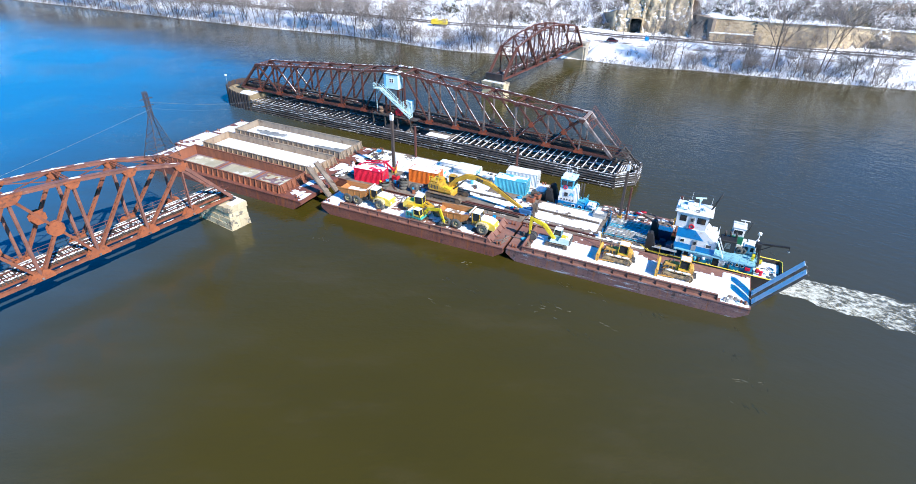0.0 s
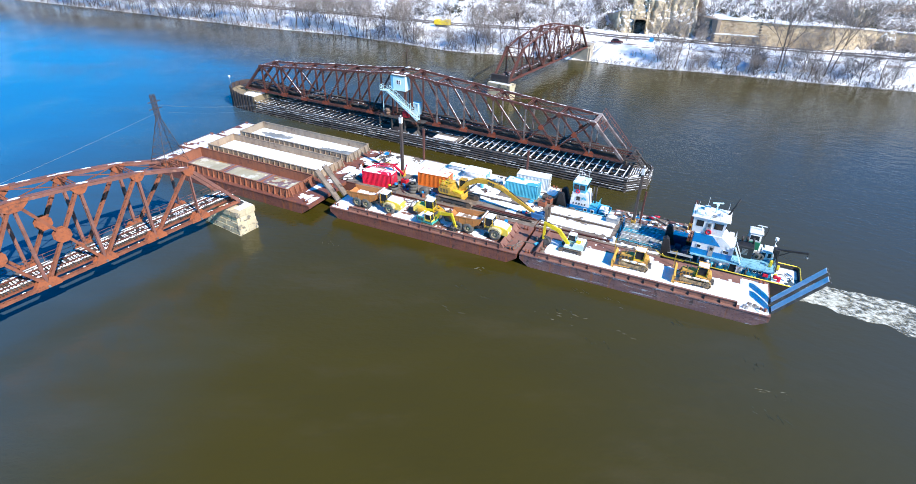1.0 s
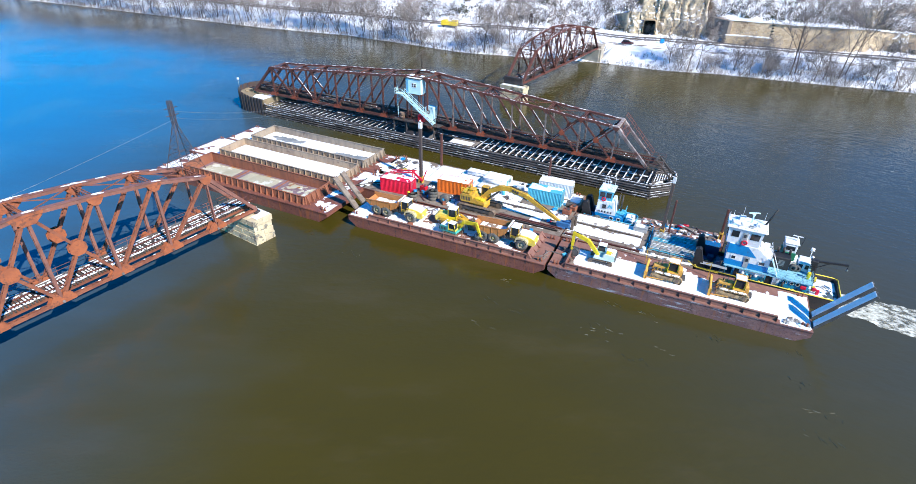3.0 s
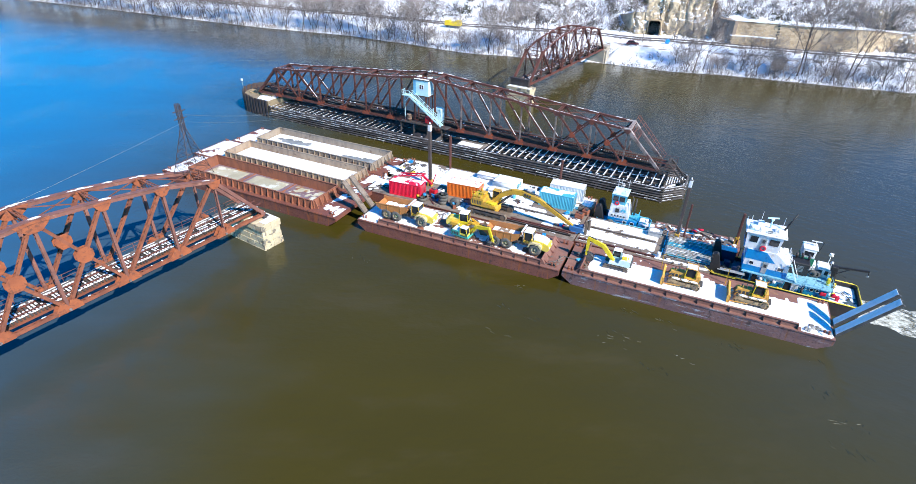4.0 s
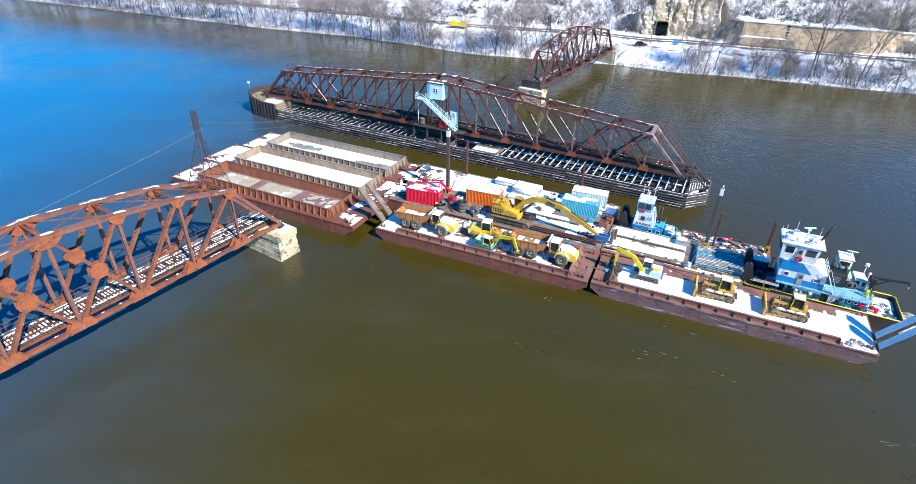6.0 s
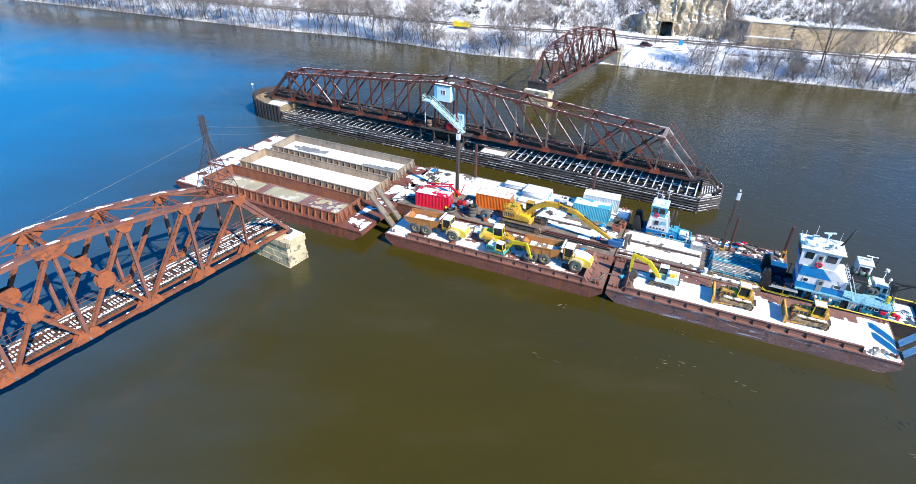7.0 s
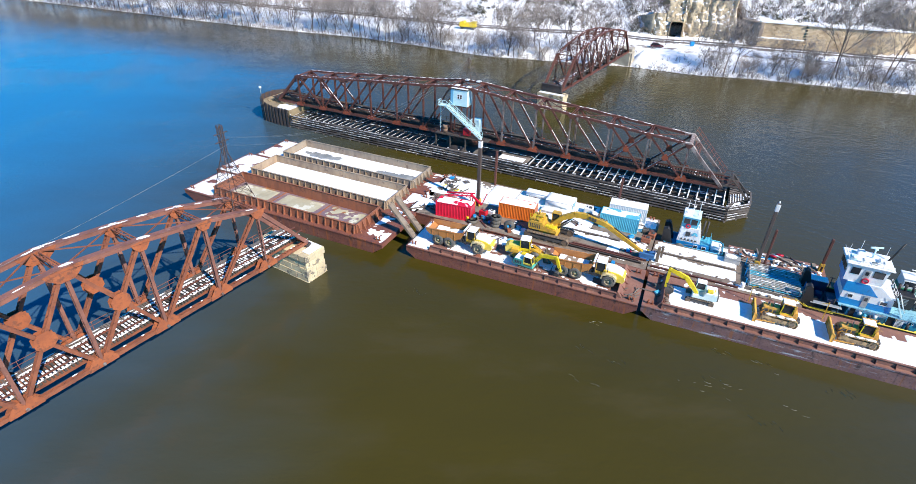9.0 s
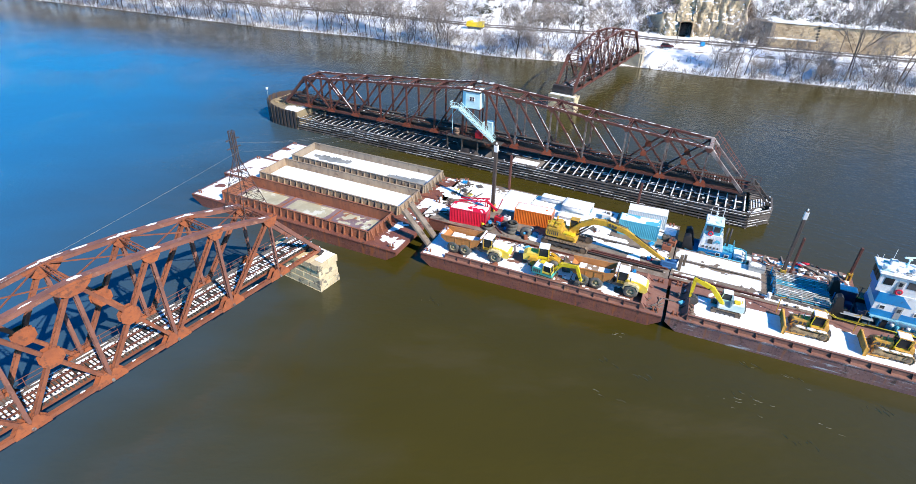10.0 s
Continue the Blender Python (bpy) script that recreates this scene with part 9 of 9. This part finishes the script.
def island_stone():
    m, nt, bs = material("wall_stone", 0.9)
    geo = nt.nodes.new("ShaderNodeNewGeometry")
    tc = nt.nodes.new("ShaderNodeTexCoord").outputs["Object"]
    a = mixed(nt, geo.outputs["Random Per Island"], (0.46, 0.35, 0.22), (0.60, 0.48, 0.33))
    a = mixed(nt, band(nt, noise_node(nt, tc, 0.12, 5), 0.45, 0.65), a, mixed(nt, geo.outputs["Random Per Island"], (0.24, 0.17, 0.11), (0.40, 0.31, 0.21)))
    nt.links.new(a, bs.inputs["Base Color"])
    return m


WALLSTONE = island_stone()
stone_wall("tan coursed stone retaining wall with snow along its top", 104, 119, -0.9, 3.6, 3.2)
stone_wall("tan stone upper retaining wall above a snowy ledge", 105, 119.2, 1.0, 6.6, 5.3)
stone_wall("tan stone retaining wall beside the railway, snow on top", 119.4, 215, 0.2, 3.4, 8.5, drop=2.2)
b = B()
prism(b, [(101.2, shore_at(101) + 43.5), (104.2, shore_at(104) + 38.2), (105.4, shore_at(105) + 38.4), (105.4, shore_at(105) + 47), (101.2, shore_at(101) + 47)], 3.0, 11.9, "z")
# browner, darker stone colour holds the shade on this end face
solid("wall_buttress", b, surf("shaded_stone", (0.24, 0.19, 0.15), (0.32, 0.25, 0.19), 0.5, 4, 0.9), "squared stone buttress at the wall's end, coloured for shade", "buttress")


def rock_face(label, x0, x1, dy, h, seed, amp=1.6, step=0.5, lift=0.0, left=True, right=True):
    b = B()
    nx, nz = int((x1 - x0) / step), int(h / step)
    grid = []
    for i in range(nx + 1):
        col = []
        x = x0 + (x1 - x0) * i / nx
        base = bank(x, dy)
        for k in range(nz + 1):
            z = base.z - 1.5 + lift + h * k / nz
            c = noise.noise((x * 0.10, z * 0.16, seed)) * amp * 1.6 + amp * 0.6 * noise.noise((x * 0.5, z * 0.16, seed + 3)) + 0.3 * noise.noise((x * 1.1, z * 1.1, seed + 7))
            crack = noise.noise((x * 0.28 + 0.3 * noise.noise((z * 0.3, x * 0.2, 4)), z * 0.03, seed + 11))
            c += 1.5 * max(0.0, 1 - abs(crack) / 0.10)
            zz = z / 2.6 + noise.noise((x * 0.22, z * 0.1, seed)) * 1.6
            ledge = math.floor(zz) + smooth(0.72, 1.0, zz % 1.0) - noise.noise((x * 0.22, z * 0.1, seed)) * 1.6
            edge = min(x - x0 if left else 99, x1 - x if right else 99)
            c += 9.0 * (1 - smooth(0.0, 4.0, edge))
            col.append(b.verts.new((x + 0.3 * noise.noise((x, z, 1)), base.y + c + ledge * 0.42 + 0.06 * (z - base.z), z - 0.35 * h * (1 - smooth(0, 5, edge)) * k / nz)))
        top = col[-1].co
        for e in (1.5, 4.0, 8.0):
            g_ = land(top.x, top.y + e)
            col.append(b.verts.new((top.x, top.y + e, max(g_ - 0.2, top.z - 0.5 * e) + 0.5 * noise.noise((x * 0.5, e, seed)))))
        grid.append(col)
    for p, q in zip(grid, grid[1:]):
        for k in range(len(p) - 1):
            b.faces.new((p[k], q[k], q[k + 1], p[k + 1]))
    return solid("rock_face", b, ROCK, label, "rock", group="rock outcrops")


rock_face("tan layered limestone face with snow on its ledges", 81.3, 103, 44.5, 15, 1, left=False)
rock_face("tan limestone face beside the dark tunnel mouth", 66.5, 76.5, 46.0, 9.5, 2, right=False)
rock_face("tan limestone face above the dark tunnel mouth", 75.5, 82.5, 45.4, 9, 5, 0.6, lift=6.6, left=False, right=False)
rock_face("tan rock band above the retaining wall", 112, 132, 56, 9, 6)
rock_face("tan rock outcrop above the retaining wall", 150, 172, 50, 8, 8)

# tunnel mouth
tn = thing("tunnel_portal", "dark arched tunnel mouth cut into the rock face", "tunnel", pose(78.9, 231.8, 3.75, 0, 0, -17.5))
arch = [(-2.2, 0.0)] + [(-2.2 * math.copysign(abs(math.cos(k)) ** 0.5, math.cos(k)), 4.2 + 1.3 * math.sin(k) ** 0.6) for k in (math.pi * i / 10 for i in range(11))] + [(2.2, 0.0)]
b = B()
outer = [(1.12 * x, -0.5 if z == 0 else z + 0.3) for x, z in arch]
n = len(arch)
for y0, y1 in ((-1.2, 9.0),):
    o0, o1 = [b.verts.new((x, y0, z)) for x, z in outer], [b.verts.new((x, y1, z)) for x, z in outer]
    i0, i1 = [b.verts.new((x, y0, z)) for x, z in arch], [b.verts.new((x, y1, z)) for x, z in arch]
    for i in range(n - 1):
        b.faces.new((o0[i], o0[i + 1], o1[i + 1], o1[i])), b.faces.new((o0[i + 1], o0[i], i0[i], i0[i + 1]))
part("lining", b, surf("portal_rock", (0.40, 0.31, 0.19), (0.30, 0.22, 0.14), 0.5, 3, 0.9, bump=0.1), tn)
b = B()
prism(b, [(x * 0.999, z) for x, z in arch], -1.25, 8.9)
bmesh.ops.delete(b, geom=[f for f in b.faces if len(f.verts) > 4 and f.calc_center_median().y < 0], context="FACES_ONLY")
# near-black colour stands for the unlit inside of the tunnel
BORE_DARK = surf("grime_shade", (0.006, 0.006, 0.006), (0.010, 0.009, 0.009), 0.8, 4, 0.95)
part("bore", b, BORE_DARK, tn, "bore coloured black for its darkness")
b = B()
box(b, -2.3, 2.3, 8.8, 9.0, -0.5, 5.6)
part("back", b, BORE_DARK, tn)
b = B()
box(b, -2.2, 2.2, -1.0, 8.8, -0.4, 0.02)
part("floor", b, BORE_DARK, tn)

# parked car, yellow machine, blue box, poles, shed
car = thing("parked_car", "dark maroon parked car on the snowy bank", "car", Matrix.Translation(bank(65.0, 19.5, 0.12)) @ pose(0, 0, 0, 0, 0, -14))
MAROON = surf("maroon_paint", (0.10, 0.012, 0.018), (0.08, 0.01, 0.015), 0.8, 3, 0.3, bump=0)
b = B()
prism(b, [(-2.2, 0.35), (-2.25, 0.85), (-1.6, 0.95), (1.0, 0.98), (2.2, 0.8), (2.25, 0.4)], -0.88, 0.88)
part("body", b, MAROON, car)
b = B()
prism(b, [(-1.9, 0.95), (-1.6, 1.5), (0.2, 1.52), (1.05, 0.97)], -0.78, 0.78)
part("cabin", b, GLASS, car, "dark tinted windows")
b = B()
rbox(b, -1.65, 0.2, -0.74, 0.74, 1.5, 1.56, 0.02)
part("roof", b, MAROON, car)
for x, y in product((-1.4, 1.4), (-0.8, 0.8)):
    wheel(car, x, y, 0.34, 0.34, 0.24, WIRE, 1 if y > 0 else -1)
ym = thing("yellow_hopper_car", "bright yellow track machine standing beside the railway", "machine", Matrix.Translation(bank(-2.5, 26.0, 0.0)) @ pose(0, 0, 0, 0, 0, -20))
b = B()
prism(b, [(-3.4, 0.9), (-3.4, 2.6), (-1.6, 2.9), (-1.2, 2.3), (1.0, 2.3), (1.4, 2.9), (3.3, 2.9), (3.3, 0.9)], -1.2, 1.2)
part("body", b, LEMON, ym)
b = B()
rbox(b, -3.2, 3.2, -1.0, 1.0, 0.5, 0.9, 0.05)
part("chassis", b, DARKM, ym)
for x, y in product((-2.4, 2.4), (-1.0, 1.0)):
    wheel(ym, x, y, 0.45, 0.45, 0.25, DARKM, 1 if y > 0 else -1)
bb = thing("signal_box", "small blue trackside cabinet on a post", "cabinet", Matrix.Translation(bank(79.0, 27.5, 0)))
b = B()
rbox(b, -0.7, 0.7, -0.5, 0.5, 0.3, 1.7, 0.06)
part("body", b, BLUE, bb)
b = B()
box(b, -0.5, 0.5, -0.3, 0.3, -0.2, 0.3)
part("plinth", b, CONCRETE, bb)
for x, dy, h in ((83, 33, 8.5), (45, 24, 7.5), (70, 27.0, 7.0), (-45, 38, 8), (10, 43, 9), (120, 26, 8.5)):
    p = thing("utility_pole", "thin wooden utility pole on the snowy bank", "pole", Matrix.Translation(bank(x, dy, -0.2)), "utility poles")
    b = B()
    tube(b, (0, 0, 0), (0, 0, h), 0.14, 0.09, 7)
    part("shaft", b, TIMBER, p)
    b = B()
    beam(b, (-0.9, 0, h - 0.6), (0.9, 0, h - 0.6), 0.1, 0.12)
    part("cross_arm", b, TIMBER, p)

# ---------------------------------------------------------------- bare trees
BARK = surf("bark", (0.14, 0.11, 0.095), (0.22, 0.18, 0.155), 1.2, 6, 0.9, bump=0.02)
TWIG = surf("twigs", (0.29, 0.245, 0.225), (0.39, 0.34, 0.315), 0.4, 4, 0.9, bump=0)


def mesh_of(segs, name, mat):
    vs, fs = [], []
    for p, q, r0, r1 in segs:
        d = (q - p).normalized()
        s = d.orthogonal().normalized()
        t = d.cross(s)
        n = 5 if r0 > 0.09 else 3
        o = len(vs)
        for c, r in ((p, r0), (q, r1)):
            for i in range(n):
                k = 2 * math.pi * i / n
                vs.append(tuple(c + (s * math.cos(k) + t * math.sin(k)) * r))
        for i in range(n):
            fs.append((o + i, o + (i + 1) % n, o + n + (i + 1) % n, o + n + i))
    me = bpy.data.meshes.new(name)
    me.from_pydata(vs, [], fs)
    me.materials.append(mat)
    return me


def grow(rng, p, d, L, r, depth, wood, twigs):
    n = 4 if depth > 2 else 3
    for i in range(n):
        e = (d + Vector((rng.uniform(-1, 1), rng.uniform(-1, 1), rng.uniform(-0.3, 0.6))) * 0.16).normalized()
        q = p + e * (L / n)
        r1 = r * (0.86 if i < n - 1 else 0.72)
        (wood if depth > 1 else twigs).append((p, q, r, r1))
        if depth > 0 and i >= (1 if depth < 4 else 2) or (depth == 4 and i == 1):
            for _ in range(2 if depth > 1 else 3):
                a = rng.uniform(0, 2 * math.pi)
                side = e.orthogonal().normalized()
                side = (Matrix.Rotation(a, 3, e) @ side).normalized()
                f = rng.uniform(0.4, 0.8)
                nd = (e * (1 - f * 0.5) + side * f + Vector((0, 0, 0.22))).normalized()
                if depth > 0:
                    grow(rng, q, nd, L * rng.uniform(0.5, 0.72), max(0.0009, r1 * rng.uniform(0.4, 0.6)), depth - 1, wood, twigs)
        p, d, r = q, e, r1


kinds = []
for k in range(8):
    rng = random.Random(100 + k)
    wood, twigs = [], []
    H = 1.0
    if k < 5:
        grow(rng, Vector((0, 0, -0.02)), Vector((rng.uniform(-0.1, 0.1), rng.uniform(-0.1, 0.1), 1)).normalized(), 0.62, 0.0115, 4, wood, twigs)
        twigs = [s for i, s in enumerate(twigs) if i % 3 != 2]
    else:
        a = 0.35 if k == 5 else 0.6 if k == 6 else 0.95
        for j in range(4 if k < 7 else 6):
            grow(rng, Vector((0, 0, -0.02)), Vector((rng.uniform(-a, a), rng.uniform(-a, a), 1)).normalized(), rng.uniform(0.45, 0.66), 0.0085, 3, wood, twigs)
    wood = [(p, q, max(a, 0.0024), max(b_, 0.0021)) for p, q, a, b_ in wood]
    twigs = [(p, q, max(0.0017, min(a, 0.0024)), max(0.0013, min(b_, 0.0019))) for p, q, a, b_ in twigs]
    kinds.append((mesh_of(wood, "trunk", BARK), mesh_of(twigs, "crown", TWIG)))


def tree(k, x, dy, h, lab):
    if -11 < x < 9 and dy < 26:
        h = min(h, 6.5)  # younger growth in front of the siding
    g = thing("bare_tree", lab, "tree", Matrix.Translation(bank(x, dy, -0.1)) @ pose(0, 0, 0, random.uniform(-5, 5), random.uniform(-5, 5), random.uniform(0, 360)) @ Matrix.Diagonal((h, h, h, 1)), "bare trees")
    part("trunk", kinds[k][0], None, g)
    part("crown", kinds[k][1], None, g)


rt_ = random.Random(7)
for i in range(92):
    x = -262 + 3.15 * i + rt_.uniform(-1.2, 1.2)
    tree(rt_.choice((0, 1, 2, 3, 4, 5, 5, 5, 6)), x, rt_.choice((rt_.uniform(0.6, 4), rt_.uniform(2, 14))), rt_.uniform(8, 15), "bare grey-brown riverside tree in snow")
for i in range(56):
    x = -262 + 5.1 * i + rt_.uniform(-1.6, 1.6)
    tree(rt_.choice((0, 1, 2, 3, 4, 5)), x, rt_.uniform(-0.2, 1.8), rt_.uniform(8, 15), "bare grey-brown riverside tree standing at the water")
for i in range(32):
    x = -240 + 8.0 * i + rt_.uniform(-2, 2)
    tree(rt_.choice((0, 1, 2, 3, 4)), x, rt_.uniform(10, 22), rt_.uniform(9, 16), "bare grey-brown tree on the snowy bank")
for x, dy, h, k in ((112.5, 5, 27, 0), (114.5, 6.5, 22, 2), (126, 5.5, 26, 1), (129, 8, 20, 3), (81, 2.5, 18, 0), (79, 4, 13, 4), (84, 3, 15, 1), (100, 2.5, 12, 3), (104, 4, 10, 2), (118, 2, 12, 4), (121, 3.5, 14, 3), (135, 3, 14, 0), (140, 2.5, 16, 2), (144, 4, 14, 1), (96, 5, 11, 2), (76, 6, 12, 3), (21, 8, 17, 0), (27, 12, 15, 1), (33, 6, 17, 1), (37, 4, 15, 4), (41, 8, 13, 0), (15, 4, 14, 2), (-16, 3, 14, 1), (-19, 5, 12, 3), (-34, 3, 14, 2), (-38, 5, 15, 0), (-57, 3, 15, 1), (-75, 2, 14, 2), (-93, 4, 16, 0), (-118, 3, 15, 3)):
    tree(k, x, dy, h, "tall bare riverside tree with spreading limbs")
for i in range(60):
    x = rt_.choice((rt_.uniform(74, 210), rt_.uniform(74, 150)))
    tree(rt_.choice((5, 6, 7, 7, 7)), x, rt_.uniform(0.8, 9), rt_.uniform(3.5, 8.0), "low bare brush at the river's edge")
for i in range(40):
    x = rt_.uniform(-30, 44)
    tree(rt_.choice((5, 6, 7, 7)), x, rt_.uniform(1.0, 10), rt_.uniform(2.5, 5.5), "low bare brush at the river's edge")

# brush and trees on the bluff, too many to count
rb_ = random.Random(11)


def scatter(name, count, pick, lo, hi, mat, label, twigs_n):
    segs = []
    for _ in range(count):
        x, dy = pick()
        p = bank(x, dy, -0.2)
        h = rb_.uniform(lo, hi)
        for j in range(twigs_n):
            d = Vector((rb_.uniform(-0.75, 0.75), rb_.uniform(-0.75, 0.75), 1)).normalized()
            q = p + d * h * rb_.uniform(0.35, 0.6)
            segs.append((p, q, 0.02 * h ** 0.6, 0.012 * h ** 0.6))
            for _ in range(3):
                e = (d + Vector((rb_.uniform(-1, 1), rb_.uniform(-1, 1), rb_.uniform(-0.2, 0.8))) * 0.7).normalized()
                segs.append((q, q + e * h * rb_.uniform(0.25, 0.5), 0.016, 0.008))
    ob = new(name, mesh_of(segs, name, mat))
    tagged(ob, label, "brush", kind="stuff")


scatter("bluff_brush", 4600, lambda: (rb_.uniform(-250, 230) if rb_.random() < 0.4 else rb_.uniform(10, 230), 47 + 55 * rb_.random() ** 1.3), 2.0, 6.5, TWIG, "grey leafless brush covering the snowy bluff", 6)
scatter("bank_brush", 2300, lambda: (rb_.choice((rb_.uniform(-260, 40), rb_.uniform(-200, 40), rb_.uniform(54, 200))), 0.05 + 11 * rb_.random() ** 2.4), 0.9, 2.8, TWIG, "low leafless brush along the snowy bank", 5)
EVERG = surf("evergreen", (0.07, 0.075, 0.05), (0.12, 0.11, 0.08), 0.8, 5, 0.9)


def clumps(name, count, pick, label):
    """Low evergreen and dead-leaf clumps: many small leaf blades in uneven heaps."""
    vs, fs = [], []
    for _ in range(count):
        x, dy = pick()
        c = bank(x, dy, 0.0)
        h = rb_.uniform(0.8, 2.4)
        for _ in range(46):
            d = Vector((rb_.gauss(0, 0.6), rb_.gauss(0, 0.6), abs(rb_.gauss(0, 0.6)))) * h * 0.7
            a = Vector((rb_.uniform(-1, 1), rb_.uniform(-1, 1), rb_.uniform(-1, 1))).normalized() * 0.28 * h ** 0.5
            e = Vector((rb_.uniform(-1, 1), rb_.uniform(-1, 1), rb_.uniform(-1, 1))).normalized() * 0.28 * h ** 0.5
            o = len(vs)
            vs += [tuple(c + d), tuple(c + d + a), tuple(c + d + a + e), tuple(c + d + e)]
            fs.append((o, o + 1, o + 2, o + 3))
    me = bpy.data.meshes.new(name)
    me.from_pydata(vs, [], fs)
    me.materials.append(EVERG)
    tagged(new(name, me), label, "shrub", kind="stuff")


clumps("evergreen_shrub", 900, lambda: (rb_.uniform(-30, 230), 46 + 55 * rb_.random() ** 1.4), "dark evergreen and dead-leaf shrubs dusted with snow on the bluff")
